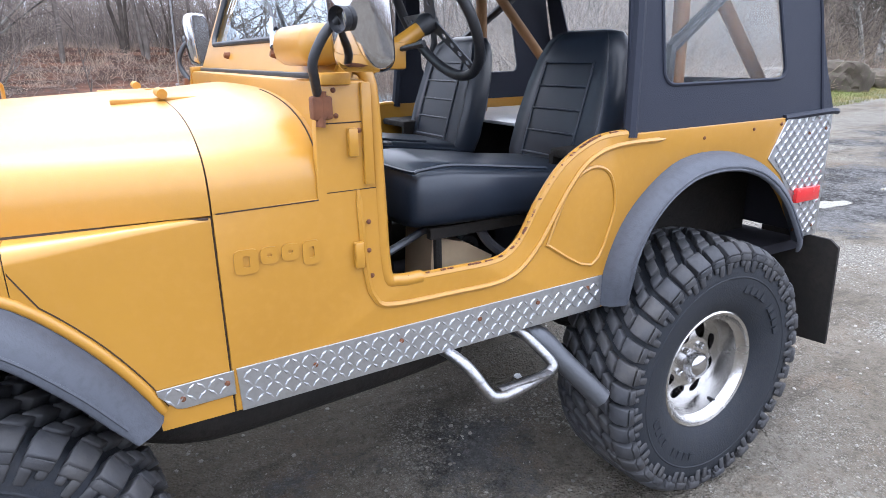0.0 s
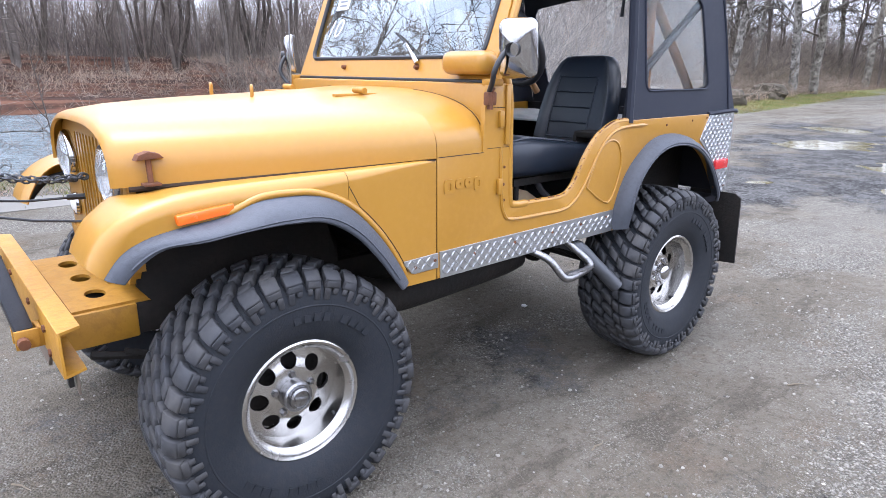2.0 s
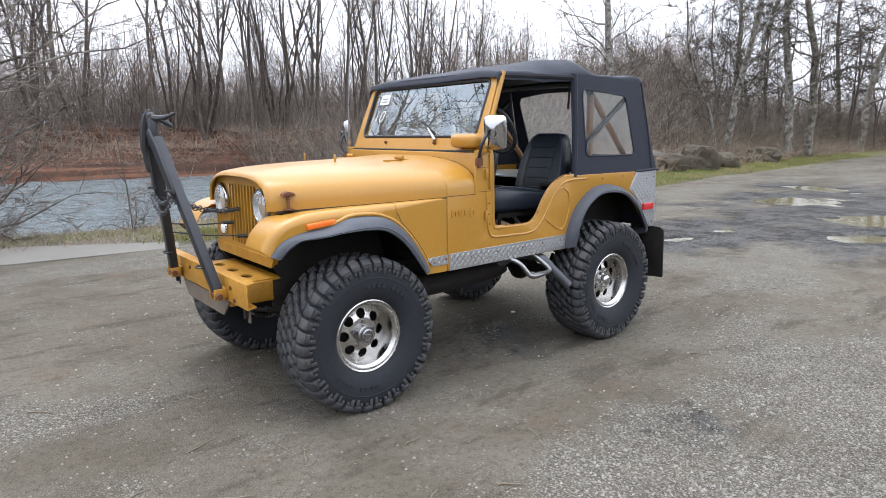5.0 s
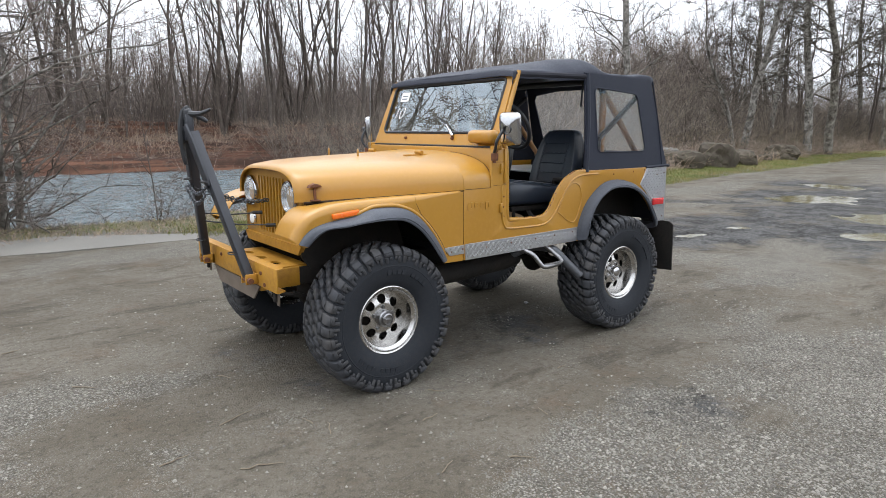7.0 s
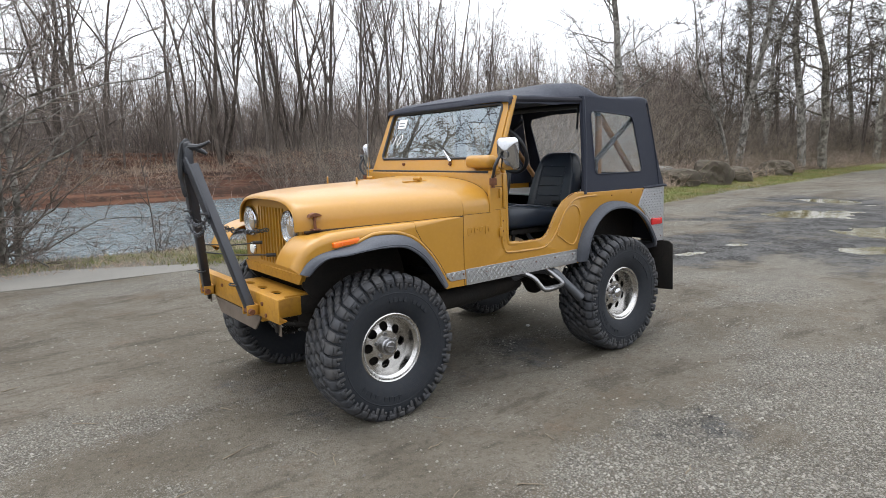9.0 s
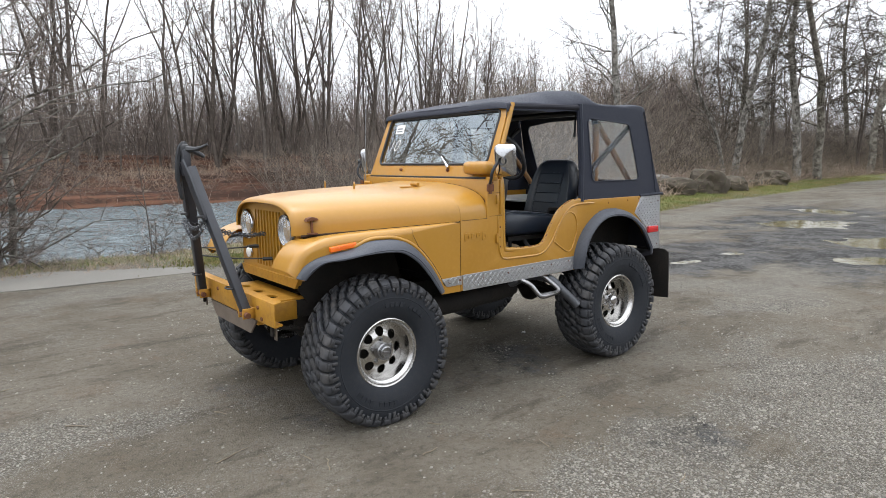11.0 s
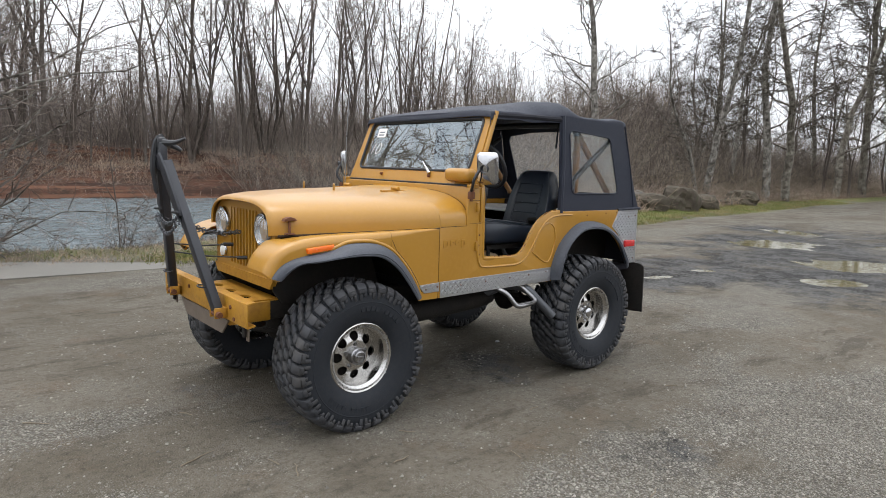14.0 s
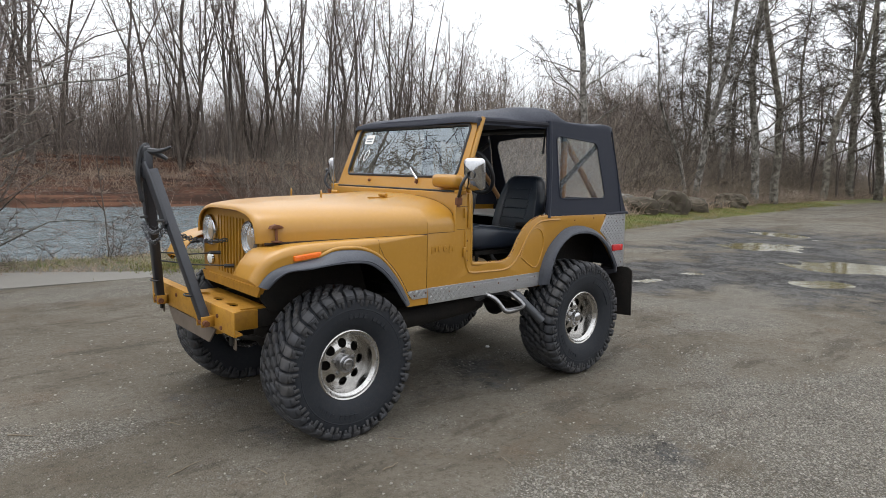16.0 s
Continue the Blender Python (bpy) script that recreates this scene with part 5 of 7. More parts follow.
def lug_mesh():
    """Blocks of the tread: staggered centre blocks, long shoulder blocks, and biters down the sidewall."""
    bm = bmesh.new()

    def block(th, width, low, high, skew, taper=0.78):
        rings = []
        for (y0, r0), (y1, r1), sk in zip(low, high, skew):
            ring = []
            for r, y, e in ((r0, y0, -0.5), (r0, y0, 0.5), (r1, y1, 0.5 * taper), (r1, y1, -0.5 * taper)):
                a = th + width * e + sk
                ring.append(bm.verts.new((r * math.cos(a), y, r * math.sin(a))))
            rings.append(ring)
        for u, v in zip(rings, rings[1:]):
            for k in range(4):
                bm.faces.new((u[k], u[(k + 1) % 4], v[(k + 1) % 4], v[k]))
        bm.faces.new(rings[0][::-1])
        bm.faces.new(rings[-1])

    count = 38
    pitch = math.tau / count
    for i in range(count):
        for s in (-1, 1):
            o = i * pitch + (0.5 * pitch if s > 0 else 0)
            wide = pitch * (0.86 if i % 2 else 0.78)
            reach = 0.007 if i % 2 else 0.001
            # Inner blocks lock into one another across the middle; the shoulder blocks wrap over the edge.
            block(o, pitch * 0.66, [(s * 0.066, 0.420), (s * 0.100, 0.418)], [(s * 0.067, 0.4535), (s * 0.099, 0.451)], [s * 0.075, s * 0.030], 0.86)
            block(o + 0.010 * s, wide, [(s * 0.105, 0.416), (s * 0.130, 0.412), (s * 0.151, 0.396)], [(s * 0.107, 0.4505), (s * 0.132, 0.4465), (s * (0.158 + reach), 0.427)], [s * 0.026, s * 0.010, 0.0], 0.92)
            block(o + 0.010 * s, wide * 0.96, [(s * 0.147, 0.402), (s * 0.154, 0.390)], [(s * (0.1615 + reach), 0.4235), (s * (0.1655 + reach * 0.6), 0.402)], [0, 0], 0.9)
            for j in (-1, 1):
                long = (j > 0) == bool(i % 2)
                inner = 0.358 if long else 0.376
                block(o + 0.010 * s + j * wide * 0.26, wide * (0.44 if long else 0.36), [(s * 0.155, 0.398), (s * 0.158, 0.380), (s * 0.158, inner)], [(s * (0.1645 + reach * 0.6), 0.3985), (s * 0.1655, 0.385), (s * 0.1645, inner + 0.003)], [0, 0, 0], 0.84)
            block(o + 0.02 * s, pitch * 0.58, [(s * 0.004, 0.422), (s * 0.060, 0.422)], [(s * 0.006, 0.4545), (s * 0.058, 0.4535)], [s * 0.165, s * 0.085], 0.86)
    bmesh.ops.recalc_face_normals(bm, faces=bm.faces[:])
    bmesh.ops.bevel(bm, geom=[e for e in bm.edges if e.calc_face_angle(0) > 0.6], offset=0.0028, segments=1, affect="EDGES")
    for v in bm.verts:
        v.co *= 1 + 0.004 * noise.noise(v.co * 45)
    return finish(bm, "tread", LUG, 45)


def rim_mesh():
    bm = bmesh.new()
    lathe(bm, [(0.196, 0.118), (0.210, 0.124), (0.215, 0.118), (0.215, -0.112), (0.214, -0.121), (0.207, -0.125), (0.198, -0.121), (0.192, -0.104), (0.176, -0.094), (0.172, -0.045), (0.164, -0.018), (0.166, 0.05), (0.18, 0.11), (0.196, 0.118)], 56, close=False)
    return finish(bm, "rim", ALLOY, 40)


def disc_mesh():
    bm = bmesh.new()
    holes = [circle(0.118 * math.cos(a), 0.118 * math.sin(a), 0.029, 16) for a in (k * math.tau / 8 + 0.2 for k in range(8))]
    slab(bm, circle(0, 0, 0.168, 48), -0.030, -0.016, holes, put=lambda x, y, z: (x, y - 0.020 * max(0.0, 1 - abs(math.hypot(x, z) - 0.085) / 0.05), z))
    return finish(bm, "wheel_disc", ALLOY, 30)


def backing_mesh():
    bm = bmesh.new()
    lathe(bm, [(0.0, 0.02), (0.15, 0.02), (0.155, 0.03), (0.155, 0.08), (0.0, 0.09)], 28)
    return finish(bm, "brake_drum", UNDER, 40)


def hub_mesh(front):
    bm = bmesh.new()
    if front:
        lathe(bm, [(0.083, -0.03), (0.080, -0.042), (0.052, -0.044), (0.052, -0.086), (0.046, -0.092), (0.040, -0.092), (0.038, -0.104), (0.030, -0.108), (0.028, -0.103), (0.0, -0.103)], 28)
        box(bm, -0.022, 0.022, -0.110, -0.100, -0.006, 0.006, 0.002)
        for k in range(5):
            a = k * math.tau / 5 + 0.5
            lathe(bm, [(0.013, -0.035), (0.013, -0.056), (0.008, -0.062), (0.0, -0.062)], 6, Matrix.Translation((0.070 * math.cos(a), 0, 0.070 * math.sin(a))))
    else:
        lathe(bm, [(0.060, -0.03), (0.058, -0.045), (0.044, -0.050), (0.044, -0.080), (0.036, -0.092), (0.016, -0.098), (0.0, -0.099)], 28)
        for k in range(5):
            a = k * math.tau / 5 + 0.3
            lathe(bm, [(0.013, -0.035), (0.013, -0.058), (0.008, -0.064), (0.0, -0.064)], 6, Matrix.Translation((0.066 * math.cos(a), 0, 0.066 * math.sin(a))))
    return finish(bm, "hub", CHROME if not front else WORN_CHROME, 40)


MESHES = {"tyre": tyre_mesh(), "tread": lug_mesh(), "rim": rim_mesh(), "wheel_disc": disc_mesh(), "brake_drum": backing_mesh()}
HUBS = {True: hub_mesh(True), False: hub_mesh(False)}


def wheel(x, y, z, s, turn, steer=0):
    w = new("wheel", MESHES["tyre"])
    w.parent = car
    w.matrix_local = Matrix.Translation((x, y, z)) @ Matrix.Rotation(radians(180 if s > 0 else 0), 4, "Z") @ Matrix.Rotation(radians(turn), 4, "Y")
    tagged(w, "large black mud-terrain tyre on a bright alloy rim")
    for name in ("tread", "rim", "wheel_disc", "brake_drum"):
        p = new(name, MESHES[name])
        p.parent = w
    p = new("hub", HUBS[x < 1])
    p.parent = w
    bm = bmesh.new()
    tube(bm, [(0.150, -0.075, -0.085), (0.140, -0.105, -0.082)], [0.006, 0.004], 6)
    part("valve", bm, BLACK, w)


wheel(0.0, -0.715, 0.437, -1, 10)
wheel(0.0, 0.700, 0.437, 1, 50)
wheel(2.134, -0.785, 0.450, -1, 33)
wheel(2.134, 0.785, 0.450, 1, 75)

# Soft top.
def roof_z(x, y):
    """The cover rises to the middle bow, falls off sharply behind it and sags to the rear bow."""
    edge = float(np.interp(x, [1.06, 1.12, 1.5, 1.90, 2.3, 2.62, 2.70], [1.945, 1.962, 1.972, 1.985, 1.988, 1.992, 1.984]))
    crown = float(np.interp(x, [1.06, 1.12, 1.4, 1.65, 1.82, 1.90, 1.96, 2.00, 2.05, 2.11, 2.20, 2.45, 2.58, 2.64, 2.70], [0.008, 0.022, 0.062, 0.100, 0.118, 0.125, 0.122, 0.108, 0.074, 0.046, 0.028, 0.012, 0.022, 0.032, 0.014]))
    ripple = 0.004 * math.sin(9 * x + 4 * y) + 0.003 * math.sin(21 * x - 6 * y)
    return edge + crown * (1 - min(1.0, abs(y) / 0.725) ** 9) + ripple


rows = []
for x in np.concatenate([[1.062, 1.07, 1.10], np.linspace(1.16, 2.60, 44), [2.64, 2.68, 2.692]]):
    lim = float(np.interp(x, [1.06, 1.86, 2.64], [0.745, 0.722, 0.715]))
    row = []
    tuck = 0.03 if x in (1.062, 2.692) else 0.0
    for y in (-lim - 0.004, -lim - 0.004, -lim + 0.004, -lim + 0.02, *np.linspace(-lim + 0.06, lim - 0.06, 19), lim - 0.02, lim - 0.004, lim + 0.004, lim + 0.004):
        row.append([float(x), float(y), roof_z(x, y) - tuck])
    row[0][2] -= 0.055
    row[-1][2] -= 0.055
    row[1][2] -= 0.012
    row[-2][2] -= 0.012
    rows.append([tuple(p) for p in row])
bm = bmesh.new()
loft(bm, rows)
solid(bm, 0.006)
top = part("soft_top", bm, CANVAS, car, "black fabric soft top", angle=60)
bm = bmesh.new()
tube(bm, [(1.095, -0.742, 1.935), (1.085, -0.3, 1.955), (1.085, 0.3, 1.955), (1.095, 0.742, 1.935)], 0.016, 8)
part("header_rail", bm, CANVAS, top)


def lean(s):
    def put(x, y, z):
        t = (z - 1.255) / 0.72
        return (x - 0.0 * t, s * (W - 0.018 - 0.056 * t + y), z)
    return put


for s in (-1, 1):
    bm = bmesh.new()
    win = [(x, z) for x, z in rounded(1.950, 2.555, 1.395, 1.880, 0.045, 5)]
    win = [(x - (0.025 if x < 2.3 else 0.105) * (z - 1.395) / 0.485, z - (0.03 if x > 2.3 and z > 1.7 else 0.0)) for x, z in win]
    slab(bm, [(1.80, 1.245), (2.0, 1.256), (2.4, 1.262), (2.862, 1.262), (2.80, 1.42), (2.635, 1.965), (1.815, 1.985)], 0.0, 0.008, [win], put=lean(s))
    side = part("side_curtain", bm, CANVAS, top, "black fabric side curtain")
    bm = bmesh.new()
    sheet(bm, win, 0.004, lean(s))
    p = part("side_window", bm, SOFT_PANE, top, "hazy clear vinyl window")
    p.visible_shadow = False
    bm = bmesh.new()
    tube(bm, [lean(s)(x, 0.008, z) for x, z in win], 0.006, 6, close=True)
    tube(bm, [lean(s)(x, 0.008, z) for x, z in ((2.66, 1.955), (2.74, 1.60), (2.785, 1.262))], 0.007, 6)
    tube(bm, [lean(s)(x, 0.006, z) for x, z in ((1.81, 1.25), (1.84, 1.60), (1.845, 1.98))], 0.022, 8)
    part("piping", bm, CANVAS, top)
    bm = bmesh.new()
    tube(bm, [(1.10, s * 0.735, 1.935), (1.5, s * 0.728, 1.948), (1.84, s * 0.722, 1.955)], 0.020, 8)
    part("door_rail", bm, LINING, top)
    bm = bmesh.new()
    tube(bm, curve([(2.55, s * 0.79, 1.262), (2.80, s * 0.80, 1.272), (2.872, s * 0.79, 1.266)], 4), 0.012, 6)
    part("hem", bm, CANVAS, top)
bm = bmesh.new()
back = [(-0.60, 1.41), (-0.57, 1.38), (0.57, 1.38), (0.60, 1.41), (0.625, 1.85), (0.59, 1.895), (0.30, 1.925), (-0.30, 1.925), (-0.59, 1.895), (-0.625, 1.85)]
slab(bm, [(-0.775, 1.255), (0.775, 1.255), (0.705, 1.975), (-0.705, 1.975)], 0.0, 0.008, [back], put=lambda x, y, z: (2.862 - 0.31 * (z - 1.255) + y, x, z))
part("rear_curtain", bm, CANVAS, top, "black fabric rear curtain")
bm = bmesh.new()
sheet(bm, back, 0.004, lambda x, y, z: (2.862 - 0.31 * (z - 1.255) + y, x, z))
p = part("rear_window", bm, SOFT_PANE, top, "hazy clear vinyl window")
p.visible_shadow = False

# Roll bar and bows.
bar = part("roll_bar", tube(bmesh.new(), curve([(2.20, -0.60, 1.84), (2.20, -0.57, 1.90), (2.20, -0.47, 1.945), (2.20, 0.47, 1.945), (2.20, 0.57, 1.90), (2.20, 0.60, 1.84)], 5), 0.026, 12), BLACK, car, "roll bar with tan painted posts and stays")
for s in (-1, 1):
    bm = bmesh.new()
    tube(bm, [(2.21, s * 0.60, 1.86), (2.70, s * 0.60, 1.34)], 0.024, 10)
    part("rear_stay", bm, BARWOOD, bar)
    part("post", tube(bmesh.new(), [(2.205, s * 0.60, 1.20), (2.20, s * 0.60, 1.85)], 0.026, 12), BARWOOD, bar, "tan painted post")
    bm = bmesh.new()
    tube(bm, [(2.05, s * 0.69, 1.30), (2.06, s * 0.69, 1.50), (2.60, s * 0.67, 1.87)], 0.021, 8)
    tube(bm, [(1.90, s * 0.70, 1.26), (1.98, s * 0.68, 1.55), (1.93, s * 0.67, 1.95)], 0.016, 8)
    part("top_bow", bm, BLACK, top)
    bm = bmesh.new()
    tube(bm, [(1.88, s * 0.66, 1.92), (1.885, s * 0.65, 1.80), (1.88, s * 0.65, 1.74)], [0.006, 0.008, 0.010], 6)
    part("hanging_strap", bm, BLACK, top)

# Seats.
def seat(y, push):
    bm = bmesh.new()
    rows = []
    for x, half, z0, z1 in ((1.165, 0.195, 1.04, 1.13), (1.172, 0.215, 1.02, 1.175), (1.20, 0.228, 1.012, 1.205), (1.30, 0.235, 1.008, 1.205), (1.45, 0.235, 1.005, 1.185), (1.62, 0.232, 1.0, 1.160), (1.80 + push, 0.225, 1.0, 1.135)):
        ring = []
        for k in range(24):
            a = k * math.tau / 24
            c, q = math.cos(a), math.sin(a)
            ring.append((x, y + half * math.copysign(abs(c) ** 0.42, c), (z0 + z1) / 2 + (z1 - z0) / 2 * math.copysign(abs(q) ** 0.42, q)))
        rows.append(ring)
    vs = loft(bm, rows, close=True)
    bm.faces.new(vs[0])
    bm.faces.new(vs[-1][::-1])
    st = part("seat", bm, VINYL, car, "black vinyl high-back bucket seat", angle=60)
    bm, rows = bmesh.new(), []
    for h, half, thick in ((0.0, 0.225, 0.075), (0.06, 0.232, 0.085), (0.18, 0.230, 0.085), (0.30, 0.215, 0.08), (0.38, 0.192, 0.075), (0.435, 0.165, 0.065), (0.462, 0.135, 0.05), (0.472, 0.09, 0.02)):
        cx, cz, ring = 1.795 + push + 0.29 * h, 1.095 + h, []
        for k in range(24):
            a = k * math.tau / 24
            c, q = math.cos(a), math.sin(a)
            dish = -0.018 if q > 0 and abs(c) < 0.75 else 0.0
            ring.append((cx - (thick * math.copysign(abs(q) ** 0.5, q)) - dish, y + half * math.copysign(abs(c) ** 0.5, c), cz))
        rows.append(ring)
    vs = loft(bm, rows, close=True)
    bm.faces.new(vs[0])
    bm.faces.new(vs[-1][::-1])
    part("backrest", bm, VINYL, st, angle=60)
    bm = bmesh.new()
    def front(h):
        return 1.795 + push + 0.29 * h - float(np.interp(h, [0.0, 0.06, 0.18, 0.30, 0.38, 0.435], [0.075, 0.085, 0.085, 0.08, 0.075, 0.065])) + 0.0165

    for k in range(5):
        h = 0.06 + 0.076 * k
        wide = 0.125 - 0.05 * max(0, h - 0.25)
        tube(bm, [(front(h), y - wide, 1.095 + h), (front(h), y + wide, 1.095 + h)], 0.0042, 6)
    for q in (-1, 1):
        tube(bm, [(front(h), y + q * (0.128 - 0.05 * max(0, h - 0.25)), 1.095 + h) for h in (0.02, 0.08, 0.15, 0.22, 0.30, 0.37)], 0.0042, 6)
    tube(bm, curve([(1.62, y - 0.232, 1.158), (1.45, y - 0.236, 1.180), (1.28, y - 0.236, 1.200), (1.19, y - 0.222, 1.192), (1.172, y - 0.18, 1.185), (1.172, y + 0.18, 1.185), (1.19, y + 0.222, 1.192), (1.28, y + 0.236, 1.200), (1.45, y + 0.236, 1.180), (1.62, y + 0.232, 1.158)], 4), 0.005, 6)
    part("piping", bm, VINYL, st)
    for q in (-1, 1):
        bm = bmesh.new()
        box(bm, 1.24, 1.74, y + q * 0.17 - 0.014, y + q * 0.17 + 0.014, 0.975, 1.010, 0.004)
        for x in (1.27, 1.70):
            tube(bm, [(x, y + q * 0.17, 0.775), (x, y + q * 0.17, 0.985)], 0.013, 8)
        part("seat_rail", bm, UNDER, st)
    return st


for y, push in ((-0.40, 0.055), (0.36, 0.02)):
    seat(y, push)

# Steering.
col = part("steering_column", tube(bmesh.new(), [(0.72, -0.385, 1.20), (1.02, -0.385, 1.380), (1.33, -0.385, 1.568)], [0.028, 0.028, 0.024], 12), PAINT, car, "yellow steering column")
wm = Matrix.Translation((1.365, -0.385, 1.590)) @ Matrix.Rotation(radians(61), 4, "Y")
bm = bmesh.new()
tube(bm, [wm @ Vector((0.195 * math.cos(k * math.tau / 40), 0.195 * math.sin(k * math.tau / 40), 0.02)) for k in range(40)], 0.016, 10, close=True)
part("steering_wheel", bm, BLACK, col, "black steering wheel with drilled spokes")
for k in range(3):
    bm = bmesh.new()
    a = radians(90 + 120 * k)
    d = Vector((math.cos(a), math.sin(a), 0))
    slab(bm, [(0.02, -0.025), (0.19, -0.016), (0.19, 0.016), (0.02, 0.025)], 0.0, 0.004, [circle(0.06 + 0.035 * j, 0, 0.009, 10) for j in range(4)],
         put=lambda x, y, z: wm @ (d * x + Vector((-d.y, d.x, 0)) * z + Vector((0, 0, y + 0.012 * x / 0.19))))
    part("spoke", bm, STEEL, col)
bm = bmesh.new()
lathe(bm, [(0.0, 0.020), (0.024, 0.014), (0.032, -0.02), (0.024, -0.05)], 16, wm @ Matrix.Rotation(radians(90), 4, "X"))
part("boss", bm, BLACK, col)
bm = bmesh.new()
box(bm, 1.185, 1.260, -0.430, -0.340, 1.455, 1.530, 0.008)
part("column_box", bm, PAINT, col)
bm = bmesh.new()
tube(bm, [(1.24, -0.42, 1.51), (1.28, -0.50, 1.525)], [0.007, 0.010], 8)
part("stalk", bm, BLACK, col)
bm = bmesh.new()
box(bm, 0.970, 1.000, -W + 0.05, W - 0.05, 1.27, 1.44, 0.01)
part("dashboard", bm, PAINT_WORN, car)
# Cab clutter: tunnel, pale carton, levers, rear bench tray.
bm = bmesh.new()
box(bm, 0.67, 1.75, -0.16, 0.14, 0.76, 0.93, 0.05)
part("tunnel", bm, UNDER, car)
for x, y, h in ((1.18, -0.02, 0.30), (1.30, 0.05, 0.24)):
    bm = bmesh.new()
    tube(bm, curve([(x, y, 0.92), (x + 0.03, y, 0.92 + h * 0.6), (x + 0.10, y - 0.02, 0.92 + h)], 4), 0.009, 8)
    lathe(bm, [(0.0, -0.022), (0.018, -0.012), (0.022, 0.0), (0.018, 0.014), (0.0, 0.02)], 12, Matrix.Translation((x + 0.10, y - 0.02, 0.93 + h)) @ Matrix.Rotation(radians(90), 4, "X"))
    part("gear_lever", bm, BLACK, car)
bm = bmesh.new()
box(bm, 1.97, 2.72, -0.52, 0.75, 1.203, 1.218, 0.006)
part("rear_tray", bm, TRAY, car, "pale glossy sheet over the load bed")
bm = bmesh.new()
tube(bm, [(1.00, -0.60, 0.93), (1.25, -0.52, 0.99), (1.45, -0.50, 0.965)], 0.012, 8)
tube(bm, curve([(1.42, -0.55, 1.00), (1.46, -0.56, 0.93), (1.53, -0.58, 0.87)], 4), 0.016, 8)
part("seat_lever", bm, STEEL, car)
tagged(part("carton", slab(bmesh.new(), [(1.27, 0.80), (1.47, 0.80), (1.50, 0.87), (1.40, 0.93), (1.28, 0.965)], -0.52, -0.34, bevel=0.006), CARD, None), "crushed tan carton on the cab floor under the seat", "carton").location = (0, CY, 0)
tagged(part("tape_roll", lathe(bmesh.new(), [(0.022, -0.02), (0.042, -0.018), (0.042, 0.018), (0.022, 0.02)], 18, Matrix.Translation((1.50, -0.36, 0.86)), close=True), BLACK, None), "black tape roll on the cab floor", "tape").location = (0, CY, 0)

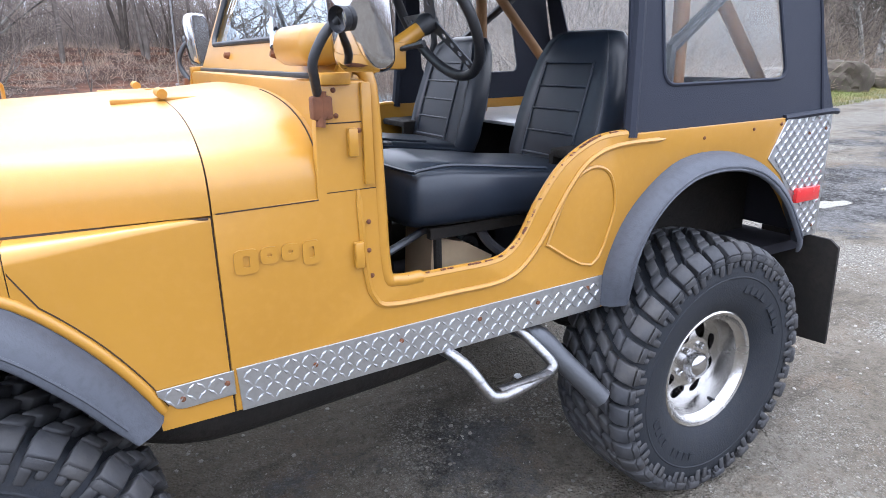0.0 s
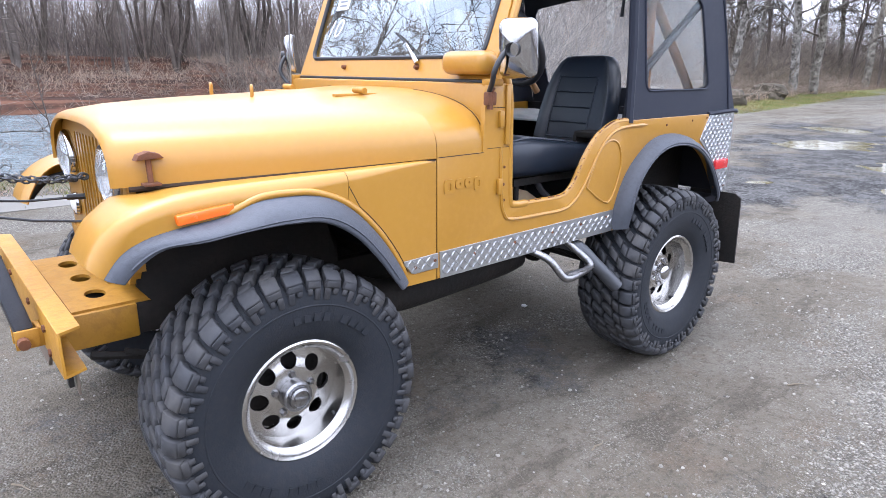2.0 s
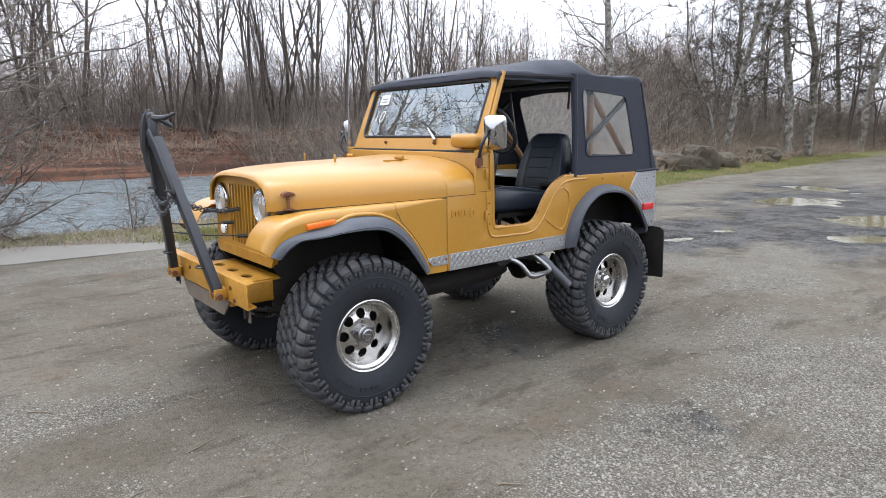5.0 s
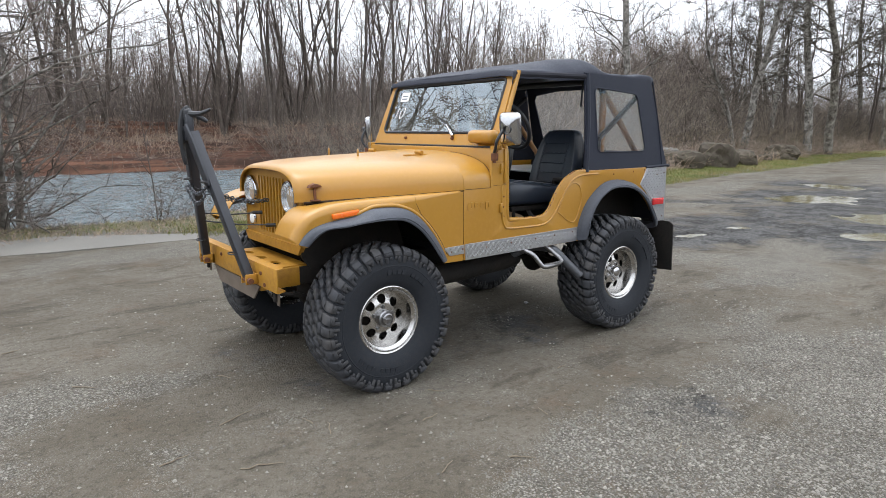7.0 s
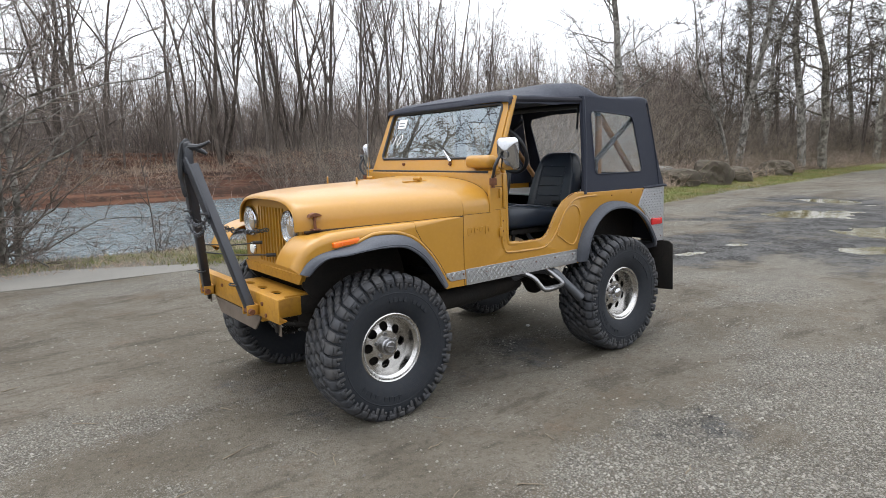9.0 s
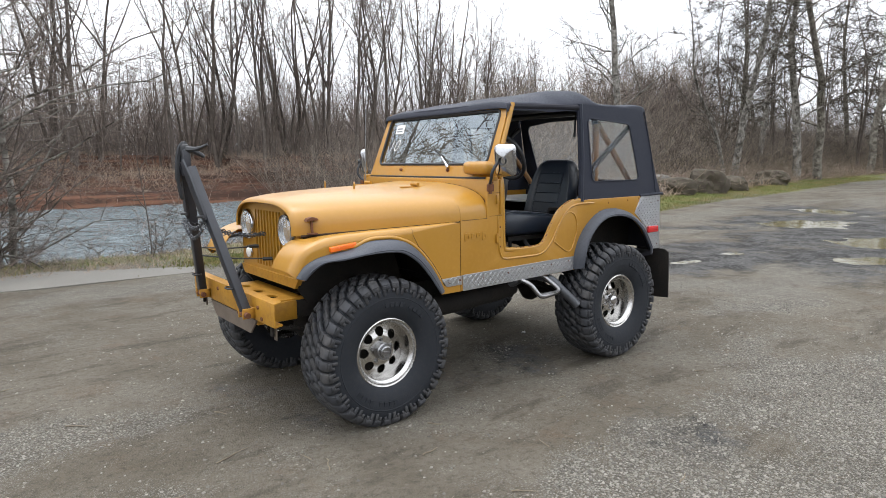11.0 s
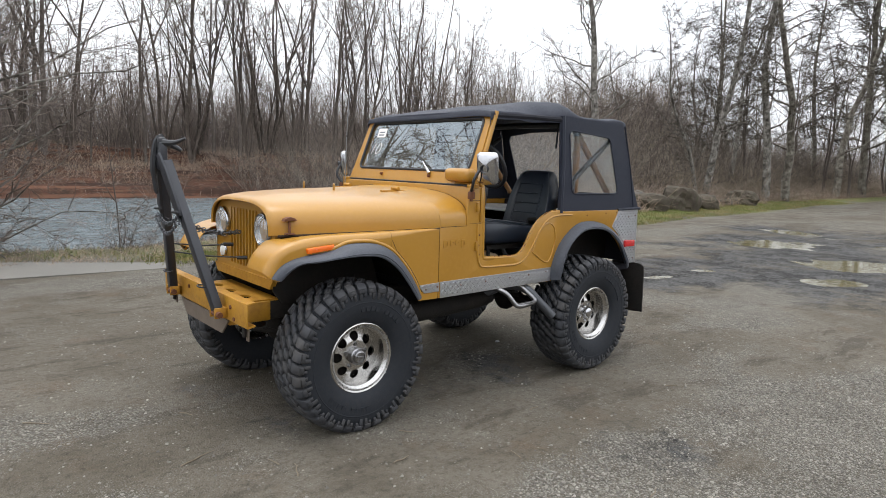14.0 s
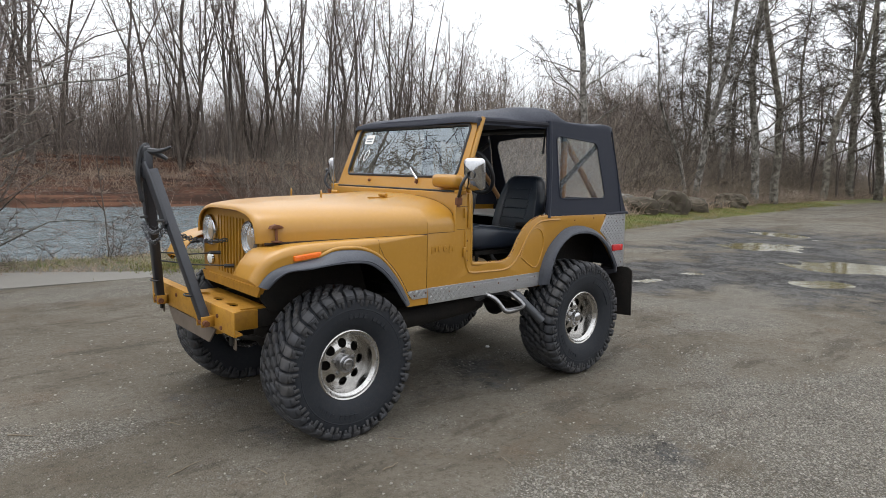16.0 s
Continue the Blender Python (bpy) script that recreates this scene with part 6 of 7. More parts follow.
# ---- trees, brush and stones ----
def tree_lines(rng, height, stems, lean, limbs, limb_len, up, twigs, droop=0.0, r0=None, first=0.25, sub=6, wob=0.05, fine=0.011, forks=0):
    """Centre lines with radii: (thick lines, thin lines)."""
    thick, thin = [], []
    r0 = r0 or height * 0.011

    def grow(p, d, length, r, n, wobble, bend):
        pts, rs = [p.copy()], [r]
        d = d.normalized()
        home = d.copy()
        for i in range(n):
            d = (d * 0.8 + home * 0.2 + Vector((rng.gauss(0, wobble), rng.gauss(0, wobble), rng.gauss(0, wobble) + bend))).normalized()
            p = p + d * (length / n)
            pts.append(p.copy())
            rs.append(max(r * (1 - 0.88 * (i + 1) / n), 0.004))
        return pts, rs

    def along(pts, rs, t):
        f = t * (len(pts) - 1)
        i = min(int(f), len(pts) - 2)
        return pts[i].lerp(pts[i + 1], f - i), (pts[i + 1] - pts[i]).normalized(), rs[i] + (rs[i + 1] - rs[i]) * (f - i)

    for s in range(stems):
        a = rng.uniform(0, math.tau)
        tilt = lean * rng.uniform(0.4, 1.4) if stems > 1 else lean
        d = Vector((math.cos(a) * tilt, math.sin(a) * tilt, 1))
        h = height * (1 if s == 0 else rng.uniform(0.6, 0.95))
        pts, rs = grow(Vector((0.3 * math.cos(a), 0.3 * math.sin(a), -0.3)) * (1 if stems > 1 else 0.2) + Vector((0, 0, -0.1)), d, h, r0 * (1 if s == 0 else rng.uniform(0.55, 0.9)), 14, wob, 0.02)
        thick.append((pts, rs))
        bearers = [(pts, rs, h)]
        for k in range(forks):
            q, dd, r = along(pts, rs, rng.uniform(0.22, 0.6))
            a = rng.uniform(0, math.tau)
            hh = h * rng.uniform(0.38, 0.58)
            fp, fr = grow(q, Vector((math.cos(a), math.sin(a), 1.9)), hh, r * rng.uniform(0.5, 0.75), 9, wob * 1.2, 0.06)
            thick.append((fp, fr))
            bearers.append((fp, fr, hh * 1.2))
        for k in range(limbs):
            pts, rs, h = bearers[k % len(bearers)]
            t = first + (0.97 - first) * (k + rng.random()) / limbs
            q, dd, r = along(pts, rs, t)
            a = rng.uniform(0, math.tau)
            out = Vector((math.cos(a), math.sin(a), up + rng.uniform(-0.2, 0.3)))
            ln = limb_len * h * (1.15 - 0.75 * t) * rng.uniform(0.6, 1.25)
            lp, lr = grow(q, out, ln, max(r * 0.30, 0.010), 6, 0.20 + 0.2 * droop, 0.07 - droop * 0.22)
            thick.append((lp, lr))
            for j in range(sub):
                tt = rng.uniform(0.2, 0.98)
                q2, d2, r2 = along(lp, lr, tt)
                side = Vector((rng.gauss(0, 1), rng.gauss(0, 1), rng.gauss(0, 0.6) + 0.3 - droop))
                bp, br = grow(q2, d2 * 0.7 + side.normalized() * 0.9, ln * rng.uniform(0.22, 0.5) * (1 - 0.8 * droop), max(r2 * 0.5, fine * 1.4), 2, 0.20, 0.04 - droop * 0.1)
                thin.append((bp, br))
                for w in range(twigs):
                    q3, d3, r3 = along(bp, br, rng.uniform(0.15, 1.0))
                    side = Vector((rng.gauss(0, 1), rng.gauss(0, 1), rng.gauss(0, 0.7) + 0.2 - droop))
                    tp, tr = grow(q3, d3 * 0.6 + side.normalized() * 0.9, ln * rng.uniform(0.10, 0.28) * (1 - 1.2 * droop), fine, 1, 0.2, 0.02 - droop * 0.12)
                    thin.append((tp, [max(v, fine * 0.55) for v in tr]))
    return thick, thin


def tubes_mesh(name, lines, sides, mat):
    """Tapered round stems that end in a point."""
    verts, faces = [], []
    cs = [(math.cos(k * math.tau / sides), math.sin(k * math.tau / sides)) for k in range(sides)]
    for pts, rs in lines:
        base = len(verts)
        d = (pts[-1] - pts[0]).normalized()
        u = d.cross(Vector((0.31, 0.87, 0.2))).normalized()
        v = d.cross(u)
        for p, r in zip(pts[:-1], rs):
            for c, s in cs:
                verts.append((p.x + r * (c * u.x + s * v.x), p.y + r * (c * u.y + s * v.y), p.z + r * (c * u.z + s * v.z)))
        verts.append(tuple(pts[-1]))
        tip, last = len(verts) - 1, len(pts) - 2
        for i in range(last):
            for k in range(sides):
                a, b = base + i * sides + k, base + i * sides + (k + 1) % sides
                faces.append((a, b, b + sides, a + sides))
        for k in range(sides):
            faces.append((base + last * sides + k, base + last * sides + (k + 1) % sides, tip))
    return raw_mesh(name, verts, faces, mat)


def make_tree(seed, label, bark, twig, **kw):
    rng = random.Random(seed)
    thick, thin = tree_lines(rng, **kw)
    tr = tagged(new("tree"), label, "tree", "bare trees round the lot")
    for name, lines, n, mat in (("trunk", thick, 5, bark), ("crown", thin, 3, twig)):
        ob = new(name, tubes_mesh(name, lines, n, mat))
        ob.parent = tr
    return tr


def polar(bearing, dist):
    """A place by its bearing (degrees from +y towards +x) and distance from the open end of the lot."""
    return -2.0 + dist * math.sin(radians(bearing)), -3.9 + dist * math.cos(radians(bearing))


def stand(ob, x, y, turn, scale=1.0, sink=0.1):
    ob.scale = (scale,) * 3
    ob.matrix_basis = Matrix.Translation((x, y, level(x, y) - sink)) @ Matrix.Rotation(radians(turn), 4, "Z") @ Matrix.Diagonal((scale, scale, scale, 1))


TALL = "tall bare grey-brown tree on the far river bank"
kinds = [make_tree(10 + k, TALL, (BARK_DARK, BARK_MID, BARK_BROWN, BARK_MID, BARK_BROWN, BARK_MID)[k], TWIG, height=19 + 2 * (k % 3), stems=(3, 2, 4, 1, 2, 1)[k], lean=(0.10, 0.06, 0.12, 0.04, 0.08, 0.03)[k], limbs=(16, 20, 13, 34, 20, 30)[k], limb_len=(0.24, 0.26, 0.22, 0.26, 0.28, 0.20)[k], up=(2.0, 1.7, 2.2, 1.4, 2.0, 1.6)[k], twigs=5, r0=(0.19, 0.21, 0.15, 0.20, 0.18, 0.16)[k], sub=9, wob=(0.07, 0.06, 0.08, 0.05, 0.09, 0.06)[k], first=0.16, forks=(1, 3, 1, 4, 3, 2)[k]) for k in range(6)]
sparse = [make_tree(30 + k, "slim bare grey tree in the woods beyond", BARK_MID, TWIG, height=18, stems=2, lean=0.10, limbs=14, limb_len=0.26, up=1.8, twigs=4, r0=0.15, sub=7, wob=0.07, first=0.15) for k in range(2)]
far_rows = []
rng = random.Random(77)
for bearing, dist, kind, size in ((7.2, 54, 0, 1.0), (9.1, 52, 2, 1.05), (10.2, 55, 1, 1.05), (11.5, 57, 3, 0.5), (14.5, 58, 5, 0.5), (16.5, 54, 1, 1.0), (18.9, 53, 2, 1.05), (19.8, 55, 4, 1.1), (21.2, 54, 0, 1.0), (24.2, 55, 3, 0.95),
                                  (26.0, 54, 2, 1.0), (27.7, 56, 0, 1.0), (29.1, 57, 4, 1.0), (31.8, 56, 1, 1.1), (33.8, 60, 5, 1.0), (35.3, 63, 4, 1.0), (36.8, 58, 2, 1.1), (39.0, 60, 3, 1.1), (41.2, 63, 1, 1.05), (43.3, 64, 4, 1.1), (45.0, 66, 2, 1.05), (47, 68, 0, 1.0), (49.2, 70, 3, 0.95), (51.2, 66, 5, 0.9), (23.0, 60, 5, 1.0), (30.5, 63, 3, 1.1), (13.0, 62, 4, 0.42), (3, 53, 3, 1.0), (-1, 52, 1, 1.0), (-5, 55, 4, 1.0)):
    far_rows.append((bearing, dist, kind, size))
# A lower second growth behind; it thins out where the sky comes down between the tall groups.
for k in range(44):
    bearing = -14 + 78 * (k + rng.random()) / 44
    low = 10.3 < bearing < 15.2 or 44 < bearing < 53 or 55 < bearing < 60
    far_rows.append((bearing, rng.uniform(58, 84), rng.randrange(6), rng.uniform(0.38, 0.52) if low else rng.uniform(0.5, 0.85)))
for k in range(14):
    far_rows.append((42 + 17 * (k + rng.random()) / 14, rng.uniform(62, 82), rng.randrange(6), rng.uniform(0.5, 0.8)))
for k in range(26):
    far_rows.append((rng.uniform(-14, 62), rng.uniform(60, 105), 6 + rng.randrange(2), rng.uniform(0.6, 0.8)))
SOURCES = [0, 1, 2, 3, 4, 5, len(far_rows) - 2, len(far_rows) - 1]
for i, (bearing, dist, kind, size) in enumerate(far_rows):
    x, y = polar(bearing, dist)
    if y < far_shore(x) + 6:
        y = float(far_shore(x)) + 6 + rng.uniform(0, 3)
    if i in SOURCES:
        t = (kinds + sparse)[SOURCES.index(i)]
    else:
        t = copy_thing((kinds + sparse)[kind], Matrix.Identity(4))
    stand(t, x, y, rng.uniform(0, 360), size)

# Pale and mossy trees behind the boulders.
PALE = "bare tree with pale mottled bark beside the grass strip"
MOSSY = "dark mossy bare tree with drooping twigs beside the lot"
pale = [make_tree(40 + k, PALE, BARK_PALE, TWIG_DARK, height=17 + k, stems=(1, 2)[k], lean=(0.05, 0.20)[k], limbs=26, limb_len=0.27, up=0.8, twigs=7, droop=0.15, r0=0.23, sub=10, first=0.15, wob=0.07) for k in range(2)]
mossy = [make_tree(50 + k, MOSSY, (BARK_PALE, BARK_LICHEN, BARK_LICHEN)[k], TWIG_DARK, height=18 + k, stems=(1, 1, 2)[k], lean=(0.08, 0.05, 0.14)[k], limbs=26, limb_len=0.32, up=0.75, twigs=7, droop=0.40, r0=0.23, sub=19, first=0.14, wob=0.06, fine=0.0125) for k in range(3)]
near_rows = [(pale[0], 53.4, 36, 20, 1.05), (pale[1], 62.1, 39.5, 140, 1.0), (mossy[0], 67.0, 43, 60, 1.15), (mossy[1], 68.6, 44, 10, 1.15), (mossy[2], 73.6, 60, 200, 1.4)]
for ob, bearing, dist, turn, size in near_rows:
    stand(ob, *polar(bearing, dist), turn, size)
for ob, bearing, dist, turn, size in ((pale[0], 64.5, 50, 250, 0.9), (mossy[1], 75.3, 62, 250, 1.5), (mossy[0], 80, 58, 120, 1.3), (mossy[1], 86, 60, 20, 1.3), (pale[0], 55.5, 52, 75, 0.6), (pale[0], 58.5, 60, 220, 0.6), (mossy[0], 64.2, 60, 10, 0.95), (mossy[2], 70.5, 66, 90, 1.0), (mossy[1], 77.6, 54, 70, 1.1), (mossy[2], 62.8, 54, 30, 0.9), (mossy[1], 71.8, 55, 160, 1.2)):
    stand(copy_thing(ob, Matrix.Identity(4)), *polar(bearing, dist), turn, size)

for k in range(22):
    stand(copy_thing(sparse[k % 2], Matrix.Identity(4)), *polar(51.0 + 1.4 * k + rng.uniform(-0.8, 0.8), rng.uniform(52, 72)), 47 * k, rng.uniform(0.45, 0.85))

# Trees on the near bank up-river, mirrored in the windscreen, and unseen trees added round the rest of the lot.
BANK = "slender bare tree on the near river bank"
bank_kinds = [make_tree(60 + k, BANK, BARK_MID, TWIG, height=(10, 12)[k], stems=(2, 1)[k], lean=0.12, limbs=(16, 20)[k], limb_len=0.42, up=0.6, twigs=5, r0=0.15, sub=8, first=0.2, wob=0.14, fine=0.010) for k in range(2)]
for k, (x, y, turn, size) in enumerate(((-5.6, 10.2, 20, 1.0), (-7.6, 11.0, 80, 1.1), (-6.6, 12.2, 200, 1.0), (-9.2, 10.4, 120, 1.0), (-11.5, 12, 250, 1.1), (-8.6, 13.0, 300, 1.1))):
    stand(bank_kinds[k] if k < 2 else copy_thing(bank_kinds[k % 2], Matrix.Identity(4)), x, y, turn, size)
for k in range(9):
    a = radians(95 + 170 * k / 8)
    stand(copy_thing(sparse[k % 2], Matrix.Identity(4)), 34 * math.sin(a) * 1.3 + 3, -4 + 34 * math.cos(a), 40 * k, 0.85)


# Brush: many thin stems, too many to count.
def thicket(name, label, mat, count, place, tall, radius, seed, spread_=0.5, segs=3, sides=3, forks=2, cap=None):
    rng, lines = random.Random(seed), []
    for _ in range(count):
        x, y = place(rng)
        z = level(x, y)
        h = rng.uniform(*tall) * rng.uniform(0.5, 1.0)
        if cap:
            h = min(h, cap(x, y) * rng.uniform(0.6, 1.0))
        a, tilt = rng.uniform(0, math.tau), spread_ * rng.random() ** 0.7
        p, d = Vector((x, y, z - 0.05 * min(1.0, h))), Vector((math.cos(a) * tilt, math.sin(a) * tilt, 1)).normalized()
        pts, rs = [p.copy()], [radius]
        for i in range(segs):
            d = (d + Vector((rng.gauss(0, 0.2), rng.gauss(0, 0.2), -0.16 * spread_))).normalized()
            p = p + d * (h / segs)
            pts.append(p.copy())
            rs.append(radius * (1 - 0.75 * (i + 1) / segs))
        lines.append((pts, rs))
        for f in range(forks):
            q = pts[rng.randrange(1, len(pts) - 1) if len(pts) > 2 else 1]
            e = q + Vector((rng.gauss(0, 0.3), rng.gauss(0, 0.3), rng.uniform(0.05, 0.45))) * h * 0.5
            lines.append(([q, e], [radius * 0.55, radius * 0.3]))
    return tagged(new(name, tubes_mesh(name, lines, sides, mat)), label, "brush", kind="stuff")


def on_far_bank(d0, d1, x0=-22, x1=62):
    def place(rng):
        x = rng.uniform(x0, x1)
        return x, float(far_shore(x)) + rng.uniform(d0, d1)
    return place


def behind_boulders(d0, d1, x0=13, x1=84):
    def place(rng):
        x = x0 + (x1 - x0) * rng.random() ** 1.25
        return x, float(grass_edge(x)) + d0 + (d1 - d0) * rng.random() ** 1.3
    return place


def rising_cover(x, y):
    """East of the boulders the cover is low by the lot and rises with the distance."""
    east = step(60.0, 66.0, math.degrees(math.atan2(x + 2.0, y + 3.9)))
    return 12.0 + (max(0.7, 0.19 * (math.hypot(x - 13.0, y - 1.8)) - 1.2) - 12.0) * float(east)


thicket("bank_brambles", "tangled dead brambles along the far bank top", BRUSH, 6500, on_far_bank(1.8, 9), (0.7, 1.9), 0.015, 1, 1.8)
thicket("bank_straw", "pale dead grass along the far bank edge", STRAW, 9000, on_far_bank(3.0, 9), (0.5, 1.3), 0.013, 2, 1.1, 2, 3, 0)
thicket("bank_debris", "matted roots and flood debris on the far bank face", BRUSH, 2600, on_far_bank(-0.2, 3.0), (0.6, 2.2), 0.016, 15, 6.0, 2, 3, 0)
thicket("far_brush", "grey-brown leafless undergrowth below the far trees", TWIG, 10000, on_far_bank(8, 26, -30, 75), (3.0, 11.0), 0.023, 3, 0.4, 3, 3, 3)
thicket("far_woods", "grey leafless woods beyond the far bank", TWIG, 6500, on_far_bank(24, 75, -60, 140), (8.0, 17.0), 0.040, 9, 0.3, 3, 3, 3)
thicket("lot_brush", "red-brown leafless brush behind the boulders", BRUSH, 9000, behind_boulders(2.4, 10), (0.4, 1.9), 0.0105, 4, 1.7, 3, 3, 3)
thicket("lot_scrub", "brown leafless saplings behind the boulders", SCRUB, 10000, behind_boulders(6.0, 20), (1.8, 5.2), 0.0125, 5, 0.9, 3, 3, 4, rising_cover)
thicket("lot_canes", "pale arching dead canes tangled behind the boulders", STICK, 1500, behind_boulders(2.6, 12), (1.5, 4.6), 0.017, 23, 1.6, 4, 3, 3)
thicket("lot_straw", "flattened dead grass at the edge of the brush", STRAW, 7000, behind_boulders(2.0, 6), (0.3, 1.0), 0.008, 6, 1.3, 2, 3, 0)

thicket("lot_haze", "grey-brown leafless thicket behind the brush", SCRUB, 7000, behind_boulders(10, 40, 18, 100), (4.2, 9.4), 0.016, 12, 0.6, 3, 3, 5, rising_cover)


def river_bend(rng):
    return polar(rng.uniform(40, 60), rng.uniform(52, 84))


thicket("bend_woods", "grey-brown leafless woods at the river bend", TWIG, 7500, river_bend, (6.0, 13.0), 0.030, 17, 0.35, 3, 3, 4)


def round_lot(rng):
    a = radians(rng.uniform(88, 272))
    d = rng.uniform(36, 50)
    return 1.3 * d * math.sin(a) + 3, -4 + d * math.cos(a)


# Out of view; added to darken window reflections and light on the left side.
thicket("lot_woods", "unseen leafless woods added behind the lot to darken reflections", TWIG, 2500, round_lot, (6.0, 13.0), 0.06, 10, 0.3, 3, 3, 4)


def near_bank(rng):
    x = rng.uniform(-6, 5)
    return x, float(bank_lip(x)) + rng.uniform(-1.1, 1.6)


thicket("straw_bits", "bits of dead straw scattered on the gravel", STRAW, 140, lambda r: (r.gauss(-0.6, 1.3), r.gauss(-1.2, 1.2)), (0.03, 0.10), 0.0016, 14, 14.0, 2, 3, 0)
thicket("bank_twigs", "thin leafless shrubs on the near river bank", TWIG, 240, near_bank, (0.3, 1.1), 0.005, 7, 0.9, 4, 3, 3)
thicket("bank_grass", "dead grass tufts on the near river bank", STRAW, 6500, lambda r: ((x := r.uniform(-7, 7)), float(bank_lip(x)) + r.uniform(-1.6, 0.8)), (0.05, 0.24), 0.0035, 8, 1.4, 2, 3, 0)


def turf(name, label, place, count, tall, seed):
    rng, verts, faces = random.Random(seed), [], []
    for _ in range(count):
        x, y = place(rng)
        z = level(x, y) - 0.005
        h, a, w = rng.uniform(*tall), rng.uniform(0, math.tau), rng.uniform(0.004, 0.010)
        c, s = math.cos(a), math.sin(a)
        lx, ly = rng.gauss(0, 0.4) * h, rng.gauss(0, 0.4) * h
        b = len(verts)
        verts += [(x - w * c, y - w * s, z), (x + w * c, y + w * s, z), (x + lx, y + ly, z + h)]
        faces.append((b, b + 1, b + 2))
    return tagged(new(name, raw_mesh(name, verts, faces, GRASS)), label, "grass", kind="stuff")


turf("grass_strip", "short green winter grass below the brush", lambda r: ((x := 13 + 32 * r.random() ** 1.2), float(grass_edge(x)) + r.uniform(0.1, 3.6)), 30000, (0.04, 0.12), 1)
turf("grass_verge", "short green grass on the river verge", lambda r: (r.uniform(-4, 9), r.uniform(6.9, 8.2)), 2200, (0.03, 0.10), 2)
turf("grass_patch", "small green grass patch by the ramp end", lambda r: (r.gauss(1.7, 0.45), r.gauss(6.35, 0.28)), 4000, (0.03, 0.09), 3)

# A many-stemmed tree whose long boughs hang over the water, and a whip sapling beside it.
bough = make_tree(81, "pale bare tree with long boughs hanging over the river bank", BARK_PALE, TWIG, height=8.5, stems=3, lean=0.22, limbs=17, limb_len=0.48, up=0.35, twigs=6, droop=0.18, r0=0.13, fine=0.0045, sub=11, first=0.1, wob=0.09)
stand(bough, -1.25, 9.1, 60, 1.0)
stand(copy_thing(bough, Matrix.Identity(4)), -2.9, 9.6, 200, 1.15)
whip = make_tree(83, "thin upright leafless sapling on the bank edge", BARK_MID, TWIG, height=3.2, stems=1, lean=0.04, limbs=9, limb_len=0.16, up=1.2, twigs=2, r0=0.014, fine=0.003, sub=3, first=0.3, wob=0.05)
stand(whip, 0.85, 7.9, 0, 1.0)

# Shrubby trees on the near bank.
SHRUB = "leafless arching shrub on the near river bank"
shrubs = [make_tree(70 + k, SHRUB, BARK_MID, TWIG, height=(4.6, 3.2, 2.2)[k], stems=(7, 6, 5)[k], lean=0.8, limbs=9, limb_len=0.42, up=0.5, twigs=4, droop=0.35, r0=(0.028, 0.022, 0.015)[k], fine=0.0035, sub=5, first=0.15, wob=0.12) for k in range(3)]
for ob in shrubs:
    for o in (ob, *ob.children):
        o["category"] = "shrub" if o is ob else ""
        if o is not ob:
            del o["category"]
stand(shrubs[0], -2.5, 8.5, 30, 1.0)
stand(shrubs[1], -1.75, 8.3, 100, 1.0)
stand(shrubs[2], 0.6, 8.2, 10, 0.8)
for k, (x, y, turn, size) in enumerate(((-4.2, 8.4, 200, 1.1), (-0.9, 8.3, 80, 0.6), (1.5, 8.4, 160, 0.5), (2.6, 8.7, 20, 0.5), (-3.4, 8.8, 300, 1.0), (-2.2, 8.6, 250, 1.1), (-3.0, 8.0, 40, 0.9), (-1.7, 8.8, 140, 0.9))):
    stand(copy_thing(shrubs[(0, 1, 2, 2, 1, 0, 0, 1)[k]], Matrix.Identity(4)), x, y, turn, size)

# Boulders.
def boulder(seed, sx, sy, sz, stone):
    bm = bmesh.new()
    bmesh.ops.create_icosphere(bm, subdivisions=4, radius=1.0)
    off = Vector((seed * 3.1, seed * 1.7, seed))
    for v in bm.verts:
        n = noise.noise(v.co * 1.1 + off) * 0.34 + noise.noise(v.co * 2.6 + off) * 0.20 + noise.noise(v.co * 7 + off) * 0.07 + noise.noise(v.co * 16 + off) * 0.03
        c = v.co * (1 + n)
        c = Vector(q if abs(q) < 0.84 else math.copysign(0.84 + 0.35 * (abs(q) - 0.84), q) for q in c)
        v.co = Vector((c.x * sx, c.y * sy, max(c.z, -0.5) * sz))
    return finish(bm, "boulder", stone, 24)


for k, (x, y, sx, sy, sz) in enumerate(((22.9, 10.15, 0.90, 0.85, 0.80), (20.9, 10.4, 0.95, 0.8, 0.52), (25.2, 10.3, 0.72, 0.65, 0.50), (31.6, 11.5, 0.95, 0.8, 0.60), (29.4, 11.3, 0.4, 0.35, 0.25))):
    ob = new("boulder", boulder(k + 1, sx, sy, sz, STONE))
    ob.location = (x, y, level(x, y) + 0.30 * sz)
    ob.rotation_euler = (0, 0, k * 1.3)
    tagged(ob, "grey-brown weathered boulder at the grass edge", "boulder", "boulders along the lot")
ob = new("boulder", boulder(9, 1.2, 0.6, 0.5, PALE_STONE))
x, y = 22.6, 12.4
ob.location = (x, y, level(x, y) + 0.06)
tagged(ob, "large pale boulder half hidden in the brush", "boulder", "boulders along the lot")

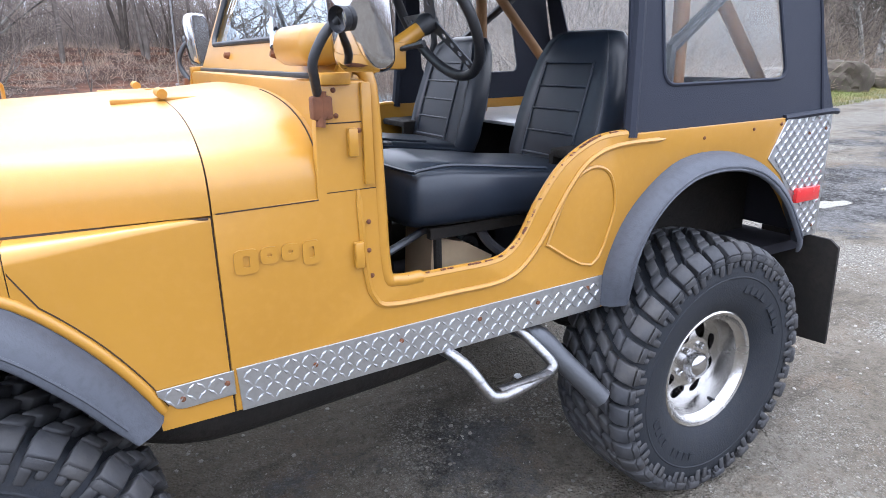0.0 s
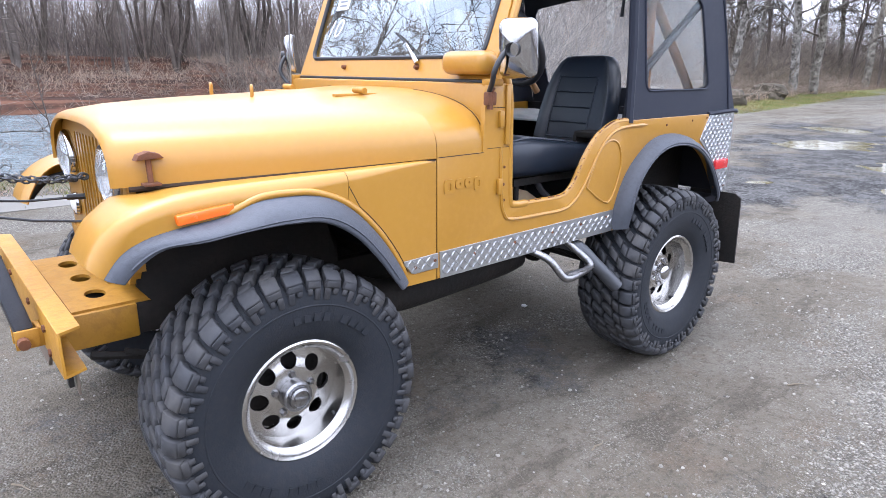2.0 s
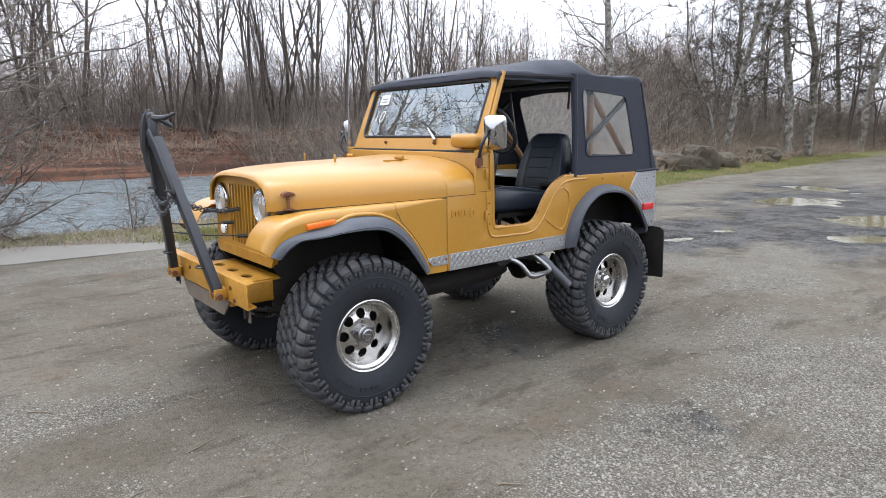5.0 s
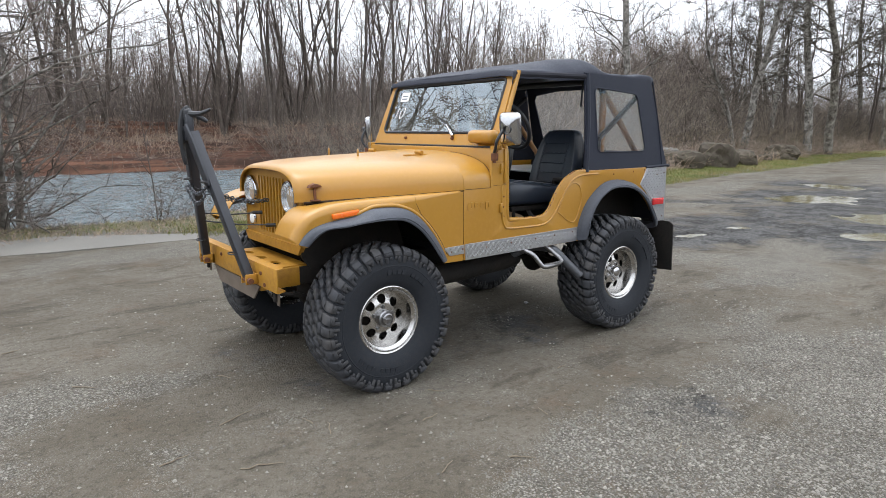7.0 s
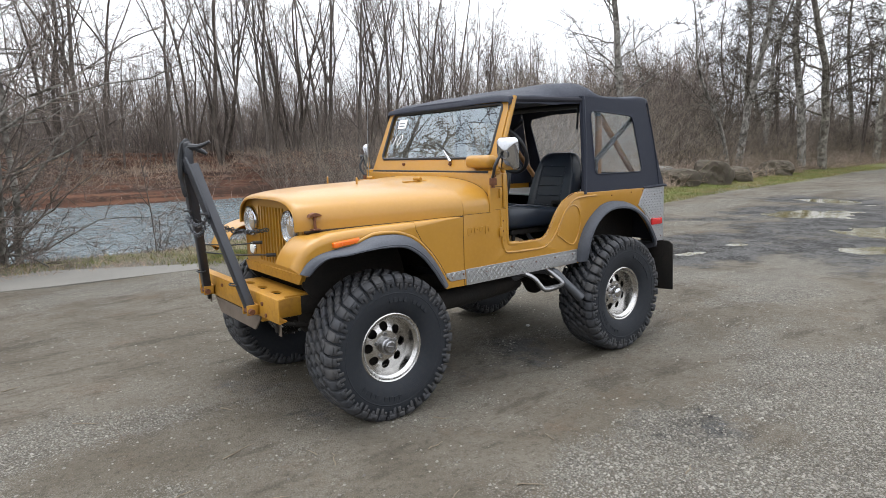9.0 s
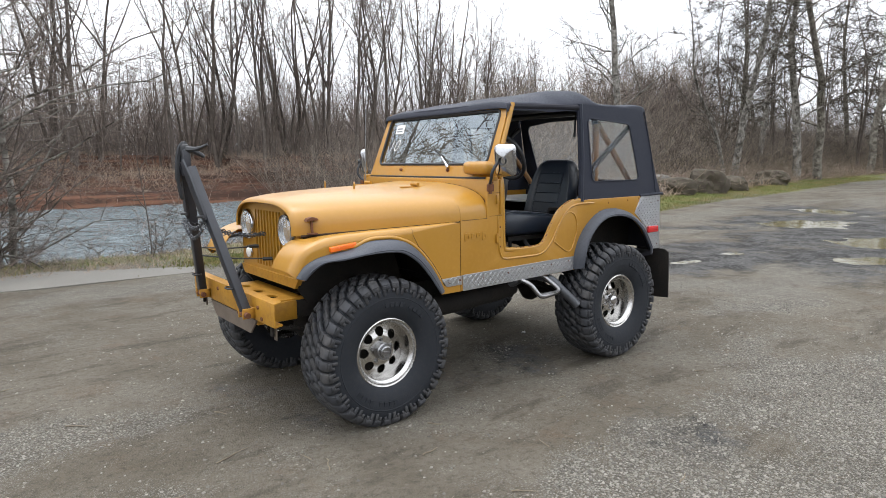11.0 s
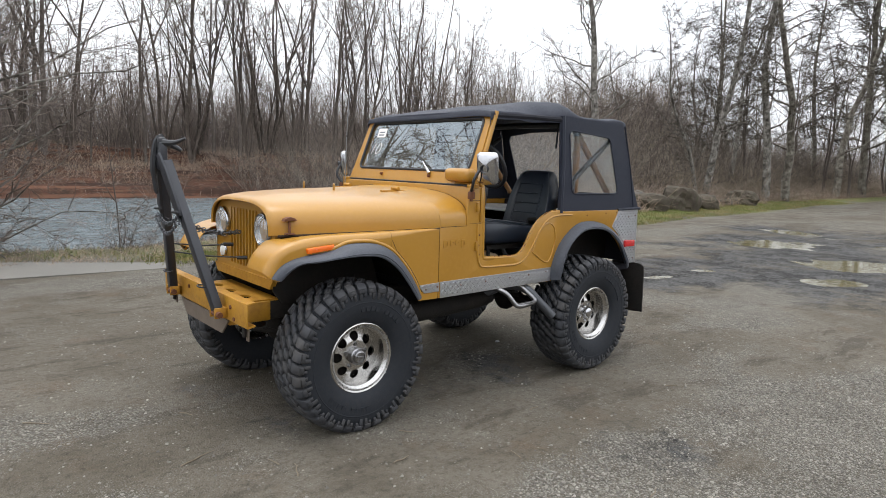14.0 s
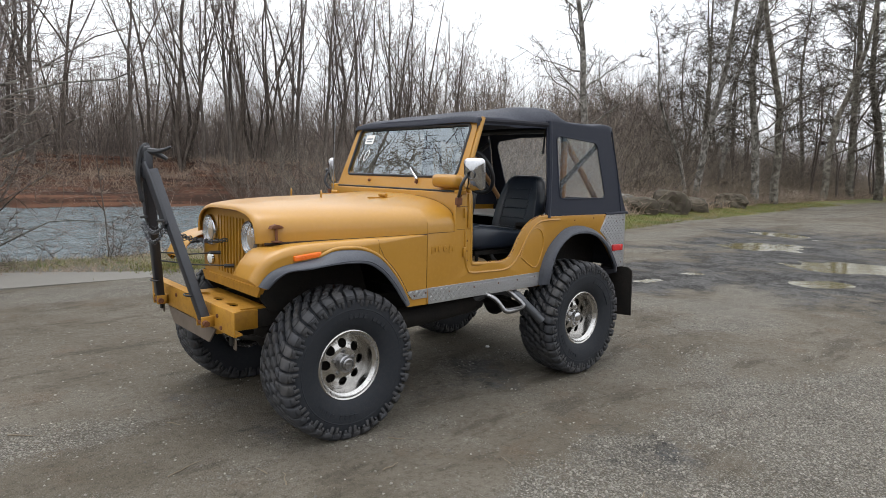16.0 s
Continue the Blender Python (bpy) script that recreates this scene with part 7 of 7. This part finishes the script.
# Loose stones on the lot, denser near the camera's end.
def pebbles(name, label, count, place, size, seed):
    rng, verts, faces = random.Random(seed), [], []
    for _ in range(count):
        x, y = next(place)
        z = level(x, y)
        s = size[0] + (size[1] - size[0]) * rng.random() ** 3
        a = rng.uniform(0, math.tau)
        b = len(verts)
        for k in range(5):
            t = a + k * math.tau / 5
            r = s * rng.uniform(0.7, 1.15)
            verts.append((x + r * math.cos(t), y + r * math.sin(t), z - 0.002))
        for k in range(5):
            t = a + 0.3 + k * math.tau / 5
            r = s * rng.uniform(0.45, 0.75)
            verts.append((x + r * math.cos(t), y + r * math.sin(t), z + s * rng.uniform(0.25, 0.6)))
        faces += [(b + k, b + (k + 1) % 5, b + 5 + (k + 1) % 5, b + 5 + k) for k in range(5)] + [tuple(b + 5 + k for k in range(5))]
    return tagged(new(name, raw_mesh(name, verts, faces, PEBBLE, False)), label, "gravel", kind="stuff")


def scattered(seed, low, high, least):
    """Places on the lot, more of them where the gravel lies thick."""
    rng = np.random.RandomState(seed)
    while True:
        x, y = rng.uniform(low[0], high[0], 4000), rng.uniform(low[1], high[1], 4000)
        ok = rng.uniform(0, 1, 4000) < least + (1 - least) * gravelly(x, y) ** 2
        yield from zip(x[ok].tolist(), y[ok].tolist())


pebbles("loose_gravel", "small loose stones scattered on the lot", 26000, scattered(1, (-3.2, -3.6), (5.2, 3.0), 0.10), (0.0024, 0.0135), 1)
pebbles("coarse_gravel", "patches of coarser grey gravel", 12000, scattered(2, (0.2, -3.4), (5.0, -0.9), 0.03), (0.0030, 0.0130), 2)


def stick(x, y, turn, length, r=0.004):
    rng = random.Random(int(x * 100 + y * 7))
    bm = bmesh.new()
    pts = [(length * (k / 5 - 0.5), 0.03 * rng.gauss(0, 1) * length, r + 0.002) for k in range(6)]
    tube(bm, pts, [r, r, r * 0.9, r * 0.8, r * 0.6, r * 0.35], 6)
    ob = part("stick", bm, STICK, None)
    ob.matrix_world = pose(x, y, level(x, y), 0, 0, turn)
    tagged(ob, "short dead twig lying on the gravel", "stick", "sticks on the ground")


for x, y, turn, length in ((-1.49, 0.36, -35, 0.16), (-0.75, 0.0, -60, 0.10), (-0.9, -0.62, 20, 0.22), (-0.55, -1.05, 70, 0.14), (-0.98, -1.2, -20, 0.2), (-0.05, -1.28, 10, 0.12), (0.2, -1.0, -50, 0.10), (-0.6, -0.9, 100, 0.09), (-1.8, 1.4, 15, 0.12), (0.9, 0.7, 60, 0.16), (1.1, -1.2, 5, 0.09), (-0.3, -1.75, 30, 0.12), (0.5, -1.6, 75, 0.10), (0.05, -1.9, -40, 0.13), (-1.3, -0.9, 10, 0.15), (0.75, -2.3, 15, 0.11), (2.3, -1.5, -30, 0.1)):
    stick(x, y, turn, length)
bm = bmesh.new()
bmesh.ops.create_icosphere(bm, subdivisions=2, radius=0.045)
for v in bm.verts:
    v.co *= 1 + 0.5 * noise.noise(v.co * 40)
    v.co.z *= 0.45
ob = part("litter", bm, FOIL, None, angle=10)
ob.scale = (0.42, 0.42, 0.42)
ob.location = (2.05, 0.09, 0.012)
tagged(ob, "crumpled pale scrap of litter under the vehicle", "litter")
